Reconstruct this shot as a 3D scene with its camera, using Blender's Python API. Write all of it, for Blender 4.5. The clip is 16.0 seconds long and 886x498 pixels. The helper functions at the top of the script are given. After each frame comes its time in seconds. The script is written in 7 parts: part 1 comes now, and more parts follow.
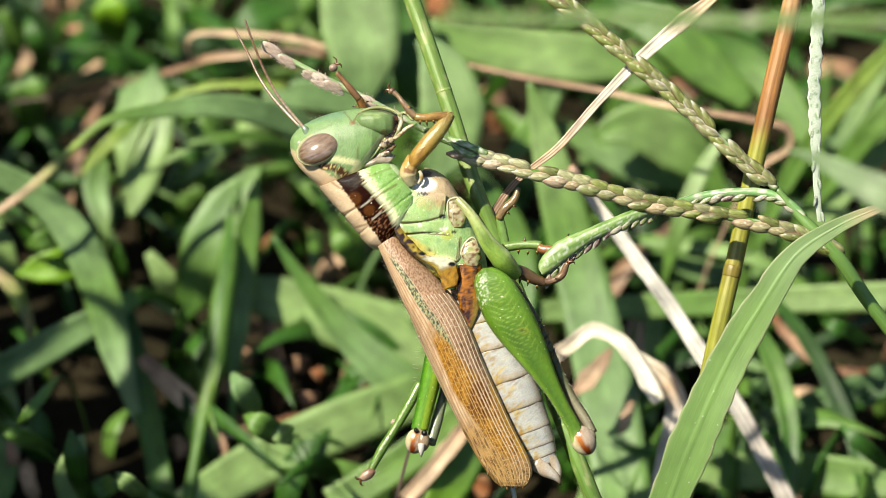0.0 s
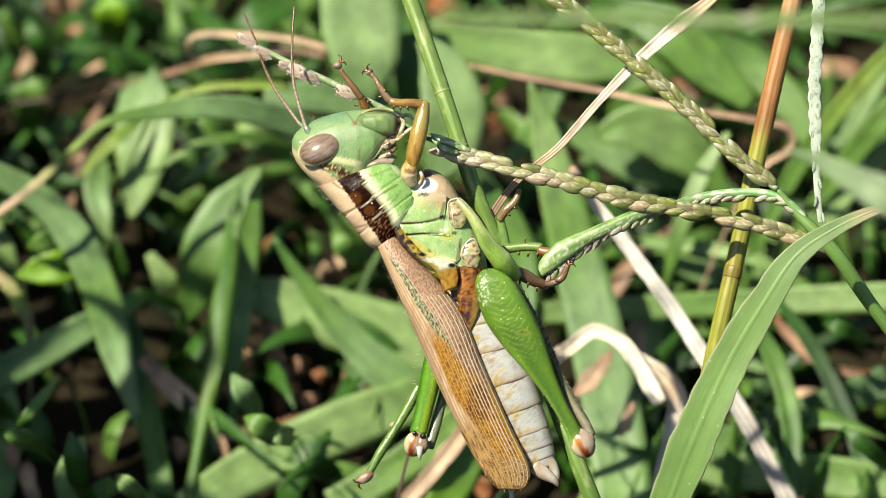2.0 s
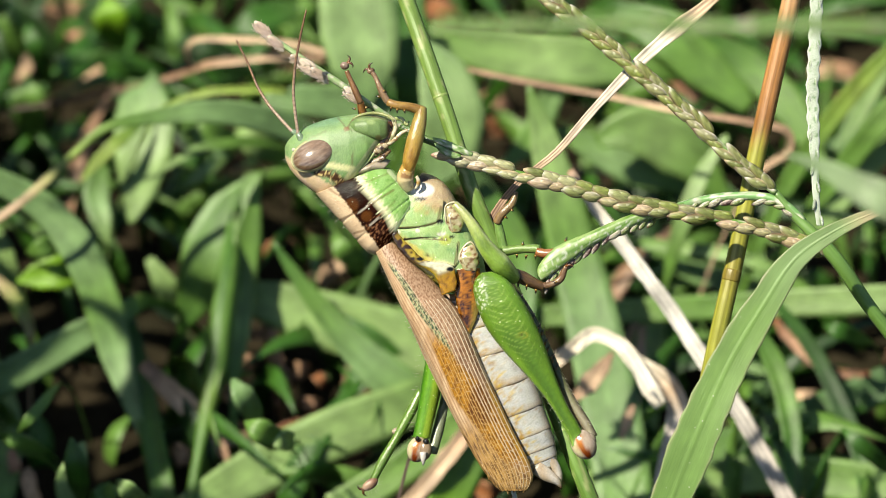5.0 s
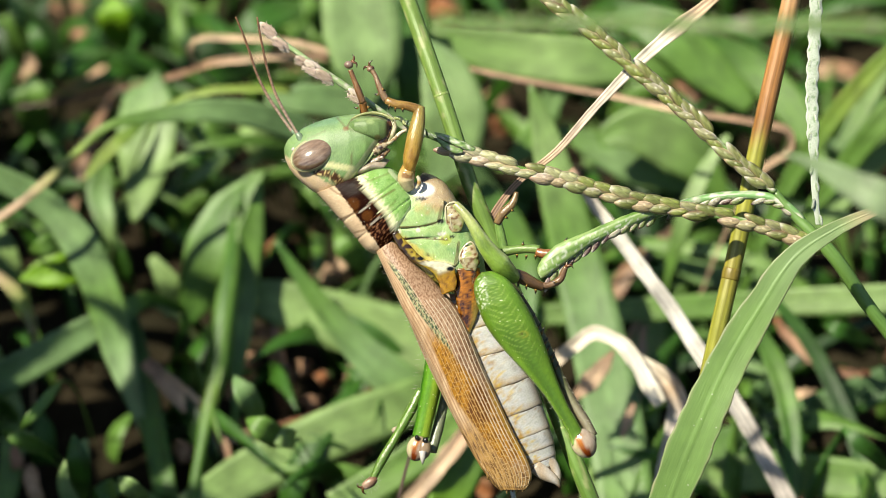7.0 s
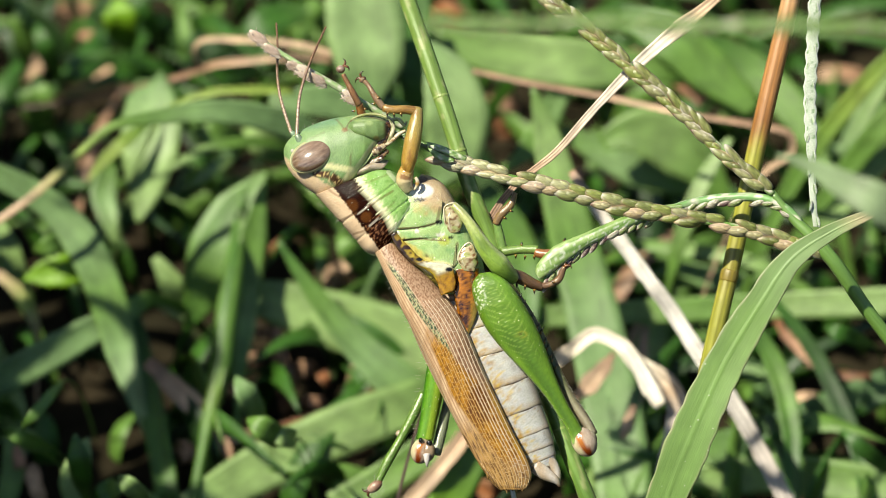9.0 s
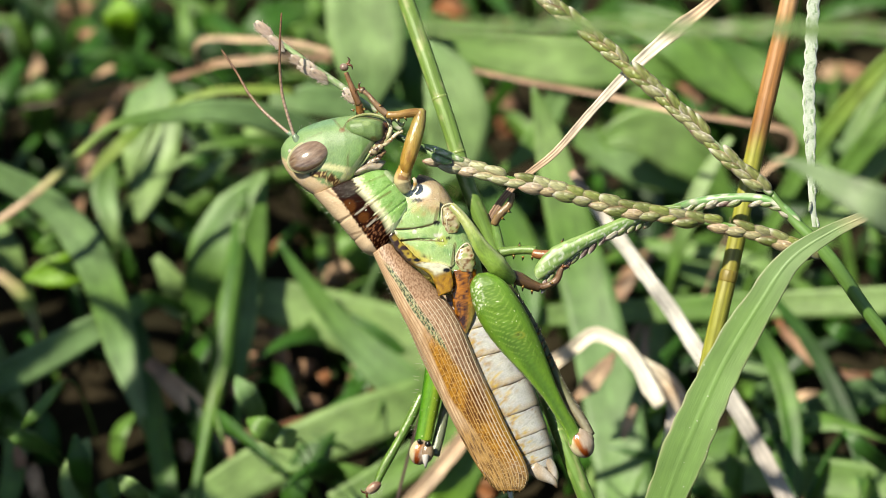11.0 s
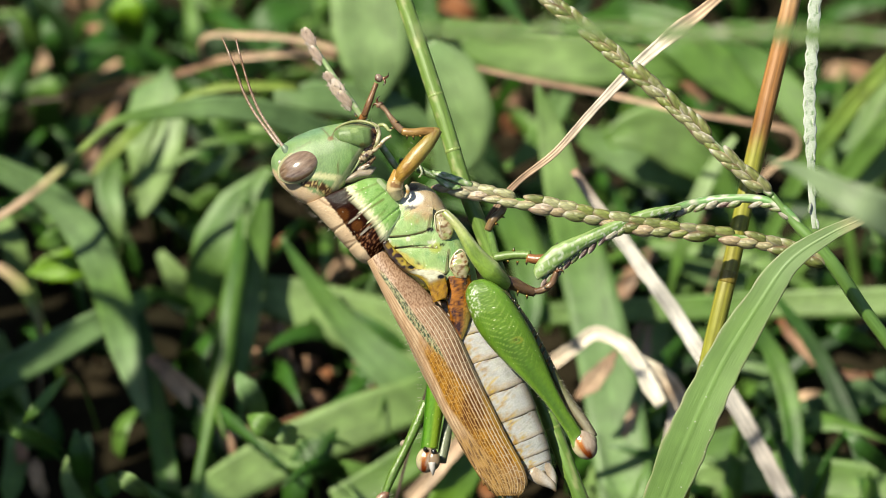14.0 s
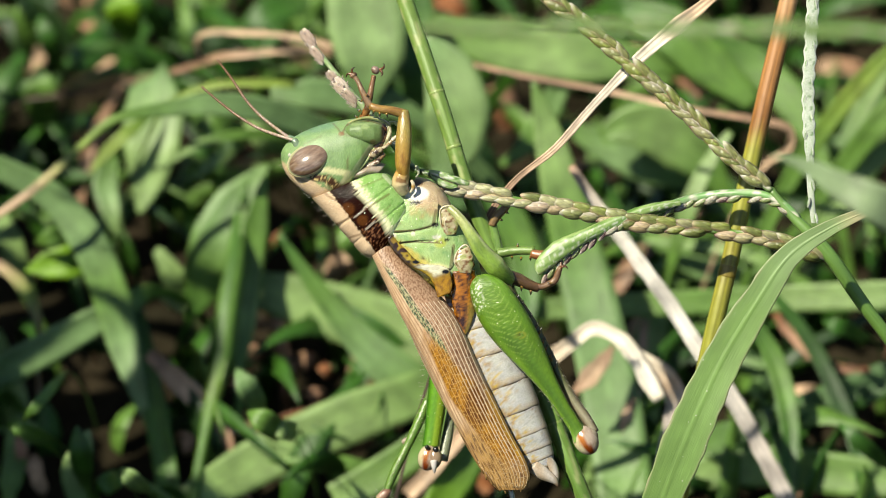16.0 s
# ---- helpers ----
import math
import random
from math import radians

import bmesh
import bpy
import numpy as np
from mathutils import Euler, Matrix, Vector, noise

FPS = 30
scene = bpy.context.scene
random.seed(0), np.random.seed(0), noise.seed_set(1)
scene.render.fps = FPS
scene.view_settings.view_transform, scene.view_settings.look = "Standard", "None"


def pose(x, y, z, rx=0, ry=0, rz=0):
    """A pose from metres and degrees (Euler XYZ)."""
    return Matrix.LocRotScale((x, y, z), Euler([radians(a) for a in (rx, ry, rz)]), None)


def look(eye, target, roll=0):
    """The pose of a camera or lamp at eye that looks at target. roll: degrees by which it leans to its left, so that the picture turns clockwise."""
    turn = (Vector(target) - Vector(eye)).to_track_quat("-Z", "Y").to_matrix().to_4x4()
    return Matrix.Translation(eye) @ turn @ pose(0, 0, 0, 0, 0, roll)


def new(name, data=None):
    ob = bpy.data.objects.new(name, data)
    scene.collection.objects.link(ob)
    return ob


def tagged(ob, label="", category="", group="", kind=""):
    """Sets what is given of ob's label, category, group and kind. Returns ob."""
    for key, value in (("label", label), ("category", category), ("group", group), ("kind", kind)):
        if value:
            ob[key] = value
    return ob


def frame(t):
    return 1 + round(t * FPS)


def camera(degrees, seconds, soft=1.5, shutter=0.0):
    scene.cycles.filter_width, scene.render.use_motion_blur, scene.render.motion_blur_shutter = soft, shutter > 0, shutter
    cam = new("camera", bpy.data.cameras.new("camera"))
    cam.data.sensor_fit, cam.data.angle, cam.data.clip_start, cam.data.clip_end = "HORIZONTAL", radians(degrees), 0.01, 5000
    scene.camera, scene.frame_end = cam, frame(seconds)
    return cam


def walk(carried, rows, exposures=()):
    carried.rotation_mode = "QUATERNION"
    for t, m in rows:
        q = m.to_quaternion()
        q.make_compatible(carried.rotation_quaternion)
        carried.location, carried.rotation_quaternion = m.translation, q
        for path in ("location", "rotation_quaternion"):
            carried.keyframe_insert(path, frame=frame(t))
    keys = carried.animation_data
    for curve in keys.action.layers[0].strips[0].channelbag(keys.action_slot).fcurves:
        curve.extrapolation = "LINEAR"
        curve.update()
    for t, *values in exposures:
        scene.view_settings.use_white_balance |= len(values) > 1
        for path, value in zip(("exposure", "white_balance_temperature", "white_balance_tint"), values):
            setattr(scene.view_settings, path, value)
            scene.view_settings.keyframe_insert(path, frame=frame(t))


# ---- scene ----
# A green-headed grasshopper feeding on a seed spike in a sunlit tangle of grass.
# Sizes: the insect is about 29 mm long; the plan below is a sheet of 0.04 mm steps, SHEET,
# set square to the line of sight, with depth counted in millimetres behind the insect.
PITCH = radians(40)
REACH = 300.0
STEP = 0.00004
RIGHT = np.array((1.0, 0.0, 0.0))
AHEAD = np.array((0.0, math.cos(PITCH), -math.sin(PITCH)))
ABOVE = np.array((0.0, math.sin(PITCH), math.cos(PITCH)))
ORIGIN = np.array((0.0, 0.0, 0.045))

cam = camera(11.94, 16.0, soft=0.8)
cam.data.dof.use_dof = True
cam.data.dof.focus_distance = 0.2990
cam.data.dof.aperture_fstop = 39


def eye_row(t, x, y, z, yaw, tilt, roll):
    """Millimetres to the right, up and forward of the usual stand; degrees of turn right, tilt up, lean."""
    eye = ORIGIN + 0.001 * (x * RIGHT + y * ABOVE + (z - REACH) * AHEAD)
    way = AHEAD + math.tan(radians(yaw)) * RIGHT + math.tan(radians(tilt)) * ABOVE
    return t, look(Vector(eye), Vector(eye + way), roll)


walk(cam, [eye_row(*r) for r in (
    (0, -1.70, -0.21, 0.77, 0.313, -0.013, 0.45),
    (0.5, -2.17, -0.55, 0.69, 0.393, 0.048, 0.34),
    (1, -1.92, -0.16, 1.26, 0.339, -0.011, 0.29),
    (1.5, -2.21, -0.18, 1.04, 0.397, -0.004, 0.24),
    (2, -0.90, -0.21, 1.57, 0.167, 0.001, 0.25),
    (2.5, -0.95, -0.82, 0.69, 0.172, 0.115, 0.33),
    (3, 0.51, -0.14, 0.68, -0.087, 0.015, 0.34),
    (3.5, -0.06, -0.59, 1.87, 0.025, 0.092, 0.17),
    (4, -1.05, 0.20, 1.39, 0.192, -0.034, 0.05),
    (6.5, -0.01, -0.20, 0.43, 0.001, 0.040, -0.07),
    (7, 0.00, 0.00, 0.00, 0.000, 0.000, 0.00),
    (7.5, 0.26, -0.33, 0.06, -0.045, 0.059, 0.07),
    (8, 2.05, 0.64, -0.93, -0.374, -0.104, 0.11),
    (8.5, 2.53, 0.55, -1.20, -0.464, -0.079, 0.00),
    (9, 1.86, -0.53, -1.03, -0.336, 0.108, -0.06),
    (11.5, 2.97, 0.35, -0.69, -0.535, -0.046, -0.28),
    (12, 2.91, 0.11, -0.85, -0.530, -0.006, -0.25),
    (12.5, 3.31, 0.08, -0.98, -0.589, -0.029, -0.24),
    (13, 3.91, 0.51, -1.38, -0.689, -0.105, -0.12),
    (13.5, 3.81, 0.75, -1.24, -0.678, -0.149, -0.19),
    (14, 4.57, 0.98, -0.95, -0.831, -0.183, -0.15),
    (14.5, 4.07, 0.37, -0.88, -0.744, -0.083, -0.12),
    (15, 3.91, 0.70, -1.36, -0.713, -0.145, -0.22),
    (15.5, 2.94, 0.28, -1.43, -0.533, -0.104, -0.02),
    (16, 2.29, 0.92, -2.46, -0.410, -0.227, 0.00))],
     [(0, 1.09, 6800, 4), (7, 1.04, 6800, 4), (12, 1.00, 6800, 4), (13.5, 0.95, 6800, 4), (14.5, 0.89, 6800, 4), (16, 0.93, 6800, 4)])

# ---- daylight: a high sun behind the camera's left shoulder, and a clear sky ----
TO_SUN = Vector(-0.47 * RIGHT + 0.52 * ABOVE - 0.71 * AHEAD).normalized()
SUN_UP = math.asin(TO_SUN.z)
world = bpy.data.worlds.new("sky")
scene.world = world
world.use_nodes = True
sky = world.node_tree.nodes.new("ShaderNodeTexSky")
sky.sky_type = "NISHITA"
sky.sun_disc = False
sky.sun_elevation = SUN_UP
sky.sun_rotation = math.atan2(TO_SUN.x, TO_SUN.y)
world.node_tree.links.new(sky.outputs[0], world.node_tree.nodes["Background"].inputs[0])
world.node_tree.nodes["Background"].inputs[1].default_value = 0.07
sun_lamp = bpy.data.lights.new("sun", "SUN")
sun_lamp.energy, sun_lamp.angle, sun_lamp.color = 5.0, radians(0.55), (1.0, 0.93, 0.80)
sun = new("sun", sun_lamp)
sun.matrix_world = look(TO_SUN * 2.0, (0, 0, 0))


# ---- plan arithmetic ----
def at(x, y, w=0.0):
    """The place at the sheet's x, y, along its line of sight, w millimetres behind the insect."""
    x, y, w = (np.asarray(v, float) for v in (x, y, w))
    k = 1 + w / REACH
    return (ORIGIN + ((x - 784) * STEP * k)[..., None] * RIGHT + ((441 - y) * STEP * k)[..., None] * ABOVE
            + (w * 0.001)[..., None] * AHEAD)


def soil_depth(x, y):
    """How far behind the insect the line of sight meets the ground."""
    v = (441 - y) * STEP * 1000
    return (45 + v * math.cos(PITCH)) / (math.sin(PITCH) - v * math.cos(PITCH) / REACH)


def spline(points, n):
    """n rows along a smooth curve through the points."""
    p = np.asarray(points, float)
    if len(p) == 2:
        return p[0] + (p[1] - p[0]) * np.linspace(0, 1, n)[:, None]
    d = np.maximum(np.linalg.norm(np.diff(p[:, :2], axis=0), axis=1), 1e-9) ** 0.5
    k = np.concatenate(([0], np.cumsum(d)))
    g = np.gradient(p, k, axis=0, edge_order=2)
    t = np.linspace(0, k[-1], n)
    i = np.clip(np.searchsorted(k, t, side="right") - 1, 0, len(p) - 2)
    h = (k[i + 1] - k[i])[:, None]
    u = ((t - k[i]) / (k[i + 1] - k[i]))[:, None]
    return ((2 * u ** 3 - 3 * u ** 2 + 1) * p[i] + (u ** 3 - 2 * u ** 2 + u) * h * g[i]
            + (3 * u ** 2 - 2 * u ** 3) * p[i + 1] + (u ** 3 - u ** 2) * h * g[i + 1])


def along(values, n):
    """Values spread evenly over n rows."""
    v = np.asarray(values, float)
    return np.interp(np.linspace(0, 1, n), np.linspace(0, 1, len(v)), v)


def mix(a, b, f):
    return tuple(p + (q - p) * f for p, q in zip(a, b))


def ease(lo, hi, v):
    u = min(1.0, max(0.0, (v - lo) / (hi - lo)))
    return u * u * (3 - 2 * u)


def near_line(x, y, x0, y0, x1, y1, width):
    """1 on the stroke between two places of the sheet, 0 away from it."""
    dx, dy = x1 - x0, y1 - y0
    u = min(1.0, max(0.0, ((x - x0) * dx + (y - y0) * dy) / (dx * dx + dy * dy)))
    return 1 - ease(width * 0.5, width, math.hypot(x - x0 - u * dx, y - y0 - u * dy))


def spot(x, y, x0, y0, rx, ry=None):
    return 1 - ease(0.6, 1.0, math.hypot((x - x0) / rx, (y - y0) / (ry or rx)))


def wob(x, y, size, seed=0.0):
    """Smooth noise from -1 to 1 on the sheet."""
    return noise.noise((x / size, y / size, seed))


def rgb(r, g, b):
    """The pigment that looks so in full sun."""
    return tuple(0.45 * (c / 255 / 12.92 if c < 10.3 else ((c / 255 + 0.055) / 1.055) ** 2.4) for c in (r, g, b))


# ---- materials: pigment comes with each mesh ("pigment"), the grain runs by "surface" (mm across, mm along) ----
def material(name, rough=0.4, grain=6.0, streak=1.0, shade=0.25, relief=0.4, relief_size=10.0, coat=0.0,
             through_light=0.0, metal=0.0, sheen=0.0, gloss=0.5, coat_rough=0.17, coat_ior=1.5, soft_flesh=0.0,
             flecks=0.0, fleck_size=2.0, fleck_tone=(0.62, 0.62, 0.54)):
    m = bpy.data.materials.new(name)
    m.use_nodes = True
    t = m.node_tree
    n, link = t.nodes, t.links.new
    bsdf = n["Principled BSDF"]
    pig = n.new("ShaderNodeAttribute")
    pig.attribute_name = "pigment"
    sur = n.new("ShaderNodeAttribute")
    sur.attribute_name = "surface"
    stretch = n.new("ShaderNodeVectorMath")
    stretch.operation = "MULTIPLY"
    stretch.inputs[1].default_value = (grain, grain / streak, grain)
    link(sur.outputs["Vector"], stretch.inputs[0])
    fine = n.new("ShaderNodeTexNoise")
    fine.inputs["Scale"].default_value = 1.0
    fine.inputs["Detail"].default_value = 4.0
    link(stretch.outputs[0], fine.inputs["Vector"])
    broad = n.new("ShaderNodeTexNoise")
    broad.inputs["Scale"].default_value = 0.45
    broad.inputs["Detail"].default_value = 3.0
    link(sur.outputs["Vector"], broad.inputs["Vector"])
    total = n.new("ShaderNodeMath")
    link(fine.outputs[0], total.inputs[0])
    link(broad.outputs[0], total.inputs[1])
    span = n.new("ShaderNodeMapRange")
    span.inputs["From Min"].default_value, span.inputs["From Max"].default_value = 0.65, 1.35
    span.inputs["To Min"].default_value, span.inputs["To Max"].default_value = 1 - shade, 1 + shade
    link(total.outputs[0], span.inputs["Value"])
    tone = n.new("ShaderNodeVectorMath")
    tone.operation = "SCALE"
    link(pig.outputs["Color"], tone.inputs[0])
    link(span.outputs[0], tone.inputs["Scale"])
    if flecks:
        # scattered small pale flecks, one in some cells of a grid of points
        cells = n.new("ShaderNodeTexVoronoi")
        cells.inputs["Scale"].default_value = fleck_size
        link(sur.outputs["Vector"], cells.inputs["Vector"])
        near = n.new("ShaderNodeMapRange")
        near.inputs["From Min"].default_value, near.inputs["From Max"].default_value = 0.22, 0.10
        link(cells.outputs["Distance"], near.inputs["Value"])
        pick = n.new("ShaderNodeSeparateColor")
        link(cells.outputs["Color"], pick.inputs[0])
        few = n.new("ShaderNodeMath")
        few.operation = "LESS_THAN"
        few.inputs[1].default_value = flecks
        link(pick.outputs[0], few.inputs[0])
        dot = n.new("ShaderNodeMath")
        dot.operation = "MULTIPLY"
        link(near.outputs[0], dot.inputs[0])
        link(few.outputs[0], dot.inputs[1])
        marked = n.new("ShaderNodeMix")
        marked.data_type = "RGBA"
        link(dot.outputs[0], marked.inputs[0])
        link(tone.outputs[0], marked.inputs[6])
        marked.inputs[7].default_value = (*fleck_tone, 1.0)
        link(marked.outputs[2], bsdf.inputs["Base Color"])
    else:
        link(tone.outputs[0], bsdf.inputs["Base Color"])
    bsdf.inputs["Roughness"].default_value = rough
    bsdf.inputs["Specular IOR Level"].default_value = gloss
    bsdf.inputs["Coat Weight"].default_value = coat
    bsdf.inputs["Coat Roughness"].default_value = coat_rough
    bsdf.inputs["Coat IOR"].default_value = coat_ior
    bsdf.inputs["Metallic"].default_value = metal
    bsdf.inputs["Subsurface Weight"].default_value = soft_flesh
    bsdf.inputs["Subsurface Radius"].default_value = (0.9, 1.0, 0.4)
    bsdf.inputs["Subsurface Scale"].default_value = 0.00025
    if sheen:
        bsdf.inputs["Sheen Weight"].default_value = sheen
    rugged = n.new("ShaderNodeTexNoise")
    rugged.inputs["Scale"].default_value = 1.0
    rugged.inputs["Detail"].default_value = 3.0
    around = n.new("ShaderNodeVectorMath")
    around.operation = "MULTIPLY"
    around.inputs[1].default_value = (relief_size, relief_size / streak, relief_size)
    link(sur.outputs["Vector"], around.inputs[0])
    link(around.outputs[0], rugged.inputs["Vector"])
    bump = n.new("ShaderNodeBump")
    bump.inputs["Strength"].default_value = relief
    bump.inputs["Distance"].default_value = 0.00006
    link(rugged.outputs[0], bump.inputs["Height"])
    link(bump.outputs[0], bsdf.inputs["Normal"])
    if through_light:
        thin = n.new("ShaderNodeBsdfTranslucent")
        lit = n.new("ShaderNodeVectorMath")
        lit.operation = "MULTIPLY"
        lit.inputs[1].default_value = (1.05, 1.2, 0.65)
        link(tone.outputs[0], lit.inputs[0])
        link(lit.outputs[0], thin.inputs["Color"])
        both = n.new("ShaderNodeMixShader")
        both.inputs[0].default_value = through_light
        link(bsdf.outputs[0], both.inputs[1])
        link(thin.outputs[0], both.inputs[2])
        link(both.outputs[0], n["Material Output"].inputs["Surface"])
    return m


LEAF = material("grass leaf", rough=0.5, grain=7, streak=16, shade=0.42, relief=0.7, relief_size=9, through_light=0.22)
NEAR_LEAF = material("ribbed grass leaf", rough=0.52, grain=15, streak=30, shade=0.16, relief=0.4, relief_size=17, through_light=0.2, flecks=0.035, fleck_size=3.4, fleck_tone=(0.45, 0.48, 0.36))
STRAW = material("dry straw", rough=0.6, grain=9, streak=24, shade=0.6, relief=1.0, relief_size=9, through_light=0.1)
STALK = material("smooth stalk", rough=0.36, grain=8, streak=14, shade=0.25, relief=0.5, relief_size=8)
SEED = material("seed husk", rough=0.34, grain=11, streak=4, shade=0.46, relief=1.0, relief_size=14, soft_flesh=0.2)
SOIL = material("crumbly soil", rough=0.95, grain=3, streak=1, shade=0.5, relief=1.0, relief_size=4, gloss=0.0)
LITTER = material("dead leaf litter", rough=0.75, grain=3, streak=2, shade=0.45, relief=1.0, relief_size=5, gloss=0.15)
SHELL = material("waxy chitin", rough=0.40, grain=9, shade=0.26, relief=0.45, relief_size=12, gloss=0.36, soft_flesh=0.25)
SHIELD = material("polished pitted shield", rough=0.12, grain=8, shade=0.2, relief=0.5, relief_size=9, gloss=0.05, flecks=0.16, fleck_size=5.0)
PITTED = material("pitted chitin", rough=0.3, grain=8, shade=0.25, relief=0.8, relief_size=10, gloss=0.34, soft_flesh=0.2, flecks=0.16, fleck_size=4.5)
GLOSS = material("glossy chitin", rough=0.22, grain=8, shade=0.2, relief=0.5, relief_size=7, coat=0.5)
THIGH = material("smooth green chitin", rough=0.36, grain=6, streak=2, shade=0.24, relief=0.45, relief_size=11, gloss=0.42, soft_flesh=0.3, flecks=0.12, fleck_size=4.0, fleck_tone=(0.5, 0.55, 0.36))
EYE = material("compound eye", rough=0.6, grain=3, streak=0.35, shade=0.3, relief=0.0, coat=1.0, coat_rough=0.11, coat_ior=2.0, gloss=0.1)
MEMBRANE = material("veined wing", rough=0.34, grain=9, streak=3, shade=0.22, relief=0.6, relief_size=9, gloss=0.28)
VEIN = material("wing vein", rough=0.4, grain=8, shade=0.15, relief=0.2)
HORN = material("limb chitin", rough=0.32, grain=9, streak=2, shade=0.3, relief=0.6, relief_size=9, coat=0.1, soft_flesh=0.3)
PLATE = material("soft belly plate", rough=0.42, grain=8, shade=0.2, relief=0.25, relief_size=10, soft_flesh=0.3)
HAIR = material("fine hair", rough=0.4, shade=0.05, relief=0.0)


# ---- mesh helpers ----
def solid(name, verts, faces, pigment, surface, mat, origin=None):
    """Mesh data with its pigment and surface grain; places count from origin."""
    me = bpy.data.meshes.new(name)
    v = np.asarray(verts, float)
    if origin is not None:
        v = v - origin
    me.from_pydata(v.tolist(), [], faces)
    me.polygons.foreach_set("use_smooth", [True] * len(me.polygons))
    n = len(v)
    c = np.ones((n, 4))
    c[:, :3] = np.clip(pigment, 0.0, 1.0)
    me.attributes.new("pigment", "FLOAT_COLOR", "POINT").data.foreach_set("color", c.ravel())
    s = np.zeros((n, 3))
    s[:, :np.asarray(surface).shape[1]] = surface
    me.attributes.new("surface", "FLOAT_VECTOR", "POINT").data.foreach_set("vector", s.ravel())
    me.materials.append(mat)
    return me


def ring_faces(n, m, cap=True):
    """Faces of n rings of m corners each."""
    out = [(i * m + j, i * m + (j + 1) % m, (i + 1) * m + (j + 1) % m, (i + 1) * m + j)
           for i in range(n - 1) for j in range(m)]
    if cap:
        out.append(tuple(range(m))[::-1])
        out.append(tuple((n - 1) * m + j for j in range(m)))
    return out


def loft(left, right, thick, colour, w=0.0, n=48, m=28, square=1.0, swell=None, offset=0.0):
    """A rounded body between two outlines of the sheet: verts, faces, pigment, surface. thick: half depth in sheet steps.
    colour(x, y, s, c): s from start to end, c from the left outline to the right; swell(s, a) widens it."""
    lo, hi = spline(left, n), spline(right, n)
    th, ww = along(thick, n), along(w if isinstance(w, (list, tuple)) else (w, w), n)
    a = np.arange(m) * 2 * math.pi / m
    ca, sa = np.cos(a), np.sin(a)
    ca, sa = np.sign(ca) * np.abs(ca) ** square, np.sign(sa) * np.abs(sa) ** square
    verts, pig, sur = [], [], []
    seed = (left[0][0] * 0.37) % 50
    run = 0.0
    for i in range(n):
        s = i / (n - 1)
        mid, half = (lo[i] + hi[i]) / 2, (hi[i] - lo[i]) / 2
        if i:
            run += float(np.linalg.norm(mid - (lo[i - 1] + hi[i - 1]) / 2))
        k = np.array([1 + (swell(s, v) if swell else 0.0) for v in a])
        x, y = mid[0] + half[0] * ca * k, mid[1] + half[1] * ca * k
        d = ww[i] - th[i] * sa * k * STEP * 1000 + offset
        verts.append(at(x, y, d))
        span = max(float(np.linalg.norm(half)), th[i])
        for j in range(m):
            pig.append(colour(float(x[j]), float(y[j]), s, (1 + ca[j]) / 2))
            sur.append((seed + (j if j <= m / 2 else m - j) * 2 * math.pi / m * span * 0.04, run * 0.04, 0.0 if j <= m / 2 else 7.0))
    return np.concatenate(verts), ring_faces(n, m), pig, sur


def tube(points, radii, colour, n=24, m=10, seed=0.0):
    """A round limb or stalk along places (x, y, w) of the sheet; radii in sheet steps. colour(s, a)."""
    p = spline(points, n)
    c = at(p[:, 0], p[:, 1], p[:, 2])
    return sweep(c, along(radii, n) * STEP * (1 + p[:, 2] / REACH), colour, m, seed)


def sweep(c, r, colour, m=10, seed=0.0):
    """A round tube along places in metres."""
    n = len(c)
    tan = np.gradient(c, axis=0)
    tan /= np.linalg.norm(tan, axis=1)[:, None] + 1e-12
    side = np.cross(tan, AHEAD + 0.01 * RIGHT)
    side /= np.linalg.norm(side, axis=1)[:, None] + 1e-12
    up = np.cross(side, tan)
    a = np.arange(m) * 2 * math.pi / m
    verts = (c[:, None] + r[:, None, None] * (np.cos(a)[None, :, None] * side[:, None] + np.sin(a)[None, :, None] * up[:, None])).reshape(-1, 3)
    run = np.concatenate(([0], np.cumsum(np.linalg.norm(np.diff(c, axis=0), axis=1)))) * 1000
    pig, sur = [], []
    for i in range(n):
        for j in range(m):
            pig.append(colour(i / (n - 1), a[j]))
            sur.append((seed + abs(a[j] - math.pi) * r[i] * 1000, run[i], 0))
    return verts, ring_faces(n, m), pig, sur


def ball(x, y, w, rx, ry, rw, turn, colour, n=18, m=22, lean=(0.0, 0.0)):
    """A rounded lump: half sizes rx, ry, rw in sheet steps, turned clockwise on the sheet. colour(u, v) over -1..1."""
    co, si = math.cos(radians(turn)), math.sin(radians(turn))
    verts, pig, sur = [], [], []
    for i in range(n):
        p = math.pi * (0.02 + 0.96 * i / (n - 1))
        for j in range(m):
            q = 2 * math.pi * j / m
            u, v, d = math.cos(p), math.sin(p) * math.cos(q), math.sin(p) * math.sin(q)
            px, py = u * rx, v * ry
            ex, ey = px * co - py * si, px * si + py * co
            verts.append(at(x + ex, y + ey, w - (d * rw - lean[0] * ex - lean[1] * ey) * STEP * 1000))
            pig.append(colour(u, v))
            sur.append((px * 0.04 + x, py * 0.04 + y, d))
    return np.array(verts), ring_faces(n, m), pig, sur


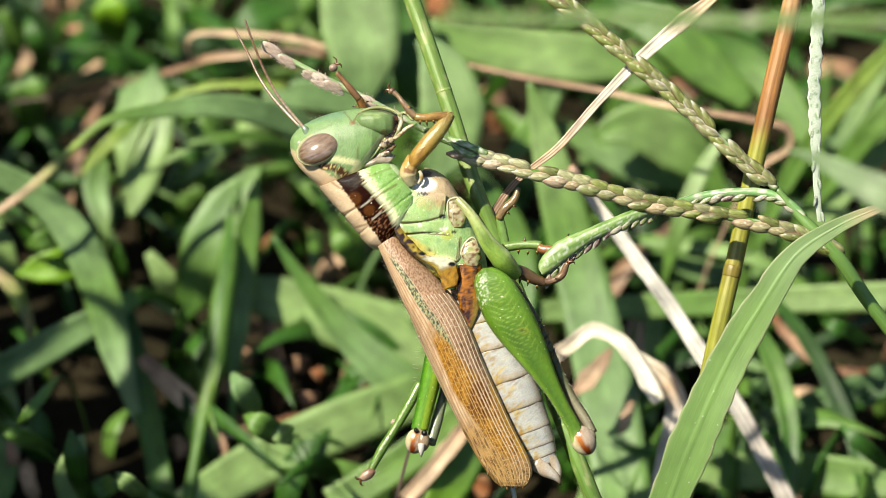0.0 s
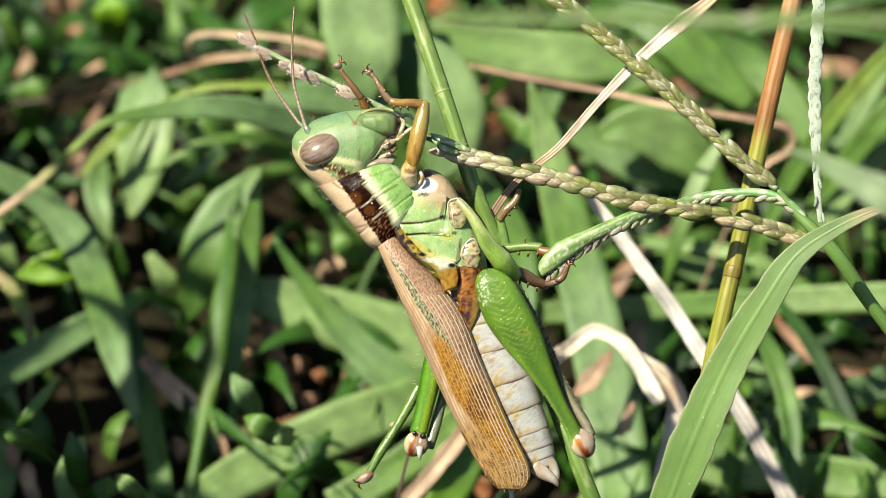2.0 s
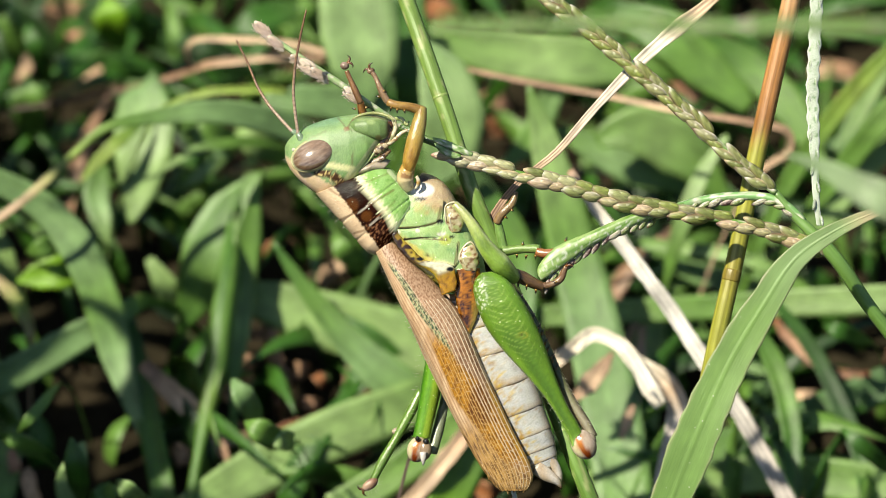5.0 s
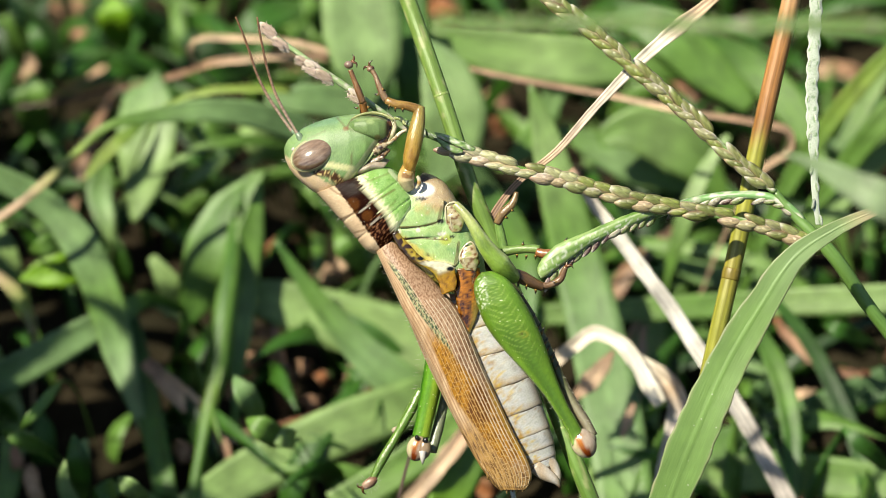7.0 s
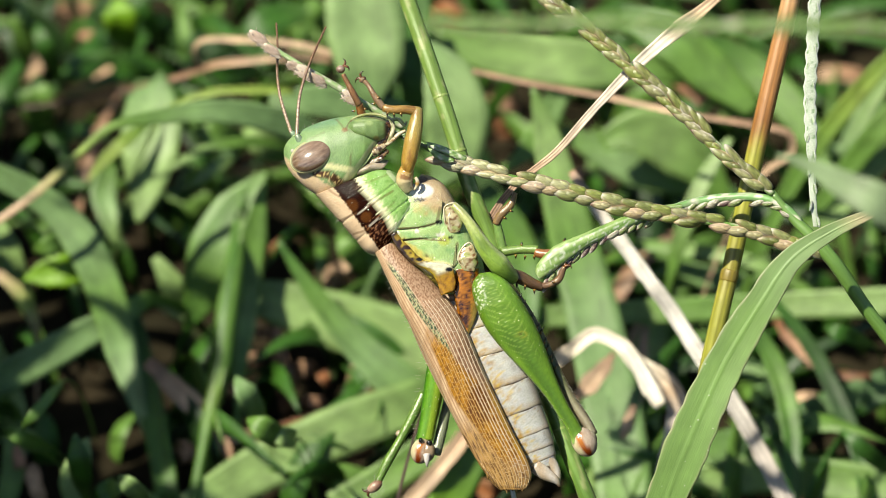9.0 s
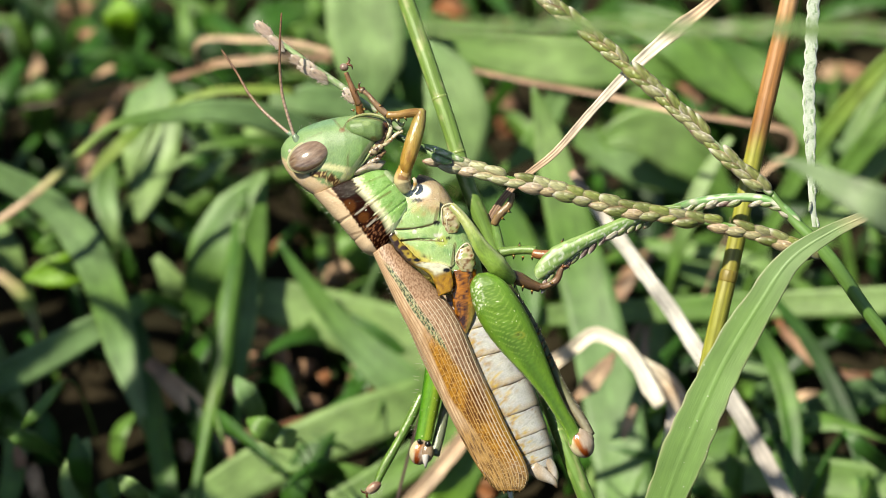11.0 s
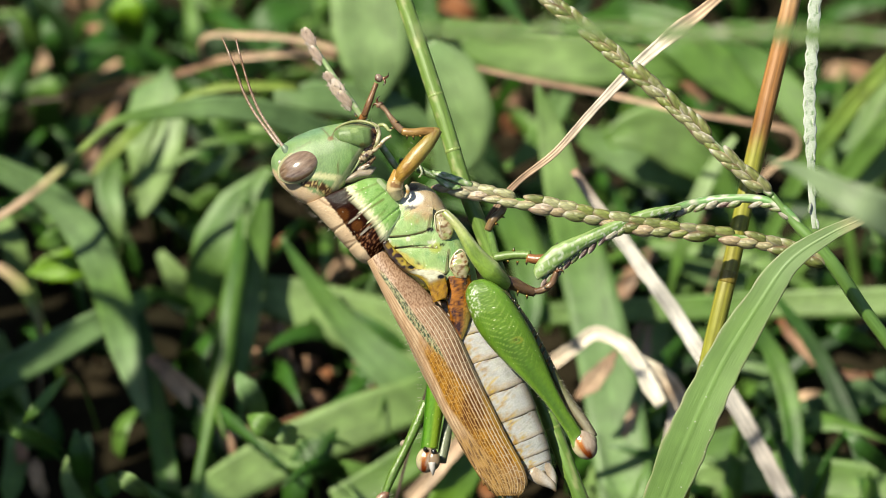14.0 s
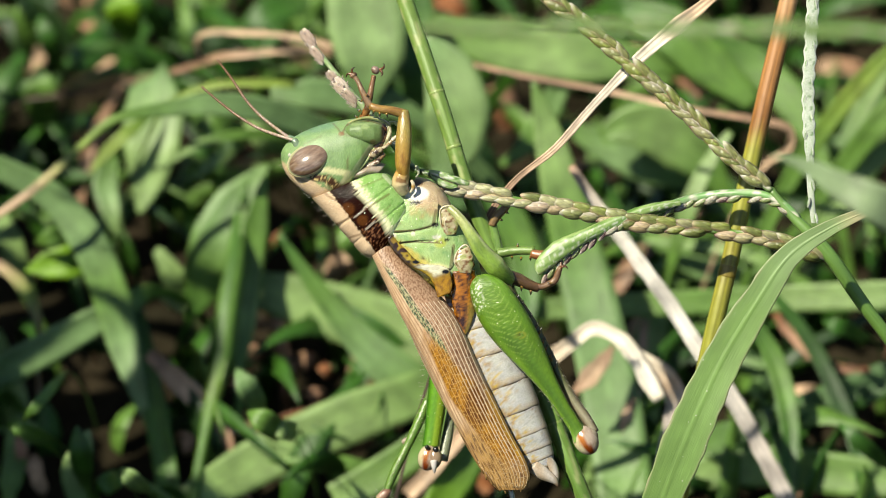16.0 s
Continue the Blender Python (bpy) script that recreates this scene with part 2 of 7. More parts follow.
def ribbon(c, width, colour, fold=0.12, tilt=0.0, thick=0.00009, across=6, wavy=0.0, seed=0.0):
    """A leaf blade along places in metres, of the given widths, creased along its midrib. colour(s, q), q from -1 to 1."""
    n = len(c)
    tan = np.gradient(c, axis=0)
    tan /= np.linalg.norm(tan, axis=1)[:, None] + 1e-12
    side = np.cross(AHEAD, tan)
    ln = np.linalg.norm(side, axis=1)[:, None]
    side = np.where(ln > 0.15, side / (ln + 1e-9), RIGHT)
    side -= tan * np.sum(side * tan, axis=1)[:, None]
    side /= np.linalg.norm(side, axis=1)[:, None] + 1e-12
    nor = np.cross(tan, side)
    tl = np.radians(along(tilt if isinstance(tilt, (list, tuple)) else (tilt, tilt), n))[:, None]
    side, nor = side * np.cos(tl) + nor * np.sin(tl), nor * np.cos(tl) - side * np.sin(tl)
    run = np.concatenate(([0], np.cumsum(np.linalg.norm(np.diff(c, axis=0), axis=1)))) * 1000
    q = np.concatenate((np.linspace(-1, 1, across + 1), np.linspace(1, -1, across + 1)))
    top = np.concatenate((np.ones(across + 1), -np.ones(across + 1)))
    m = len(q)
    verts, pig, sur = [], [], []
    ribbon.spine = np.array([c[i] - nor[i] * 0.025 * width[i] * noise.noise((run[i] * 0.12, 0.0, seed)) for i in range(n)])
    for i in range(n):
        hw = width[i] / 2
        for j in range(m):
            jag = 1 + (wavy * noise.noise((run[i] * 0.9, q[j] * 0.2 + seed, seed)) if abs(q[j]) > 0.9 else 0.0)
            lift = (abs(q[j]) ** 1.3 * fold) * hw * 2 + 0.05 * hw * noise.noise((run[i] * 0.12, q[j] * 0.8, seed))
            edge = 0.35 if abs(q[j]) > 0.95 else 1.0
            rib = 1.6 if abs(q[j]) < 0.1 else 1.0
            verts.append(c[i] + side[i] * hw * q[j] * jag + nor[i] * (top[j] * thick * 0.5 * edge * rib - lift))
            pig.append(colour(i / (n - 1), q[j]))
            sur.append((q[j] * hw * 1000 + seed * 3.7, run[i] + seed * 11, 0))
    return np.array(verts), ring_faces(n, m), pig, sur


def joined(*pieces):
    """Several pieces as one."""
    verts, faces, pig, sur = [], [], [], []
    for v, f, p, s in pieces:
        base = sum(len(x) for x in verts)
        verts.append(v)
        faces += [tuple(i + base for i in face) for face in f]
        pig += list(p)
        sur += [tuple(x) + (0,) * (3 - len(x)) for x in s]
    return np.concatenate(verts), faces, pig, sur


PLACE = {}


def part(name, shape, mat, parent=None, pivot=None, label=""):
    """Links a shape as one mesh object at its pivot, under a thing or a part."""
    base = PLACE[parent] if parent else np.zeros(3)
    here = np.asarray(pivot if pivot is not None else base, float)
    ob = new(name, solid(name, *shape, mat, here))
    ob.parent = parent
    ob.location = Vector(here - base)
    PLACE[ob] = here
    return tagged(ob, label=label)


def thing(name, place, label, category, group="", kind=""):
    """An empty at the thing's base."""
    ob = new(name)
    ob.empty_display_size = 0.002
    ob.location = Vector(place)
    PLACE[ob] = np.asarray(place, float)
    return tagged(ob, label, category, group, kind)


# ---- ground: one sheet to the horizon, crumbly near the plants ----
def build_ground():
    e = np.concatenate((np.linspace(-0.2, 0.2, 81), [0.26, 0.4, 0.8, 2, 6, 20, 80, 300]))
    e = np.concatenate((-e[::-1][:8], e))
    n = len(e)
    verts, pig, sur = [], [], []
    for y in e:
        for x in e:
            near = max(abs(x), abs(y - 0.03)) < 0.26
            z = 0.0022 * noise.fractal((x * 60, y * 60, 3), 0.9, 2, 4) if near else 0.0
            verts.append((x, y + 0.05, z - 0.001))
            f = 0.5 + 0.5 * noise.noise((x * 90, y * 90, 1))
            # near soil almost black: its pigment stands for deep shade between the plants
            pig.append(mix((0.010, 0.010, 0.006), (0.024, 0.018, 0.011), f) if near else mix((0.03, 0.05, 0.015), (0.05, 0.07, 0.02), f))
            sur.append((x * 1000, y * 1000, 0))
    faces = [(i * n + j, i * n + j + 1, (i + 1) * n + j + 1, (i + 1) * n + j) for i in range(n - 1) for j in range(n - 1)]
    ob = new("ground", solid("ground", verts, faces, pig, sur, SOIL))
    tagged(ob, "crumbly brown soil under the grass, darkened to stand for shade", "ground", kind="structure")


build_ground()

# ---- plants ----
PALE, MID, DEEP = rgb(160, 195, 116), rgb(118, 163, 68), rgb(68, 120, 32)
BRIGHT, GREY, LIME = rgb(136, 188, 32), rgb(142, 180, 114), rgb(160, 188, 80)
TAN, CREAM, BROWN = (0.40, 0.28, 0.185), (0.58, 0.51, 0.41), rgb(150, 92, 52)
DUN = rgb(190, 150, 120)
# the first is leaf green darkened to stand for shade
SHADE_GREEN, SAGE = rgb(48, 84, 34), rgb(158, 193, 122)


def clear_of_soil(x, y, w):
    """Keeps a depth a little above the ground."""
    return min(w, soil_depth(x, y) - 4.0)


def stem_line(points, n, rooted=True):
    """Places in metres and depth scale along sheet points (x, y, w); the end goes on down into the soil."""
    p = [(x, y, clear_of_soil(x, y, w)) for x, y, w in points]
    q = spline(p, n)
    c = at(q[:, 0], q[:, 1], q[:, 2])
    k = 1 + q[:, 2] / REACH
    if rooted and c[-1][2] > 0.0:
        way = c[-1] - c[-3]
        way = way / (np.linalg.norm(way) + 1e-12)
        flat = way * (1, 1, 0)
        drop = c[-1][2] + 0.002
        foot = c[-1] + flat * drop * 0.7
        foot[2] = -0.002
        mid = c[-1] + way * drop * 0.4
        mid[2] = min(mid[2], c[-1][2] * 0.75)
        steps = np.linspace(0, 1, 9)[1:, None]
        tail = (1 - steps) ** 2 * c[-1] + 2 * steps * (1 - steps) * mid + steps ** 2 * foot
        c = np.concatenate((c, tail))
        k = np.concatenate((k, np.full(8, k[-1])))
    return c, k


def stem_fine(c, r):
    """Four times as many rings."""
    t, u = np.arange(len(c)), np.linspace(0, len(c) - 1, 4 * (len(c) - 1) + 1)
    return np.stack([np.interp(u, t, c[:, k]) for k in range(3)], 1), np.interp(u, t, r)


def blade(points, widths, colours, label, tilt=0.0, fold=0.1, n=30, mat=None, rooted=True, wavy=0.0, name="grass_leaf",
          category="grass blade", group="grass blades", across=6, stripe=0.0, seed=None):
    """One leaf blade. points (x, y, w) from its tip on; widths in sheet steps; colours from the tip to the foot."""
    seed = (points[0][0] * 0.013 + points[0][1] * 0.029) % 9 if seed is None else seed
    c, k = stem_line(points, n, rooted)
    width = np.concatenate((along(widths, n), np.full(len(c) - n, widths[-1] * 0.6))) * STEP * k
    tones = np.array(colours)

    def colour(s, q):
        f = min(1.0, s * len(c) / n) * (len(tones) - 1)
        i = min(int(f), max(len(tones) - 2, 0))
        base = mix(tones[i], tones[min(i + 1, len(tones) - 1)], f - i)
        rib = 1.12 if abs(q) < 0.1 else 1.0
        if mat is NEAR_LEAF:
            base = mix(base, rgb(216, 196, 172), 0.75 * ease(0.84, 0.97, abs(q)) * (0.5 + 0.5 * noise.noise((s * 40, q, 5))))
        edge = 0.12 * noise.noise((s * 7, q * 3, seed))
        line = 1 + stripe * math.sin(q * 40)
        return tuple(v * (rib + edge) * line for v in base)

    shape = ribbon(c, width, colour, fold, tilt, 0.00011, across, wavy, seed)
    ob = part(name, shape, mat or LEAF, None, c[-1])
    if max(widths) > 38 and mat is not STRAW:
        spine = ribbon.spine
        part("midrib", sweep(spine, np.minimum(width * 0.02, 0.00005) + 0.00003, lambda s, a: tuple(v * 1.15 for v in colour(s, 0.5)), 6), mat or LEAF, ob)
    return tagged(ob, label, category, group)


def straw(points, widths, colours, label, tilt=0.0, fold=0.25, rooted=True, name="dry_straw"):
    return blade(points, widths, colours, label, tilt, fold, 36, STRAW, rooted, 0.25, name, "straw", "dry straws", 10, 0.3)


def background_leaves():
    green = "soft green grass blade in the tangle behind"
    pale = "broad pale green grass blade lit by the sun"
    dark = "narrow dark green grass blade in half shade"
    # long arching blade with a withered end, and the pale strip over it
    blade([(-60, 425, 40), (0, 385, 40), (62, 338, 40), (130, 275, 40), (190, 224, 40), (290, 203, 41), (400, 196, 42), (520, 225, 45), (640, 290, 50)],
          (10, 14, 16, 13, 18, 36, 46, 48, 44), (TAN, TAN, LIME, MID, GREY, GREY, GREY), "long arching grey-green blade with a withered tan end", fold=0.05, n=44)
    straw([(515, 160, 47), (430, 157, 46), (360, 163, 46), (300, 186, 47), (262, 235, 50)], (12, 15, 14, 12, 10), (LIME, LIME, PALE), "pale yellowish dry blade edge among leaves")
    straw([(600, 100, 52), (520, 76, 52), (420, 68, 53), (345, 72, 54), (336, 92, 55), (372, 140, 58)], (9, 11, 11, 10, 7, 6), (TAN, TAN, TAN), "curled dead tan grass blade with a torn edge")
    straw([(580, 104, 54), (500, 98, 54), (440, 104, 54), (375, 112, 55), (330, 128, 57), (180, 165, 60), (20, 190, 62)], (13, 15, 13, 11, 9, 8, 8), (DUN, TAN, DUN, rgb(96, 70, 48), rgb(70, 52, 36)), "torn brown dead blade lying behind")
    # left leaves
    blade([(236, 392, 55), (250, 335, 55), (258, 275, 55), (262, 215, 56), (255, 150, 58)], (8, 66, 100, 112, 70), (PALE, PALE, GREY), pale, tilt=-8)
    blade([(196, 430, 56), (186, 388, 56), (176, 342, 57), (190, 285, 58)], (6, 38, 48, 30), (PALE, GREY, MID), green, tilt=10)
    blade([(150, 318, 52), (176, 285, 52), (212, 250, 52), (260, 212, 54)], (5, 22, 24, 12), (LIME, LIME, MID), "narrow yellow-green blade edge", fold=0.1)
    blade([(296, 300, 52), (330, 274, 52), (380, 256, 52), (440, 248, 53), (500, 258, 55)], (6, 16, 18, 18, 14), (PALE, MID, MID), green, fold=0.12)
    blade([(257, 782, 44), (238, 712, 45), (213, 632, 46), (190, 545, 46), (150, 448, 46), (88, 368, 46), (0, 316, 45), (-80, 290, 44)],
          (4, 34, 58, 68, 66, 54, 44, 36), (GREY, GREY, GREY, MID, GREY, GREY, GREY, MID), "long grey-green blade arching over and down to its tip", fold=0.1, n=44)
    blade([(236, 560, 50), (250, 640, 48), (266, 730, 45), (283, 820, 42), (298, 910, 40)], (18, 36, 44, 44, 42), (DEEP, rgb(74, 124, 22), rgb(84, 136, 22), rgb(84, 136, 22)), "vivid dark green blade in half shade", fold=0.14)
    blade([(152, 778, 34), (140, 812, 33), (128, 850, 33), (134, 900, 34)], (8, 42, 54, 40), (PALE, PALE, GREY), pale, fold=0.06, n=16)
    blade([(24, 762, 34), (46, 782, 33), (72, 800, 34)], (8, 42, 10), (PALE, PALE, MID), "small green leaf low in the tangle", fold=0.08, n=14, name="small_leaf", category="leaf", group="small leaves")
    blade([(-60, 700, 44), (30, 655, 45), (120, 605, 46), (200, 560, 47), (255, 530, 49)], (50, 62, 60, 48, 30), (DEEP, GREY, GREY, MID), green, tilt=14)
    blade([(34, 495, 48), (72, 485, 48), (112, 477, 48), (150, 476, 49), (172, 484, 51)], (4, 46, 62, 50, 10), (BRIGHT, BRIGHT, BRIGHT), "small bright yellow-green oval leaf", fold=0.12, name="small_leaf", category="leaf", group="small leaves")
    blade([(-20, 380, 52), (6, 440, 52), (24, 500, 53), (50, 560, 54)], (20, 46, 44, 20), (PALE, PALE, MID), pale)
    blade([(-20, 600, 52), (5, 680, 52), (22, 750, 51), (10, 880, 48)], (20, 44, 46, 40), (PALE, PALE, MID), green)
    # middle-left leaves
    blade([(466, 300, 52), (412, 380, 52), (378, 450, 52), (352, 520, 53), (330, 570, 54)], (6, 88, 108, 82, 20), (MID, GREY, MID, DEEP), "broad grey-green blade in soft light", tilt=6)
    blade([(462, 318, 50), (440, 425, 50), (425, 520, 50), (420, 600, 48), (418, 650, 47)], (6, 52, 60, 50, 26), (MID, MID, PALE, MID), green, tilt=-16)
    blade([(268, 455, 55), (300, 505, 55), (322, 550, 56), (330, 590, 56)], (16, 46, 38, 10), (PALE, PALE, MID), green, tilt=10)
    blade([(270, 540, 56), (300, 548, 56), (325, 570, 56)], (6, 30, 8), (PALE, PALE), green, name="small_leaf", category="leaf", group="small leaves")
    blade([(420, 520, 53), (480, 533, 53), (570, 560, 53), (680, 592, 53), (800, 630, 53), (900, 660, 54)], (50, 84, 104, 110, 108, 90), (PALE, PALE, PALE, PALE), pale, fold=0.04, n=36)
    blade([(488, 425, 46), (545, 510, 46), (610, 590, 46), (670, 650, 46), (760, 720, 46)], (8, 30, 50, 74, 80), (DEEP, MID, GREY, MID), dark, tilt=-10)
    blade([(330, 905, 40), (420, 850, 42), (520, 797, 43), (640, 745, 44), (760, 700, 46), (840, 660, 48)], (60, 84, 92, 92, 80, 60), (PALE, PALE, PALE, MID), pale, fold=0.03, n=36)
    blade([(590, 900, 38), (690, 840, 39), (790, 770, 40), (900, 680, 42)], (60, 62, 66, 70), (PALE, MID, PALE), green, fold=0.08)
    blade([(760, 930, 36), (810, 850, 37), (850, 780, 38), (870, 700, 40)], (60, 74, 60, 40), (BRIGHT, MID, DEEP), green, tilt=20)
    straw([(720, 890, 36), (790, 810, 36), (840, 740, 38)], (26, 30, 26), (TAN, TAN, DUN), "tan dead blade lying under the insect")
    # upright shoot with its node
    shoot = tube([(428, 335, 52), (418, 400, 51), (408, 480, 48), (396, 560, 46), (388, 640, 45), (374, 705, 44), (355, 800, 42), (338, 900, 40)], (4, 14, 20, 22, 21, 15, 10, 11), lambda s, a: mix(mix(DEEP, MID, 0.5 + 0.5 * math.sin(a * 5 + s * 3)), LIME, 0.4 * max(0.0, 1 - abs(s - 0.68) * 9)), 60, 20)
    young = tagged(part("grass_shoot", shoot, LEAF, None, at(338, 900, 40)), "upright young green grass shoot with a joint", "grass shoot")
    part("joint", ball(374, 706, 44, 12, 15, 14, 20, lambda u, v: mix(LIME, MID, 0.5 + 0.5 * u), 12, 16), STALK, young, None, "swollen yellowish joint")
    part("sheath_edge", tube([(420, 360, 50.2), (420, 440, 49), (412, 520, 46.6), (402, 600, 45), (386, 690, 43.4)], (2, 3, 3, 3, 2), lambda s, a: PALE, 24, 6), LEAF, young, None, "pale edge of the leaf sheath")
    # leaves above the insect
    blade([(628, -70, 50), (634, 0, 50), (642, 60, 50), (650, 120, 50), (652, 185, 51)], (100, 132, 140, 116, 20), (SAGE, SAGE, SAGE, GREY), "broad hanging pale green leaf", fold=0.08, name="broad_leaf", category="leaf", group="broad leaves")
    blade([(745, 75, 46), (785, 130, 46), (803, 200, 46), (795, 270, 47), (760, 325, 48)], (20, 92, 116, 100, 16), (GREY, SAGE, SAGE, GREY), "broad rounded green leaf behind the stem", fold=0.08, name="broad_leaf", category="leaf", group="broad leaves")
    blade([(735, -40, 58), (725, 60, 58), (735, 150, 58), (720, 230, 60)], (40, 80, 70, 30), (DEEP, DEEP, MID), dark)
    blade([(470, 178, 50), (530, 176, 50), (600, 180, 51), (690, 196, 52)], (20, 56, 64, 50), (GREY, GREY, GREY), green, fold=0.05)
    # right-hand leaves
    blade([(938, 150, 44), (958, 215, 44), (985, 320, 44), (1020, 450, 44), (1055, 590, 43), (1085, 740, 42), (1110, 920, 39)], (6, 52, 78, 92, 100, 104, 100), (MID, PALE, MID, GREY, GREY, MID), pale, fold=0.05, n=40)
    blade([(900, 560, 50), (1000, 556, 50), (1130, 548, 50), (1300, 540, 50), (1450, 533, 49), (1640, 526, 48)], (34, 40, 44, 46, 50, 52), (MID, PALE, MID, PALE, PALE), "pale green blade lying level across the others", fold=0.06, n=36)
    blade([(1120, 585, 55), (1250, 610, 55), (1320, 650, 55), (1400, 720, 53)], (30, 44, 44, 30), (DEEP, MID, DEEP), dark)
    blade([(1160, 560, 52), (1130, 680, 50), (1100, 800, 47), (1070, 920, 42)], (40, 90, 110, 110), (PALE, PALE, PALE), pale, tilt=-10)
    # dark greens paint the shade on this low blade
    blade([(1640, 650, 46), (1540, 690, 46), (1430, 735, 46), (1320, 775, 46), (1200, 810, 46)], (60, 64, 64, 60, 60), (SHADE_GREEN, DEEP, DEEP, MID), dark, tilt=12, fold=0.05)
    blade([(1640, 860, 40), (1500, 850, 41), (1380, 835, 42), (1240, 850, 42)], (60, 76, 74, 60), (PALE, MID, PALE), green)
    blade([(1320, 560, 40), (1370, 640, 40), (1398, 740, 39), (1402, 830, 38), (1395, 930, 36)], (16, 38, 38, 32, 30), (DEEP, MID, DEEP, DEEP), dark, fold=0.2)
    blade([(1360, 520, 44), (1440, 620, 44), (1490, 720, 43), (1520, 800, 42), (1540, 920, 38)], (12, 28, 32, 30, 28), (DEEP, SHADE_GREEN, DEEP), dark, fold=0.2)
    blade([(1640, 40, 44), (1540, 130, 46), (1470, 215, 48), (1410, 300, 50), (1350, 420, 52)], (26, 32, 34, 34, 24), (MID, LIME, MID, MID), green, fold=0.15)
    blade([(1640, 130, 46), (1560, 215, 48), (1500, 290, 50), (1430, 380, 52)], (36, 44, 40, 26), (PALE, MID, MID), green, fold=0.1)
    blade([(1640, 210, 50), (1540, 290, 51), (1450, 400, 52), (1380, 500, 54)], (40, 46, 44, 30), (MID, PALE, MID), green, fold=0.1)
    blade([(760, 60, 58), (900, 95, 58), (1040, 110, 58), (1180, 120, 59)], (46, 90, 90, 40), (MID, PALE, MID), pale, fold=0.04)
    blade([(1060, 250, 56), (1130, 230, 56), (1200, 260, 57), (1260, 320, 58)], (30, 90, 100, 50), (MID, PALE, MID), green)
    blade([(1290, 240, 50), (1250, 300, 50), (1215, 380, 50), (1190, 460, 51)], (12, 28, 34, 22), (PALE, PALE, MID), pale, tilt=14)
    blade([(1330, 190, 58), (1250, 120, 58), (1180, 60, 58), (1090, 20, 60)], (30, 80, 86, 40), (MID, MID, DEEP), green)
    blade([(1440, 520, 52), (1330, 460, 52), (1230, 440, 53), (1130, 430, 54)], (14, 24, 26, 20), (MID, PALE, MID), green, fold=0.15)
    blade([(850, 330, 50), (900, 400, 50), (925, 470, 50), (930, 560, 49)], (30, 60, 60, 40), (DEEP, MID, DEEP), dark)
    blade([(1100, 640, 52), (1125, 590, 52), (1140, 530, 53)], (10, 26, 12), (TAN, TAN), "faded pinkish dead leaf scrap", mat=STRAW)
    # soft leaves deep behind the seed spikes
    blade([(985, 225, 60), (1050, 258, 60), (1130, 300, 60), (1230, 330, 61)], (16, 54, 60, 30), (MID, GREY, MID), green, fold=0.06)
    blade([(1480, 268, 57), (1520, 205, 57), (1560, 130, 57), (1620, 40, 56)], (14, 34, 38, 34), (GREY, PALE, MID), green, fold=0.1)
    blade([(1240, 60, 64), (1320, 110, 64), (1400, 190, 63), (1450, 280, 62)], (20, 60, 64, 30), (DEEP, MID, MID), green, fold=0.06)
    blade([(880, 300, 56), (930, 260, 57), (960, 210, 58), (1000, 130, 60)], (12, 40, 44, 30), (MID, MID, GREY), green, fold=0.1)
    blade([(1150, 440, 56), (1230, 480, 56), (1320, 500, 56), (1420, 505, 56)], (14, 40, 44, 26), (MID, GREY, MID), green, fold=0.08)
    # small leaves of the upper left
    for x, y, ln, wd, turn, tone in ((205, 40, 95, 62, 80, BRIGHT), (75, 95, 120, 34, 70, DEEP), (60, 190, 120, 60, 84, MID), (150, 120, 110, 26, -30, DEEP),
                                     (20, 330, 90, 50, 40, PALE), (95, 430, 90, 40, -20, MID), (385, 240, 110, 52, 12, MID), (470, 255, 110, 56, 30, PALE),
                                     (370, 300, 130, 22, -35, PALE), (350, 320, 60, 30, 20, BRIGHT), (250, 30, 120, 34, 60, DEEP), (480, 30, 150, 60, -20, DEEP),
                                     (390, 130, 130, 50, -8, DEEP), (30, 60, 130, 40, 85, MID), (45, 780, 96, 30, 20, MID), (140, 830, 120, 42, 80, DEEP),
                                     (190, 870, 60, 40, -30, DEEP), (475, 765, 90, 46, 30, MID), (440, 710, 100, 44, 60, GREY), (70, 720, 110, 22, -50, MID),
                                     (236, 868, 70, 36, 40, PALE), (505, 775, 50, 40, 10, PALE), (1500, 590, 90, 30, 20, DEEP), (620, 450, 90, 40, 50, MID), (1540, 800, 130, 30, 40, DEEP), (560, 30, 90, 40, 60, MID)):
        dx, dy = ln * 0.5 * math.cos(radians(turn)), ln * 0.5 * math.sin(radians(turn))
        w = soil_depth(x, y) - 14 - (x * 7 + y * 3) % 11
        blade([(x - dx, y - dy, w - 2), (x - dx * 0.4, y - dy * 0.4, w - 3), (x + dx * 0.4, y + dy * 0.4, w - 1), (x + dx, y + dy, w + 3)], (5, wd, wd * 0.9, 6),
              (tone, tone, MID), "small green leaf low in the tangle", tilt=(x * 13) % 40 - 20, fold=0.12, n=14, name="small_leaf", category="leaf", group="small leaves", across=4)


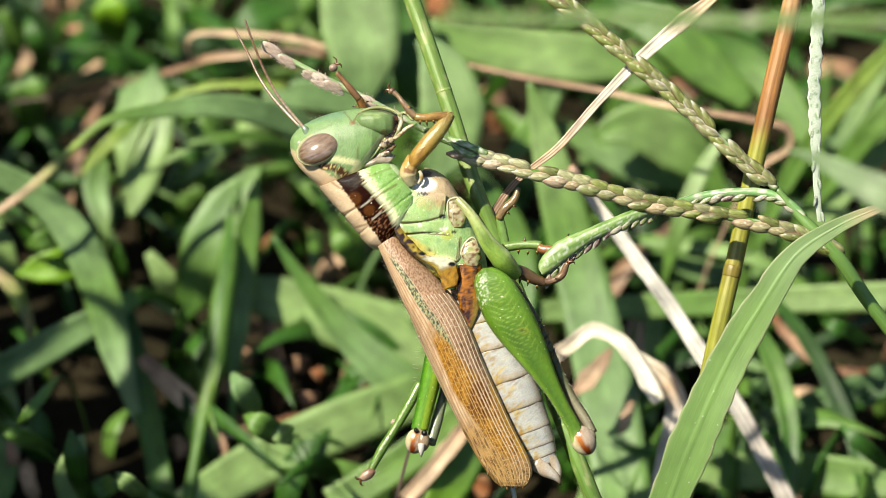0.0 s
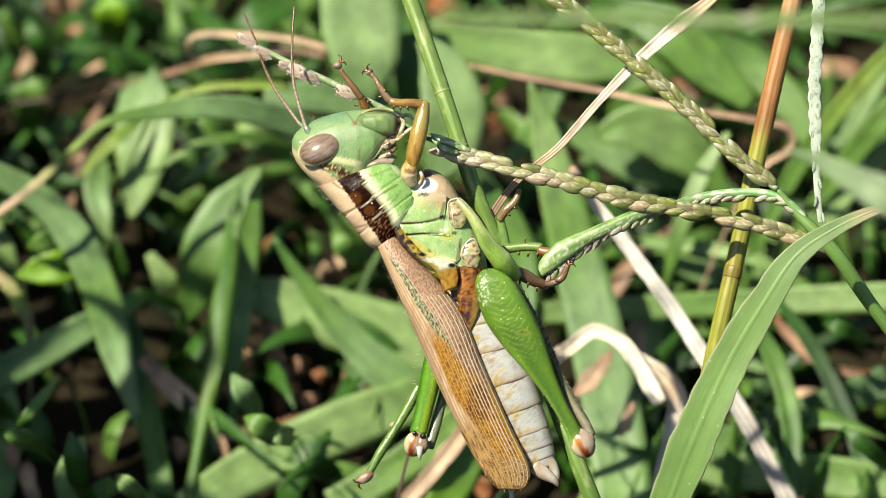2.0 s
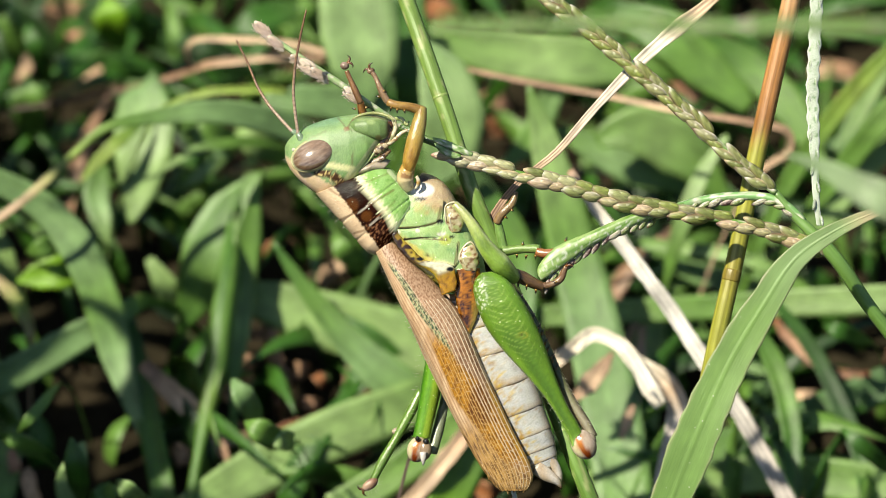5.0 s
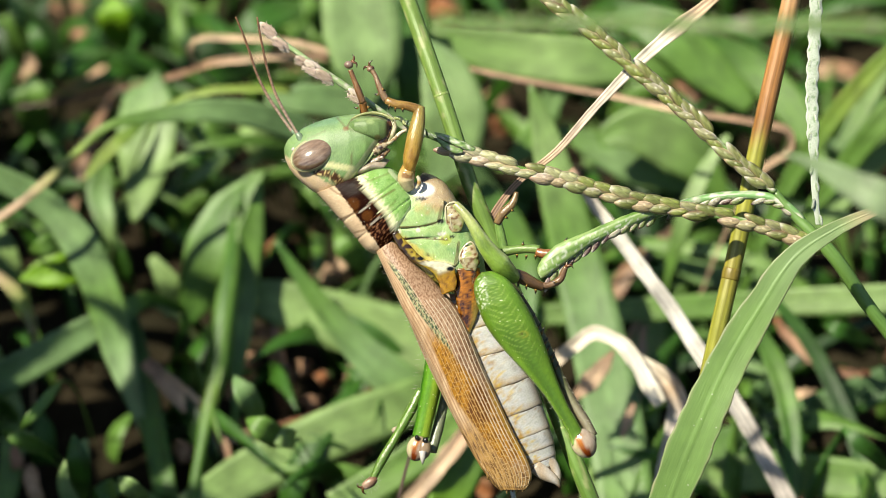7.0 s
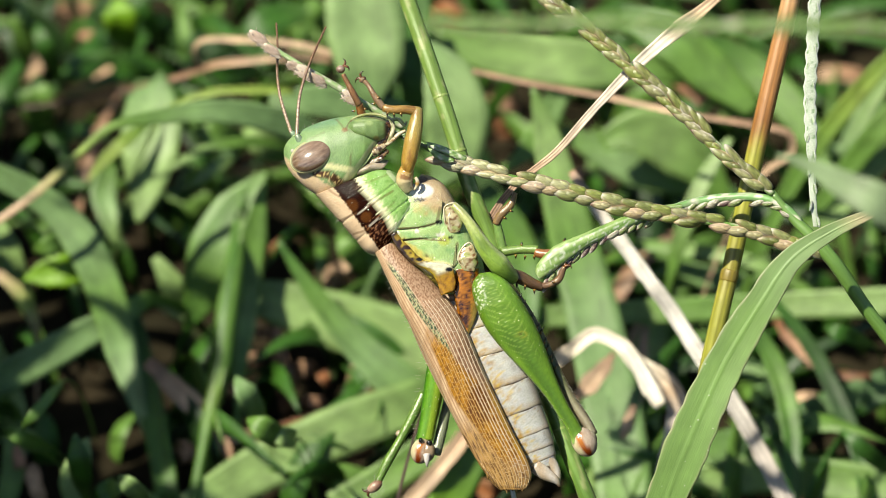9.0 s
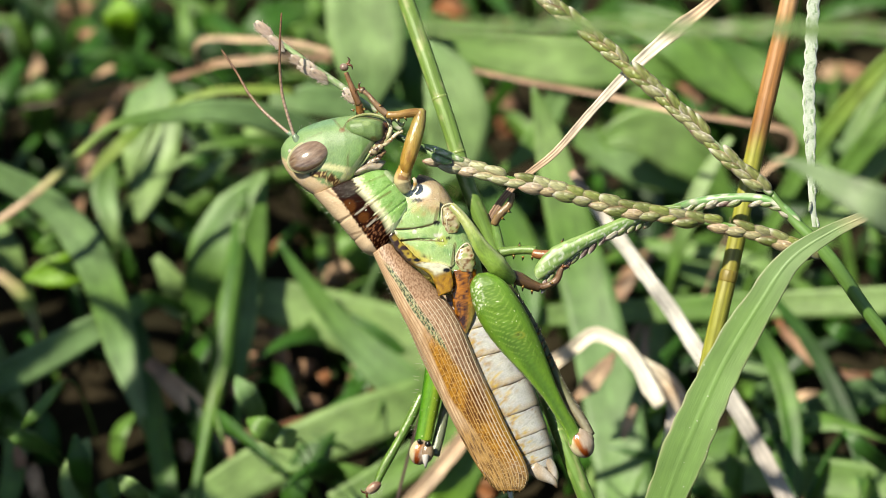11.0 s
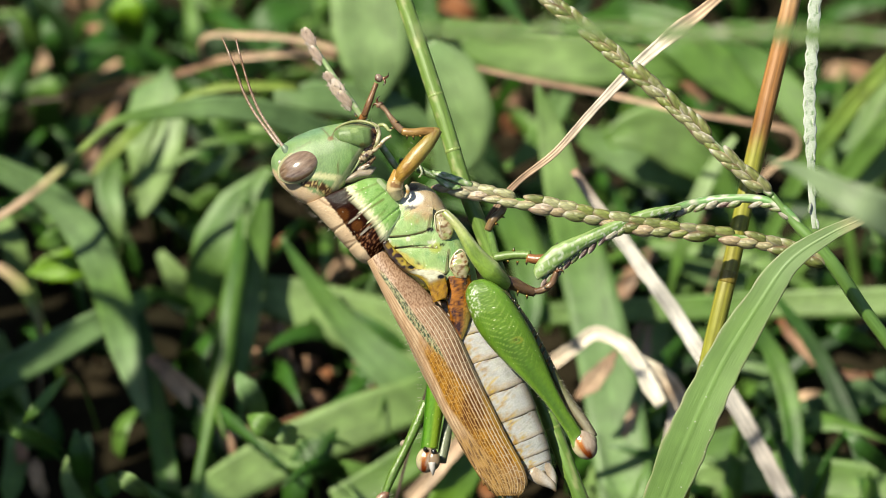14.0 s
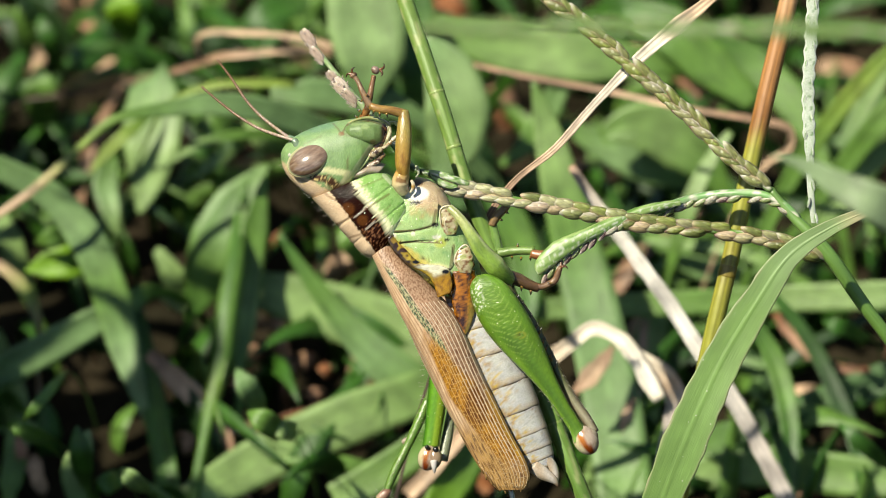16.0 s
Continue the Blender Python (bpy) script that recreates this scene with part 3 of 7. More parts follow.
def background_straws():
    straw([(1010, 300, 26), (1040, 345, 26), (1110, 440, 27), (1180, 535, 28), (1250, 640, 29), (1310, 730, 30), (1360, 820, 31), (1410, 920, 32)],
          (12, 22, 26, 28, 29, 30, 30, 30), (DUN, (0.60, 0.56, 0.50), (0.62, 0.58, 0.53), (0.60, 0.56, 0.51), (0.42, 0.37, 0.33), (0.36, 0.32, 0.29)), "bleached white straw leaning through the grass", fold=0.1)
    straw([(880, 694, 30), (935, 664, 30), (990, 632, 30), (1046, 590, 30), (1056, 589, 30), (1098, 607, 30), (1132, 652, 30), (1154, 690, 30), (1170, 716, 30)],
          (16, 20, 26, 27, 26, 25, 27, 29, 20), (TAN, TAN, CREAM, CREAM, (0.60, 0.55, 0.48), CREAM), "bent bleached dead blade with a sharp fold", fold=0.2, rooted=False)
    # the grey tones towards the foot include the shade on this half
    straw([(1098, 604, 31), (1138, 640, 31), (1178, 672, 31), (1198, 705, 31), (1198, 745, 31.5), (1182, 800, 32), (1160, 880, 33)],
          (10, 20, 34, 42, 36, 24, 16), (CREAM, CREAM, TAN, (0.44, 0.38, 0.33), (0.40, 0.35, 0.31), (0.40, 0.35, 0.31)), "limp greyish lower half of a folded dead blade", fold=0.1)
    straw([(820, 118, 46), (920, 140, 44), (1060, 165, 43), (1200, 195, 42), (1330, 216, 42), (1396, 232, 42), (1398, 265, 43), (1350, 300, 45), (1300, 380, 48)],
          (7, 9, 10, 10, 10, 13, 13, 11, 8), (DUN, DUN, TAN, DUN, TAN, TAN), "thin kinked pinkish dry straw", fold=0.2)
    straw([(1016, 706, 37), (1040, 680, 37), (1062, 655, 38), (1085, 622, 39)], (8, 34, 30, 8), (DUN, TAN, DUN), "faded pinkish dead leaf scrap", fold=0.1, rooted=False)
    straw([(1100, 775, 38), (1110, 745, 38), (1122, 715, 38)], (8, 20, 8), (DUN, TAN, DUN), "faded pinkish dead leaf scrap", fold=0.1, rooted=False)
    straw([(255, 640, 44), (310, 690, 44), (365, 745, 44), (400, 800, 44)], (20, 40, 44, 20), (DUN, TAN, DUN), "flat tan dead blade on the soil", fold=0.1)
    straw([(390, 775, 45), (480, 765, 46), (570, 735, 46), (660, 695, 48), (720, 660, 50)], (18, 26, 24, 22, 16), (TAN, BROWN, BROWN, DUN), "brown dead grass stalk on the soil")
    straw([(1110, 780, 44), (1122, 720, 46), (1135, 620, 50), (1140, 560, 52)], (10, 18, 18, 10), (TAN, TAN, DUN), "narrow withered leaf scrap hanging down")
    straw([(-20, 480, 46), (30, 520, 46), (55, 570, 46), (60, 610, 47)], (16, 24, 22, 10), (TAN, LIME, TAN), "withered tan blade end")
    straw([(1240, 175, 60), (1180, 120, 60), (1120, 90, 62)], (30, 40, 20), (DUN, BROWN, DUN), "dead brown leaf scrap in shade")
    straw([(1540, 660, 46), (1460, 650, 47), (1400, 600, 48), (1370, 560, 50)], (12, 18, 18, 12), (BROWN, DUN, BROWN), "dead brown blade in shade")


def litter():
    """Scraps of dead leaf on the soil."""
    spots = ((500, 660, 62, 34, 60), (535, 650, 36, 30, 10), (550, 710, 40, 24, -10), (430, 765, 60, 40, 5), (330, 800, 46, 36, 20), (60, 860, 70, 34, 75),
             (30, 820, 60, 22, 80), (375, 860, 60, 24, -50), (1480, 840, 60, 34, 30), (540, 420, 40, 26, 10), (600, 470, 80, 26, -35), (480, 440, 60, 22, -45),
             (580, 490, 50, 30, 15), (145, 15, 110, 36, 5), (170, 65, 90, 20, 8), (190, 125, 70, 22, -20), (45, 120, 60, 40, -50), (1500, 130, 80, 40, 20),
             (1500, 250, 50, 24, -30), (790, 25, 70, 60, 30), (660, 215, 30, 30, 0), (440, 640, 36, 30, 15), (460, 590, 30, 22, 0), (570, 670, 30, 24, 50),
             (410, 690, 40, 30, 0), (1090, 690, 60, 26, 70), (880, 180, 56, 40, 10), (890, 226, 46, 34, 30), (1470, 132, 60, 44, 15), (1440, 640, 70, 24, 50), (1420, 700, 60, 24, -10), (870, 870, 60, 40, 20))
    for i, (x, y, ln, wd, turn) in enumerate(spots):
        w = soil_depth(x, y) - 3.2
        dx, dy = ln * 0.5 * math.cos(radians(turn)), ln * 0.5 * math.sin(radians(turn))
        tone = (TAN, DUN, rgb(205, 160, 130), BROWN)[i % 4 if i % 5 else 0]
        q = spline([(x - dx, y - dy, w), (x, y, w - 1.5), (x + dx, y + dy, w)], 9)
        c = at(q[:, 0], q[:, 1], q[:, 2])
        shape = ribbon(c, along((wd * 0.4, wd, wd * 0.9, wd * 0.3), 9) * STEP * 1.2, lambda s, v: mix(tone, DUN, abs(v) * 0.5), 0.22, (i * 37) % 50 - 25, 0.00015, 4, 0.5, i * 0.7)
        tagged(part("dead_leaf", shape, LITTER, None, c[4]), "dry tan leaf scrap lying on dark soil", "dead leaf", "leaf litter")


def tuft_piece(rnd, x, y, h, reach, lean, width, tone, i, segments=9):
    s = np.linspace(0, 1, segments)[:, None]
    top = np.array((x + math.cos(lean) * reach, y + math.sin(lean) * reach, h * 0.9))
    c = (1 - s) ** 2 * np.array((x, y, -0.001)) + 2 * s * (1 - s) * np.array((x, y, h * 1.1)) + s ** 2 * top
    return ribbon(c, along((0.5, 1.0, 0.8, 0.05), segments) * width, lambda u, q: tone, 0.12, rnd.uniform(-50, 50), 0.0001, 2, 0.0, i * 0.31)


def undergrowth():
    """Countless low blades between the leaves, the standing grass all round, and unseen grass added for shade."""
    rnd = random.Random(4)
    low = []
    for i in range(1250):
        x, y = rnd.uniform(-0.065, 0.065), rnd.uniform(0.015, 0.15)
        if x < -0.008 and y < 0.05 and rnd.random() < 0.5:
            continue
        h = rnd.uniform(0.002, 0.008)
        # mostly dark tones, to stand for shade down among the leaves
        tone = rnd.choice((MID, DEEP, DEEP, MID, SHADE_GREEN, DEEP, DUN if rnd.random() < 0.25 else DEEP))
        low.append(tuft_piece(rnd, x, y, h, rnd.uniform(0.8, 2.3) * h, rnd.uniform(0, 2 * math.pi), rnd.uniform(0.0009, 0.0026), tone, i))
    tagged(new("undergrowth", solid("undergrowth", *joined(*low), LEAF)), "low tangle of short green grass over the soil", "grass", kind="stuff")
    # points kept sunlit: standing blades across their lanes to the sun are left out
    lit = [at(*p) for p in ((30, 365, 40), (90, 310, 40), (150, 255, 40), (230, 212, 41), (320, 198, 41), (420, 190, 42), (510, 215, 45), (255, 300, 55), (262, 235, 55), (186, 395, 56), (110, 480, 48),
                            (60, 350, 46), (215, 640, 48), (240, 720, 46), (400, 380, 52), (360, 430, 52))]
    lit += [at(*p) for p in ((300, 490, 55), (480, 533, 53), (570, 560, 53), (660, 585, 53), (520, 797, 43), (590, 768, 43), (640, 745, 44), (132, 820, 28), (50, 786, 28), (500, 665, 50), (340, 690, 45),
                             (430, 765, 42), (650, 60, 50), (800, 200, 46), (740, 120, 46), (240, 60, 60), (60, 60, 70), (100, 190, 60), (60, 845, 30), (300, 850, 40), (560, 850, 40), (690, 845, 39))]

    def in_lane(x, y, h):
        for p in lit:
            t = ((x - p[0]) * TO_SUN.x + (y - p[1]) * TO_SUN.y) / (TO_SUN.x ** 2 + TO_SUN.y ** 2)
            if t > 0 and p[2] + t * TO_SUN.z < h * 1.05 and math.hypot(p[0] + t * TO_SUN.x - x, p[1] + t * TO_SUN.y - y) < 0.0021:
                return True
        return False
    tall = []
    rnd = random.Random(13)
    for i in range(420):
        a, d = rnd.uniform(0, 2 * math.pi), 0.06 + 0.26 * rnd.random() ** 1.3
        x, y = math.cos(a) * d, 0.06 + math.sin(a) * d
        side = abs(x) - 0.047 - 0.11 * max(0.0, y)
        if y < 0.03 and abs(x) < 0.075 or y < 0.19 and side < 0.0:
            continue
        h = rnd.uniform(0.03, 0.075)
        lean = rnd.uniform(-0.9, 0.9) + (0 if x > 0 else math.pi)
        tuft = tuft_piece(rnd, x, y, h, rnd.uniform(0.2, 0.7) * h, lean, rnd.uniform(0.002, 0.0045), rnd.choice((MID, DEEP, PALE, GREY)), i)
        if not in_lane(x, y, h):
            tall.append(tuft)
    # a thick unseen stand added sunward, to throw shade in patches on the tangle
    for i in range(480):
        x, y = rnd.uniform(-0.092, -0.053), rnd.uniform(-0.022, 0.022) if i < 400 else rnd.uniform(0.015, 0.055)
        h = rnd.uniform(0.055, 0.115)
        tuft = tuft_piece(rnd, x, y, h, rnd.uniform(0.05, 0.3) * h, rnd.uniform(2.2, 4.0), rnd.uniform(0.004, 0.007), rnd.choice((MID, DEEP, PALE)), i)
        if not in_lane(x, y, h):
            tall.append(tuft)
    # more unseen blades, added to shade the lower left
    for i in range(30):
        x, y = rnd.uniform(-0.068, -0.049), rnd.uniform(0.014, 0.037)
        h = rnd.uniform(0.045, 0.08)
        tuft = tuft_piece(rnd, x, y, h, rnd.uniform(0.05, 0.25) * h, rnd.uniform(2.2, 4.0), rnd.uniform(0.004, 0.0065), rnd.choice((MID, DEEP, PALE)), i)
        if not in_lane(x, y, h):
            tall.append(tuft)
    for i in range(900):
        a, d = rnd.uniform(0, 2 * math.pi), 0.34 + 1.3 * rnd.random() ** 1.5
        tall.append(tuft_piece(rnd, math.cos(a) * d, 0.06 + math.sin(a) * d, rnd.uniform(0.04, 0.11), rnd.uniform(0.02, 0.06), rnd.uniform(0, 6.3), rnd.uniform(0.006, 0.016), rnd.choice((MID, DEEP, PALE)), i, 5))
    tagged(new("meadow_and_shade_grass", solid("meadow_and_shade_grass", *joined(*tall), LEAF)), "standing green grass all around, with an unseen stand added for shade", "grass", kind="stuff")


# ---- seed spikes ----
OLIVE, HUSK, PURPLE, WHITE = rgb(160, 172, 86), rgb(224, 200, 162), rgb(140, 104, 92), rgb(242, 234, 218)


def spikelet_mesh(name, body, edge, tip):
    """A plump husked seed, about 1.5 mm long, pointing along x: two overlapping scales with dry margins and a keel."""
    pieces = []
    for back, side, lift, ln, wd, dp in ((0.0, 0.0, 0.0, 0.78, 0.36, 0.27), (-0.22, -0.10, 0.07, 0.50, 0.27, 0.24)):
        n, m = 13, 20
        verts, pig, sur = [], [], []
        for i in range(n):
            s = i / (n - 1)
            r = max(0.03, math.sin(math.pi * min(1, s * 0.95 + 0.025)) ** 0.62 * (1.1 - 0.28 * s))
            for j in range(m):
                a = 2 * math.pi * j / m
                keel = 1 + 0.12 * max(0, math.cos(a - math.pi / 2)) ** 8
                verts.append(np.array(((s * 2 - 1) * ln + back, math.cos(a) * r * wd + side, math.sin(a) * r * dp * keel + lift)) * 0.001)
                f = abs(math.cos(a)) ** 4
                v = 1 + 0.25 * noise.noise((s * 5, a * 1.5, ln * 9 + body[0] * 50))
                seam = 0.75 * math.exp(-((abs(math.cos(a)) - 0.72) / 0.1) ** 2) * ease(0.1, 0.4, s)
                pig.append(tuple(v * w for w in mix(mix(mix(body, edge, f * 0.9), rgb(120, 92, 66), seam), tip, ease(0.72, 1.0, s))))
                sur.append((math.cos(a) * 0.3, s * 1.2, lift))
        pieces.append((np.array(verts), ring_faces(n, m), pig, sur))
    return solid(name, *joined(*pieces), SEED)


def husk_mesh(seed):
    """A stripped spikelet: a few long papery scales, pinkish tan, with toothed margins."""
    rnd = random.Random(seed)
    pieces = []
    for i in range(3):
        turn, rise = rnd.uniform(-0.2, 0.2), rnd.uniform(-0.1, 0.2)
        ln, wd = (1.7, 0.36) if i == 0 else (rnd.uniform(1.1, 1.5), rnd.uniform(0.2, 0.28))
        tone = rnd.choice(((0.46, 0.36, 0.29), (0.40, 0.30, 0.235), (0.50, 0.42, 0.35), (0.34, 0.245, 0.19)))
        x0, y0, z0 = -0.5 * ln + rnd.uniform(-0.2, 0.2) * (i > 0), rnd.uniform(-0.16, 0.16) * (i > 0), 0.06 * i
        n, m = 14, 16
        verts, pig, sur = [], [], []
        for k in range(n):
            s = k / (n - 1)
            r = max(0.04, math.sin(math.pi * min(1, s * 0.93 + 0.04)) ** 0.7)
            cx, cy, cz = x0 + s * ln * math.cos(turn), y0 + s * ln * math.sin(turn), z0 + s * ln * rise * 0.5 - 0.12 * (s - 0.5) ** 2
            for j in range(m):
                a = 2 * math.pi * j / m
                verts.append(np.array((cx - math.sin(turn) * math.cos(a) * r * wd, cy + math.cos(turn) * math.cos(a) * r * wd, cz + math.sin(a) * r * (0.11 if i == 0 else 0.05))) * 0.001)
                g = mix(tone, rgb(166, 120, 102), 0.6 * ease(0.0, 0.5, noise.noise((s * 2.2, math.cos(a) * 5, seed + i))))
                pig.append(mix(g, (0.56, 0.48, 0.41), 0.7 * ease(0.8, 1.0, s) + 0.5 * abs(math.cos(a)) ** 6))
                sur.append((math.cos(a) * 0.3 + i, s * 1.5, i))
        pieces.append((np.array(verts), ring_faces(n, m), pig, sur))
        for k in range(20 if i < 2 else 8):
            u, sgn = rnd.uniform(0.12, 0.98), rnd.choice((-1, 1))
            r = math.sin(math.pi * min(1, u * 0.93 + 0.04)) ** 0.7 * wd * 0.95
            b = np.array((x0 + u * ln * math.cos(turn) - math.sin(turn) * sgn * r, y0 + u * ln * math.sin(turn) + sgn * r, z0 + u * ln * rise * 0.5))
            tip = b + np.array((rnd.uniform(0.06, 0.22), sgn * rnd.uniform(0.08, 0.22), rnd.uniform(0, 0.14)))
            pieces.append(sweep(np.linspace(b, tip, 4) * 0.001, np.array((0.034, 0.026, 0.016, 0.005)) * 0.001, lambda s, a: rgb(238, 216, 198), 4))
    return solid("husk", *joined(*pieces), SEED)


SPIKELETS = {}


def seed_spike(name, parent, points, radius, kind, gap, size, pivot, label, rows=(-1, 1), spread=0.5, tone=None, start=0.0, face=0.9, flip=1.0, width=7.0, places=None, pale=0.0, stretch=1.0, silver=False):
    """A rachis with its rows of spikelets, each a piece of its own. points run from the tip to the joint."""
    tone = tone or MID
    rachis = part(name, tube(points, (radius * 0.6, radius, radius), lambda s, a: mix(tone, WHITE, ease(0.0, 0.5, noise.noise((s * 30, a, 3)))), 80, 10), STALK, parent, pivot, label)
    p = spline(points, 400)
    c = at(p[:, 0], p[:, 1], p[:, 2])
    run = np.concatenate(([0], np.cumsum(np.linalg.norm(np.diff(c, axis=0), axis=1)))) * 1000
    rnd = random.Random(int(points[0][0]))
    d = start
    i = 0
    meshes = SPIKELETS[kind]
    turns = list(places) if places else []
    while d < run[-1] - 0.3:
        if places:
            if not turns:
                break
            d, rows = turns[0][0], (turns[0][1],)
            turns.pop(0)
        k = min(int(np.searchsorted(run, d)), 396)
        k = max(k, 3)
        way = c[k - 3] - c[k + 3]
        way /= np.linalg.norm(way)
        side = np.cross(way, AHEAD)
        side /= np.linalg.norm(side)
        for r in rows:
            if rnd.random() < 0.03:
                continue
            j = r * side * flip
            out = Vector(way + j * spread * rnd.uniform(0.15, 0.7) - AHEAD * 0.1).normalized()
            up = Vector(-AHEAD * face + j * 0.32 + RIGHT * rnd.uniform(-0.15, 0.15))
            z = (up - out * up.dot(out)).normalized()
            y = z.cross(out)
            place = c[k] + j * width * STEP * rnd.uniform(0.85, 1.15) - AHEAD * radius * STEP * 0.5 + way * gap * (0.0005 if r > 0 else 0.0)
            pool = meshes
            if kind == "plump":
                pool = SPIKELETS["silver"] if silver and r < 0 else SPIKELETS["blanched"] if d < pale * rnd.uniform(0.7, 1.3) else SPIKELETS["rosy"] if pale and r > 0 and rnd.random() < 0.5 else meshes
            ob = new("spikelet", pool[rnd.randrange(len(pool))])
            ob.parent = rachis
            sc = size * rnd.uniform(0.86, 1.12)
            m3 = Matrix((out, y, z)).transposed()
            ob.matrix_basis = Matrix.Translation(Vector(place - PLACE[rachis])) @ m3.to_4x4() @ Matrix.Diagonal((sc * stretch, sc * rnd.uniform(0.85, 1.1), sc, 1))
            i += 1
        d += gap * rnd.uniform(0.9, 1.1)
    return rachis


def seed_head():
    """Three seed spikes from one stalk: the one being eaten, the one above it, the one below."""
    SPIKELETS["plump"] = [spikelet_mesh("spikelet", OLIVE, HUSK, PURPLE), spikelet_mesh("spikelet", rgb(168, 175, 112), HUSK, WHITE),
                          spikelet_mesh("spikelet", rgb(140, 150, 80), PURPLE, HUSK), spikelet_mesh("spikelet", rgb(172, 172, 118), WHITE, PURPLE)]
    SPIKELETS["rosy"] = [spikelet_mesh("spikelet", rgb(216, 194, 150), rgb(240, 210, 184), PURPLE), spikelet_mesh("spikelet", rgb(196, 182, 130), rgb(176, 130, 112), HUSK), spikelet_mesh("spikelet", rgb(206, 198, 148), HUSK, rgb(140, 96, 84))]
    SPIKELETS["silver"] = [spikelet_mesh("spikelet", rgb(150, 154, 92), rgb(232, 226, 212), WHITE), spikelet_mesh("spikelet", rgb(150, 156, 84), rgb(130, 96, 84), WHITE), spikelet_mesh("spikelet", rgb(142, 154, 74), rgb(120, 92, 80), WHITE)]
    SPIKELETS["blanched"] = [spikelet_mesh("spikelet", rgb(222, 218, 176), rgb(240, 222, 194), WHITE), spikelet_mesh("spikelet", rgb(224, 200, 168), WHITE, rgb(206, 160, 136)), spikelet_mesh("spikelet", rgb(204, 204, 150), HUSK, WHITE)]
    SPIKELETS["tips"] = [spikelet_mesh("spikelet", rgb(200, 196, 170), WHITE, rgb(104, 72, 74)), spikelet_mesh("spikelet", rgb(130, 100, 96), rgb(226, 210, 196), WHITE), spikelet_mesh("spikelet", rgb(150, 170, 100), WHITE, PURPLE)]
    SPIKELETS["dry"] = [husk_mesh(3), husk_mesh(8), husk_mesh(14)]
    SPIKELETS["green"] = [spikelet_mesh("spikelet", rgb(140, 182, 92), rgb(170, 196, 120), PALE), spikelet_mesh("spikelet", rgb(120, 166, 76), PALE, HUSK)]
    node = at(1446, 425, 0)
    head = thing("grass_seed_head", at(1640, 690, 4), "green grass seed head with three plump olive spikes", "seed head")
    culm = [(1370, 337, 0.5), (1405, 380, 0.3), (1440, 415, 0), (1482, 462, 0), (1530, 532, 1), (1590, 612, 2), (1700, 760, 6)]
    c, k = stem_line(culm, 40)
    r = np.concatenate((along((6, 9, 13, 13, 12, 12, 12), 40), np.full(len(c) - 40, 12))) * STEP
    part("stalk", sweep(c, r, lambda s, a: mix(rgb(125, 165, 85), MID, s), 12), STALK, head, c[-1], "smooth green stalk")
    eaten = seed_spike("seed_spike", head, [(800, 265, 0.5), (850, 280, 0.4), (900, 293, 0), (1000, 320, 0), (1120, 354, 0), (1230, 375, 0), (1330, 395, 0), (1400, 418, 0), (1458, 446, 0)],
                       6, "plump", 1.22, 1.2, node, "plump olive-green seed spike being eaten", spread=0.3, pale=8.0)
    # gnawed bare end between the spike and the mouth
    pulp = lambda x, y, s, c: mix(mix(rgb(176, 206, 136), rgb(118, 162, 76), ease(-0.2, 0.4, wob(x * 0.4 + y * 0.3, y * 1.2 - x * 0.6, 5, 3))), rgb(246, 248, 230), ease(0.05, 0.4, wob(x * 0.35, y - x * 0.5, 4, 8)))
    part("gnawed_rachis", joined(tube([(806, 264, 0.5), (780, 248, 0.8), (752, 235, 1.2), (715, 215, 2.0)], (6, 6, 7, 6), lambda s, a: mix(rgb(140, 176, 96), rgb(44, 72, 30), ease(0.15, 0.4, s) * (0.6 + 0.4 * math.sin(a * 3))), 30, 10),
                                 loft([(770, 234), (788, 238), (812, 247), (842, 262)], [(772, 243), (790, 252), (814, 262), (838, 270)], (2, 6, 7, 3), pulp, 0.1, 30, 18, 0.8, lambda s, v: 0.2 * noise.noise((s * 7, v, 1))),
                                 loft([(772, 244), (784, 249), (800, 257), (820, 266)], [(776, 252), (786, 263), (802, 271), (818, 272)], (2, 5, 5, 2), pulp, -0.1, 24, 18, 0.8, lambda s, v: 0.25 * noise.noise((s * 6, v, 4))),
                                 tube([(748, 226, 0.8), (752, 238, 0.6), (746, 246, 0.8)], (2.5, 2, 1.5), lambda s, a: rgb(226, 232, 200), 10, 6)), SEED, eaten, None, "frayed pale rachis end")
    upper = seed_spike("seed_spike", head, [(930, -45, 3), (975, -2, 2.5), (1060, 65, 2), (1150, 142, 1.5), (1240, 222, 1), (1310, 290, 0.6), (1372, 340, 0.4)],
                       6, "plump", 0.98, 1.1, node, "slender olive seed spike with purplish husk tips", silver=True, stretch=1.1, spread=0.5)
    low = seed_spike("seed_spike", head, [(966, 492, -0.5), (1010, 452, -0.6), (1080, 408, -0.5), (1160, 380, 1.0), (1230, 356, 1.6), (1300, 346, 1.2), (1370, 352, 0.6), (1420, 392, 0.2)],
                     8, "tips", 0.8, 0.72, node, "green underside of a seed spike", rows=(1,), spread=0.9, tone=rgb(135, 185, 110), flip=1.0, face=0.5, width=10.0)
    def keel(x, y, s, c):
        g = mix(rgb(170, 200, 120), rgb(116, 158, 70), ease(-0.2, 0.4, wob(x * 0.35 + y * 0.4, y * 1.4 + x * 0.7, 9, 5)))
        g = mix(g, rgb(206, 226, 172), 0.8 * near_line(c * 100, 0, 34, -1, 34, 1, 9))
        # white sun glints painted into the pigment as fine flecks
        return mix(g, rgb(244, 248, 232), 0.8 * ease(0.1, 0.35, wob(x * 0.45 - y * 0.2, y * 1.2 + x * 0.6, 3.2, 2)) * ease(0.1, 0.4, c))
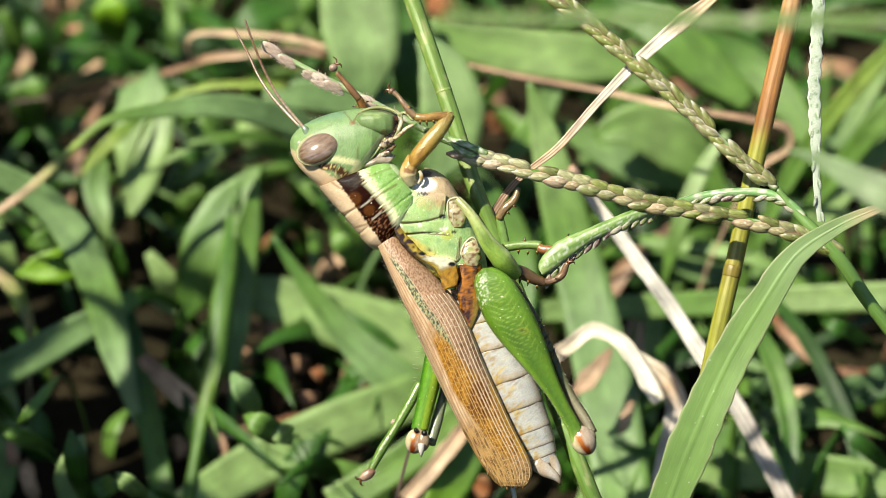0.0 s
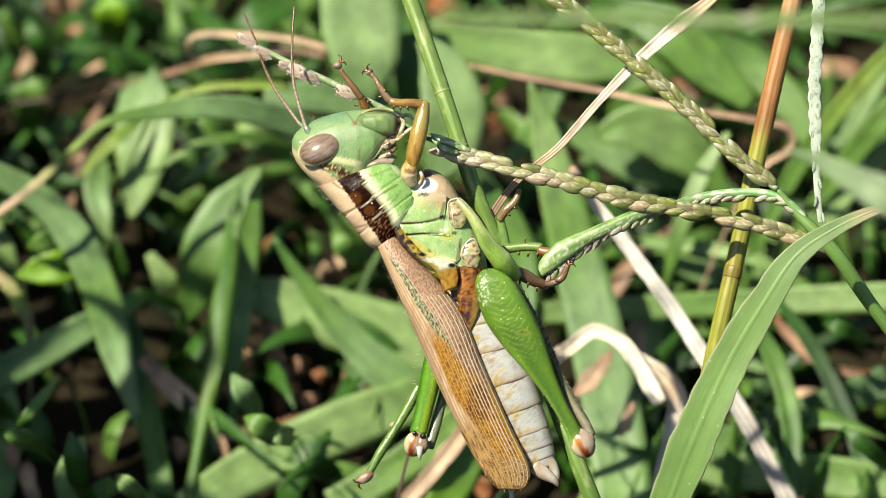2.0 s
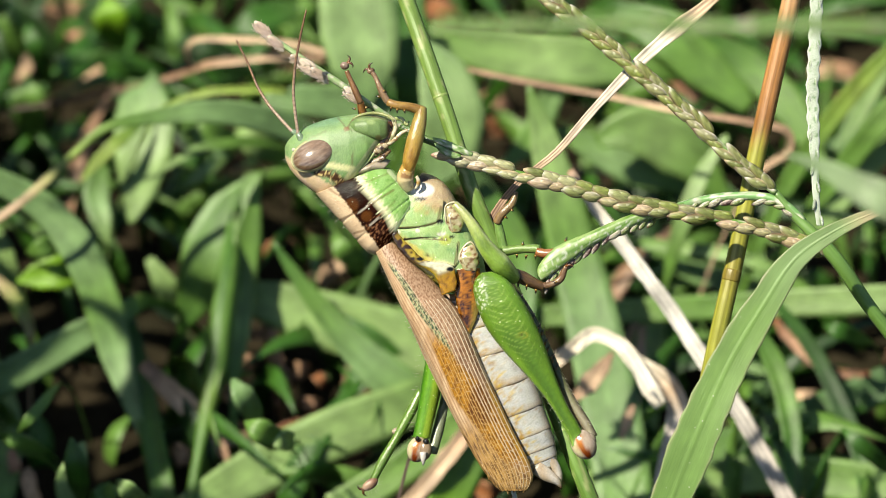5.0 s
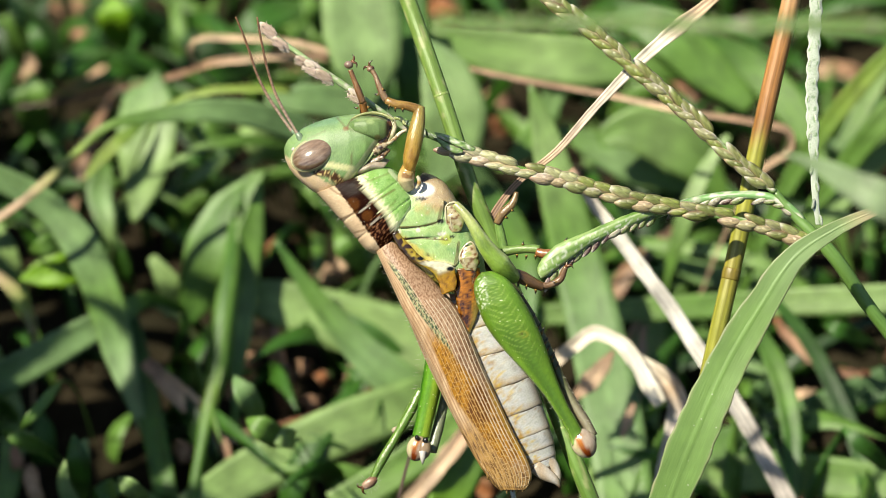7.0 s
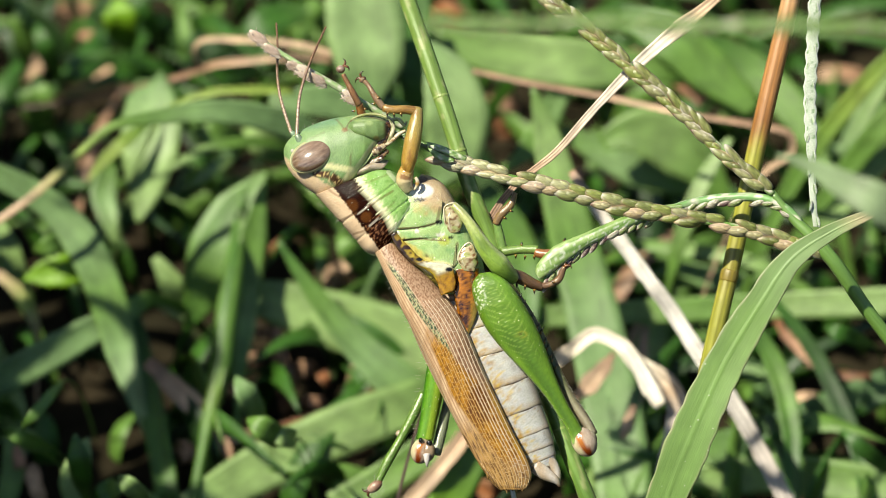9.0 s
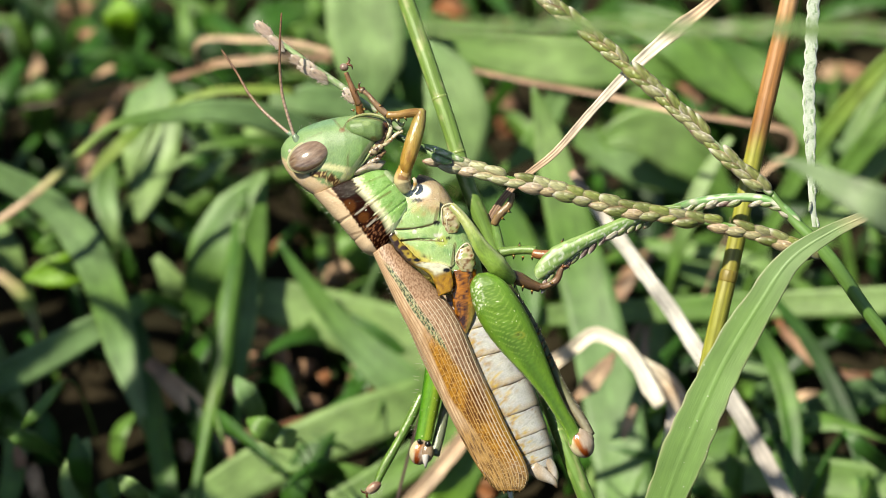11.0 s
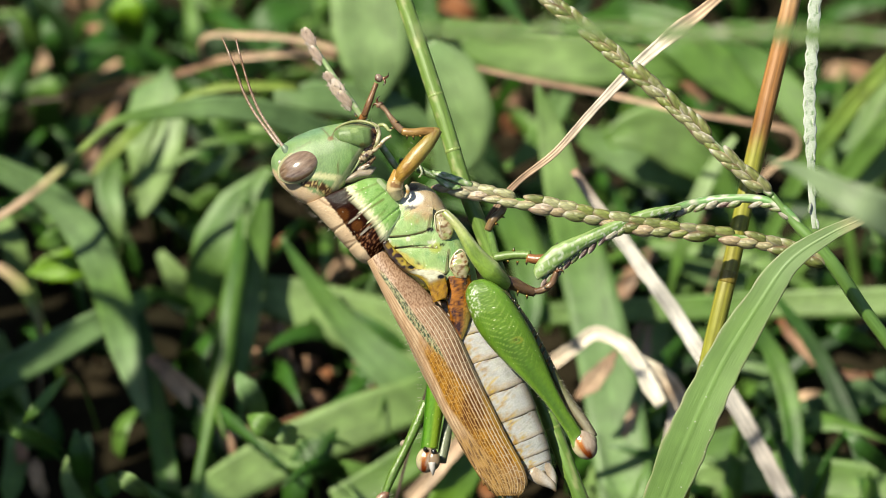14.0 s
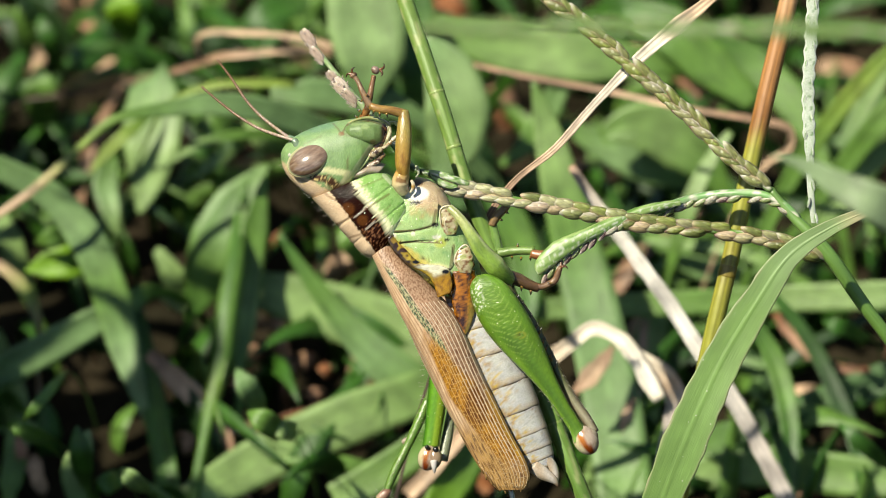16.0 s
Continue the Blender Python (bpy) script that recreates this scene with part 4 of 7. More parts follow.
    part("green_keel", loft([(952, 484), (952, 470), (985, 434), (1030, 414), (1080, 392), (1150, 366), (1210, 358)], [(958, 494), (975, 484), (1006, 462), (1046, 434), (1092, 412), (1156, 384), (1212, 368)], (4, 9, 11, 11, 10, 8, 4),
                            keel, [-0.9, -1.0, -0.9, 0.3, 0.9], 110, 26, 0.9, lambda s, v: 0.08 * noise.noise((s * 22, v * 1.2, 3))), STALK, low, None, "bright green keel with white glints painted on")
    tip = seed_spike("spike_tip", head, [(470, 52, 1.2), (512, 83, 1.2), (560, 118, 1.2), (610, 152, 1.4), (660, 188, 1.8), (720, 230, 2.4)],
                     6, "dry", 1.75, 0.95, at(690, 208, 2), "half-stripped spike tip with dry pinkish husks", spread=0.12, tone=rgb(176, 206, 140), width=8.0,
                     places=((1.1, 0.2), (2.4, 0.8), (4.4, 1.3), (5.2, 0.7), (6.2, 1.1), (8.9, 0.5)))
    return eaten, tip


def foreground():
    blade([(1640, 352, -5), (1572, 368, -5), (1540, 378, -5), (1480, 405, -5), (1406, 456, -5), (1350, 537, -5), (1288, 642, -5), (1236, 755, -5), (1184, 885, -4), (1140, 1010, -2)],
          (4, 12, 24, 38, 54, 66, 73, 80, 70, 62), (TAN, TAN, rgb(160, 192, 122), rgb(154, 188, 118), rgb(144, 184, 96), rgb(144, 184, 96), rgb(144, 184, 96), rgb(144, 184, 96), rgb(148, 184, 110)), "broad ribbed green blade with a withered rolled tip",
          fold=0.03, n=160, mat=NEAR_LEAF, wavy=0.09, across=30)
    straw([(1330, -70, 6), (1260, 0, 5), (1192, 56, 4), (1130, 110, 3), (1048, 196, 3), (985, 268, 3), (915, 325, 3), (872, 382, 3), (850, 430, 4)],
          (14, 18, 28, 21, 15, 13, 11, 12, 10), (TAN, TAN, CREAM, (0.46, 0.39, 0.32), TAN, DUN, rgb(130, 110, 100)), "thin bleached dry straw crossing the stem", fold=0.12)
    c, k = stem_line([(1412, -60, 4), (1396, 20, 4), (1368, 140, 4), (1335, 290, 4), (1302, 450, 4), (1268, 600, 4), (1230, 780, 6), (1200, 950, 10)], 50)

    def amber(s, a):
        s *= len(c) / 50
        red, gold = rgb(200, 142, 84), rgb(178, 178, 72)
        f = ease(0.31, 0.37, s + 0.01 * math.sin(a * 3))
        base = mix(mix(rgb(225, 180, 130), red, ease(0.02, 0.2, s)), gold, f)
        base = mix(base, rgb(140, 88, 36), 0.5 * math.exp(-((s - 0.31) / 0.03) ** 2))
        base = mix(base, rgb(150, 120, 50), 0.4 * math.exp(-((s - 0.56) / 0.05) ** 2))
        return tuple(v * (1 + 0.25 * math.sin(a * 9)) for v in base)

    r = np.concatenate((along((17, 17, 17, 16, 16, 16, 15), 50), np.full(len(c) - 50, 15))) * STEP
    ripe = part("grass_stalk", sweep(c, r, amber, 24), STALK, None, c[-1])
    tagged(ripe, "ripe grass stalk, rust brown above and golden below", "grass stalk", "grass stalks")
    for k in (28,):
        way = c[k + 1] - c[k]
        ring = np.array([c[k] + way * u for u in np.linspace(-0.5, 0.5, 9)])
        part("joint", sweep(ring, (16.2 + 0.7 * np.sin(np.linspace(0, math.pi, 9))) * STEP, lambda s, a: tuple(v * (1 + 0.25 * math.sin(a * 9)) for v in rgb(158, 140, 58)), 24), STALK, ripe, None, "faintly swollen brownish joint")
    c, k = stem_line([(700, -60, 5), (722, 0, 5), (768, 130, 4), (800, 225, 3.3), (832, 325, 2.8), (872, 425, 2.8), (925, 560, 2.7), (985, 730, 2.0), (1040, 870, 1.4), (1100, 1010, 4)], 60)
    c, r = stem_fine(c, np.concatenate((along((15, 15, 14.5, 14.5, 15, 15, 15), 60), np.full(len(c) - 60, 15))) * STEP)
    stem = part("grass_stalk", sweep(c, r, lambda s, a: tuple(v * (1 + 0.12 * math.sin(a * 7 + 1)) for v in mix(mix(rgb(140, 172, 84), rgb(114, 154, 66), s), rgb(196, 202, 140), 0.7 * ease(0.15, 0.45, noise.noise((s * 60, math.cos(a) * 1.4, math.sin(a) * 1.4))))), 24), STALK, None, c[-1])
    for k in (56, 80, 184):
        ring = np.array([c[k] + (c[k + 1] - c[k]) * u for u in np.linspace(-0.64, 0.64, 7)])
        part("joint", sweep(ring, (14.7 + 0.6 * np.sin(np.linspace(0, math.pi, 7))) * STEP, lambda s, a: rgb(166, 190, 106), 24), STALK, stem, None, "pale ring on the stalk")
    tagged(stem, "smooth green grass stalk the insect clings to", "grass stalk", "grass stalks")
    spare = thing("pale_seed_spike", at(1450, 400, 1), "whitish green young seed spike standing upright", "seed spike")
    line = spline([(1449, -60), (1444, 20), (1440, 100), (1437, 160), (1439, 230), (1441, 285), (1443, 345), (1449, 398)], 100)
    run = np.concatenate(([0], np.cumsum(np.linalg.norm(np.diff(line, axis=0), axis=1))))
    broad = np.interp(run, (0, 300, 340, 460), (11.5, 11, 7.5, 5))
    scallop = np.sin(run / 29.0 * 2 * math.pi)
    left = [(x - b * (1 + 0.24 * w) + 1.5 * w, y) for (x, y), b, w in zip(line, broad, scallop)]
    right = [(x + b * (1 - 0.24 * w) + 1.5 * w, y) for (x, y), b, w in zip(line, broad, scallop)]

    def bare(x, y, s, c):
        g = mix(rgb(206, 224, 190), rgb(236, 242, 228), 0.5 + 0.7 * wob(x * 2, y * 0.7, 9, 3))
        g = mix(g, rgb(120, 160, 96), 0.8 * ease(0.2, 0.4, wob(x * 1.6, y * 0.6, 7, 8)))
        return mix(g, rgb(246, 250, 240), 0.8 * ease(0.62, 0.95, abs(c * 2 - 1)) + 0.5 * near_line(c * 100, 0, 42, -1, 42, 1, 10))
    rachis = part("rachis", loft(left, right, (4, 4, 4, 4, 3), bare, [-1.5, -1.2, -0.8, -0.2], 300, 20, 0.8, lambda s, v: 0.06 * noise.noise((s * 70, v * 2, 5))), GLOSS, spare, at(1449, 396, 0), "bare whitish rachis with scalloped margins")
    for i in range(14):
        k = 6 + i * 7
        x, y = line[k][0] + (5 if i % 2 else -5), line[k][1]
        part("husk_scar", ball(x, y, -1.62 + 0.0115 * k, 10, 3.6, 3.2, 80 if i % 2 else 100, lambda u, v: mix(rgb(232, 240, 222), rgb(140, 176, 112), ease(-0.2, 0.8, v)), 8, 10), SEED, rachis)
    hazy = thing("near_seed_spike", at(1700, 60, -68), "green seed spike hanging close before the lens", "seed spike")
    near = [(780, 40, -70), (900, 46, -70), (1050, 38, -70), (1200, 44, -70), (1400, 44, -70), (1568, 48, -69), (1700, 60, -68), (1850, 330, -50), (1900, 800, -14)]
    seed_spike("rachis", hazy, near[:7], 7, "green", 1.0, 0.66, at(1700, 60, -68), "slim green rachis", tone=rgb(140, 180, 100))
    c, k = stem_line(near[6:], 16)
    part("stalk", sweep(c, np.full(len(c), 10 * STEP), lambda s, a: MID, 8), STALK, hazy, c[-1])
    blade([(1385, 273, -46), (1450, 294, -46), (1510, 328, -46), (1580, 362, -46), (1680, 430, -40), (1760, 570, -20)], (3, 34, 62, 78, 86, 80), (rgb(160, 188, 136), rgb(176, 200, 150), rgb(176, 200, 150)), "grey-green blade tip close to the lens", fold=0.06)
    return stem


background_leaves()
background_straws()
litter()
undergrowth()
EATEN_SPIKE, SPIKE_TIP = seed_head()
CLIMBED_STEM = foreground()

# ---- the grasshopper ----

UMBER, AMBER, SOOT = rgb(42, 18, 9), rgb(186, 140, 54), rgb(22, 18, 14)
SUTURE = rgb(112, 76, 48)


def hue(r, g, b):
    """A chitin pigment, lighter than that of the leaves."""
    return tuple(1.13 * v for v in rgb(r, g, b))


HEAD_GREEN, LOBE_GREEN, FAWN, BUTTER = hue(146, 178, 120), hue(150, 194, 106), hue(250, 222, 186), hue(232, 230, 176)


def plain(tone, other=None, size=0.3, seed=0.0):
    """A colour with soft mottling, for limbs."""
    other = other or tuple(v * 0.8 for v in tone)
    return lambda s, a: mix(tone, other, 0.5 + 0.5 * noise.noise((s / size, math.cos(a), seed + math.sin(a))))


def hairs(spots, length, tone=None, thick=0.24):
    """Fine bristles: rows (x, y, w, heading in degrees clockwise from right)."""
    out = []
    for i, (x, y, w, turn) in enumerate(spots):
        ln = length * (0.7 + 0.6 * ((i * 0.618) % 1))
        dx, dy = math.cos(radians(turn)) * ln, math.sin(radians(turn)) * ln
        out.append(tube([(x, y, w), (x + dx * 0.6, y + dy * 0.6, w - 0.02), (x + dx, y + dy, w - 0.06)], (thick, thick * 0.8, 0.15), lambda s, a: tone or WHITE, 4, 4))
    return joined(*out)


def row_of(x0, y0, x1, y1, count, turn, w, jitter=14):
    rnd = random.Random(int(x0 + y1))
    out = []
    for i in range(count):
        u = (i + rnd.uniform(0.1, 0.9)) / count
        out.append((x0 + (x1 - x0) * u, y0 + (y1 - y0) * u, w + rnd.uniform(-0.25, 0.25), turn + rnd.uniform(-jitter, jitter)))
    return out


def head_colour(x, y, s, c):
    """Bluish green face and cheek, fawn crown, a cream line under the eye and grooves round the mouth shield."""
    g = mix(HEAD_GREEN, hue(140, 180, 104), ease(0.25, 0.7, c) * ease(585, 660, x))
    # bluish sky sheen on the upper face, painted in with its paler spots
    sky = (1 - ease(-4, 10, (y - 226) - (x - 540) * -0.18)) * (1 - ease(596, 606, x))
    g = mix(g, hue(122, 164, 128), 0.75 * sky)
    g = mix(g, hue(150, 184, 154), 0.4 * sky * ease(0.05, 0.4, wob(x, y * 1.6, 9, 6)))
    g = mix(g, hue(108, 150, 92), 0.5 * max(0, wob(x, y, 11, 2)))
    d = (x - 503) * 0.54 - (y - 274) * 0.84          # below the line through the eye lies the crown
    fawn = 1 - ease(-4, 2, d + 3 * wob(x, y, 10))
    fawn *= 1 - ease(592, 612, x)
    g = mix(g, mix(FAWN, hue(236, 206, 168), 0.5 + 0.5 * wob(x, y, 16, 4)), fawn)
    g = mix(g, BUTTER, near_line(x, y, 578, 291, 624, 299, 7))
    g = mix(g, BUTTER, 0.85 * near_line(x, y, 606, 328, 622, 306, 9))
    # brown patch speckled with yellow below the eye
    patch = max(near_line(x, y, 560, 305, 588, 308, 9), near_line(x, y, 588, 310, 602, 322, 11))
    dots = ease(0.12, 0.3, wob(x, y, 3.2, 7))
    g = mix(g, mix(hue(84, 52, 26), hue(232, 206, 140), dots), patch * ease(-0.55, -0.2, wob(x, y, 8, 3)))
    g = mix(g, hue(240, 222, 170), 0.9 * ease(0.1, 0.25, wob(x, y, 3.4, 12)) * near_line(x, y, 572, 318, 606, 334, 8))
    for x0, y0, x1, y1, width, k in ((597, 209, 613, 227, 2.0, 0.55), (613, 227, 623, 212, 2.6, 0.6), (613, 227, 650, 238, 2.2, 0.4), (650, 238, 674, 247, 3, 0.6), (623, 212, 660, 205, 3, 0.5),
                                     (660, 205, 692, 213, 4, 0.6), (622, 290, 622, 276, 3, 0.45), (622, 276, 626, 264, 2.4, 0.25), (545, 246, 575, 232, 3, 0.2), (640, 244, 655, 256, 3, 0.15)):
        g = mix(g, SUTURE, k * near_line(x, y, x0, y0, x1, y1, width))
    g = mix(g, hue(150, 100, 56), 0.7 * spot(x, y, 612, 228, 7, 5))
    g = mix(g, hue(206, 216, 166), 0.8 * near_line(x, y, 664, 252, 626, 306, 6))
    g = mix(g, hue(60, 42, 34), 0.8 * spot(x, y, 690, 222, 14, 10))
    return g


def pronotum_colour(x, y, s, c):
    """Fawn back, dark polished stripe, cream border and pitted green side lobe."""
    q = (x - 600) * 0.81 - (y - 340) * 0.585
    r = (x - 600) * 0.585 + (y - 340) * 0.81
    fawn = mix(FAWN, hue(222, 190, 156), 0.5 + 0.5 * wob(x, y, 24, 1))
    green = mix(LOBE_GREEN, hue(166, 208, 132), 0.4 + 0.6 * wob(x, y, 18, 3))
    green = mix(green, hue(120, 172, 84), 0.6 * ease(0.1, 0.45, wob(x, y, 7, 13)))
    dark = mix(UMBER, hue(96, 56, 24), 0.8 * max(spot(x, y, 624, 362, 15), spot(x, y, 650, 382, 12)))
    if r > 72:
        dark = mix(dark, hue(140, 96, 68), 0.8 * ease(0.12, 0.22, wob(x, y, 3.6, 6)))
    # white glints at two cross seams, painted as thin pale strokes
    dark = mix(dark, hue(210, 200, 184), 0.55 * max(near_line(x, y, 636, 376, 654, 363, 2.2), near_line(x, y, 656, 398, 671, 385, 2.6)))
    jag = 6.5 * wob(x, y, 4.5, 9)
    g = mix(fawn, dark, ease(-1, 1.5, q + jag * 0.35))
    g = mix(g, hue(250, 248, 206), ease(38, 40, q + jag))
    g = mix(g, green, ease(46, 60, q + 1.8 * jag))
    for x0, y0, x1, y1, k in ((602, 345, 580, 330, 0.5), (632, 375, 604, 388, 0.55), (604, 388, 590, 383, 0.4), (655, 404, 628, 412, 0.5), (652, 364, 698, 336, 0.5), (672, 383, 700, 356, 0.25), (630, 330, 690, 306, 0.3)):
        g = mix(g, SUTURE, k * near_line(x, y, x0, y0, x1, y1, 2.8))
    g = mix(g, hue(215, 232, 186), 0.8 * near_line(x, y, 690, 302, 735, 354, 5))
    g = mix(g, hue(215, 232, 186), 0.8 * near_line(x, y, 735, 356, 704, 406, 5))
    return g


def thorax_colour(x, y, s, c):
    """Green side plates parted by sutures, a fawn breast and yellow margins below the wing."""
    g = mix(hue(160, 198, 116), hue(198, 220, 158), 0.5 + 0.6 * wob(x, y, 20, 5))
    g = mix(g, hue(120, 174, 108), 0.55 * ease(0.0, 0.5, wob(x, y, 15, 11)))
    g = mix(g, hue(206, 176, 116), 0.75 * spot(x, y, 756, 366, 34, 16) * ease(-0.3, 0.3, wob(x, y, 12, 1)))
    g = mix(g, hue(196, 206, 70), 0.7 * spot(x, y, 788, 424, 14, 12))
    breast = ease(0, 26, (x - 740) * 0.80 - (y - 372) * 0.6 + 5 * wob(x, y, 14)) * (1 - ease(350, 385, y + 6 * wob(x, y, 12)))
    g = mix(g, mix(hue(226, 200, 166), hue(200, 162, 126), 0.5 + 0.5 * wob(x, y, 8)), breast * 0.9)
    g = mix(g, hue(252, 248, 240), min(1.0, 1.4 * spot(x, y, 748, 336, 26, 15)))
    g = mix(g, hue(96, 66, 54), 0.9 * spot(x, y, 748, 316, 16, 8))
    yellow = 1 - ease(-6, 5, (x - 712) * 0.6 - (y - 416) * 0.8 + 6 * wob(x, y, 9))
    g = mix(g, mix(hue(206, 188, 40), hue(244, 232, 150), 0.5 + 0.5 * wob(x, y, 6, 2)), yellow)
    g = mix(g, hue(250, 244, 190), spot(x, y, 778, 474, 34, 16))
    g = mix(g, UMBER, 0.9 * max(0.0, yellow * (wob(x, y, 4.5, 8) - 0.2) * 3))
    for x0, y0, x1, y1, width, k in ((698, 403, 742, 402, 2.6, 0.8), (742, 402, 778, 393, 2.6, 0.8), (712, 424, 745, 421, 2.6, 0.8), (745, 421, 792, 424, 2.8, 0.8), (735, 460, 762, 466, 2.8, 0.8), (762, 466, 806, 476, 2.8, 0.8),
                                     (700, 404, 716, 388, 4, 0.4), (812, 430, 806, 470, 4, 0.6), (782, 366, 776, 392, 4, 0.6)):
        g = mix(g, SUTURE, k * near_line(x, y, x0, y0, x1, y1, width))
    g = mix(g, SOOT, max(spot(x, y, 780, 392, 8, 5), spot(x, y, 800, 474, 8, 5), spot(x, y, 746, 352, 13, 4), spot(x, y, 748, 460, 5), spot(x, y, 800, 419, 7, 3)))
    g = mix(g, hue(236, 232, 216), 0.9 * max(spot(x, y, 702, 410, 10, 6), spot(x, y, 740, 408, 5), spot(x, y, 782, 414, 10, 5)))
    return g


WING_LEFT = [(666, 446), (689, 496), (713, 548), (740, 600), (767, 655), (800, 728), (836, 798), (858, 836), (884, 868)]
WING_RIGHT = [(694, 424), (724, 457), (768, 498), (812, 552), (858, 656), (906, 760), (938, 826), (941, 848), (930, 868)]
WING_THICK = (10, 26, 32, 32, 28, 22, 14, 7)


def wing_colour(x, y, s, c):
    """Fawn leading strip, stippled green band, amber field, brown hind field between pale veins, golden hind edge, dull tip."""
    def level(*pairs):
        return float(np.interp(y, pairs[::2], pairs[1::2]))
    fawn = mix(hue(206, 166, 128), hue(240, 210, 174), 0.5 + 0.6 * wob(x * 1.5, y * 0.4, 12, 1))
    for v in (0.05, 0.11, 0.17, 0.23):
        fawn = mix(fawn, hue(130, 92, 62), 0.55 * near_line(c * 100, 0, v * 100 + 2 * wob(y, 0, 40, v * 9), -1, v * 100, 1, 1.5))
    rose = mix(hue(206, 170, 140), hue(150, 110, 82), ease(-0.25, 0.35, wob(x, y, 2.6, 4)))
    g = mix(fawn, rose, ease(0.28, 0.34, c))
    # speckled green band that slants back over the wing
    mid = level(450, 0.30, 500, 0.37, 550, 0.35, 600, 0.43, 640, 0.45, 700, 0.5)
    band = 1 - ease(0.07, 0.095, abs(c - mid))
    stip = mix(hue(66, 84, 60), hue(196, 196, 150), ease(-0.05, 0.2, wob(x * 0.9, y * 0.7, 3.0, 2)))
    g = mix(g, stip, band * ease(455, 480, y) * (1 - ease(610, 670, y)))
    amber = mix(hue(194, 138, 44), hue(122, 76, 22), ease(-0.3, 0.4, 0.5 * wob(x * 1.3, y * 0.6, 9, 6) + 0.7 * wob(x, y, 3.2, 15)))
    lo, hi = level(560, 0.22, 650, 0.16, 700, 0.14, 745, 0.26, 800, 0.42, 840, 0.6), level(560, 0.30, 600, 0.40, 650, 0.62, 680, 0.82, 760, 0.92, 840, 0.95)
    hind = mix(hue(122, 82, 56), hue(190, 152, 120), 0.5 + 0.6 * wob(x, y, 7, 1))
    g = mix(g, hind, ease(0.50, 0.58, c) * ease(570, 620, y) * (1 - ease(760, 820, y)))
    rust = mix(amber, hue(92, 46, 16), 0.7 * spot(x, y, 848, 715, 26, 46))
    field = ease(lo - 0.03, lo + 0.04, c) * (1 - ease(hi - 0.06, hi + 0.03, c + 0.04 * wob(x, y, 9, 5))) * ease(570, 620, y) * (1 - ease(805, 850, y + 14 * wob(x, y, 18, 3)))
    g = mix(g, rust, field)
    tan = mix(hue(196, 154, 90), hue(112, 76, 36), ease(-0.2, 0.35, wob(x * 1.6 - y * 0.7, y * 0.3, 5, 7)))
    g = mix(g, tan, 0.9 * (1 - ease(lo - 0.05, lo + 0.05, c)) * ease(735, 780, y))
    g = mix(g, tan, 0.9 * ease(800, 850, y))
    g = mix(g, mix(hue(226, 178, 40), hue(176, 116, 22), 0.5 + 0.5 * wob(x, y, 6, 9)), 0.9 * ease(0.86, 0.92, c) * ease(665, 705, y) * (1 - ease(800, 840, y)))
    g = mix(g, hue(196, 174, 140), 0.8 * ease(0.92, 0.97, c) * ease(560, 600, y) * (1 - ease(660, 690, y)))
    return g


def wing_place(s, c, lift=0.0):
    """A place on the near face of the wing."""
    i = s * 79
    k = min(int(i), 78)
    f = i - k
    lo = wing_place.lo[k] * (1 - f) + wing_place.lo[k + 1] * f
    hi = wing_place.hi[k] * (1 - f) + wing_place.hi[k + 1] * f
    th = np.interp(s, np.linspace(0, 1, len(WING_THICK)), WING_THICK)
    ca = 2 * c - 1
    sa = math.sqrt(max(0.0, 1 - ca * ca))
    p = (lo + hi) / 2 + (hi - lo) / 2 * ca
    return p[0], p[1], -1.8 - (th * sa + lift) * 0.04


wing_place.lo, wing_place.hi = spline(WING_LEFT, 80), spline(WING_RIGHT, 80)


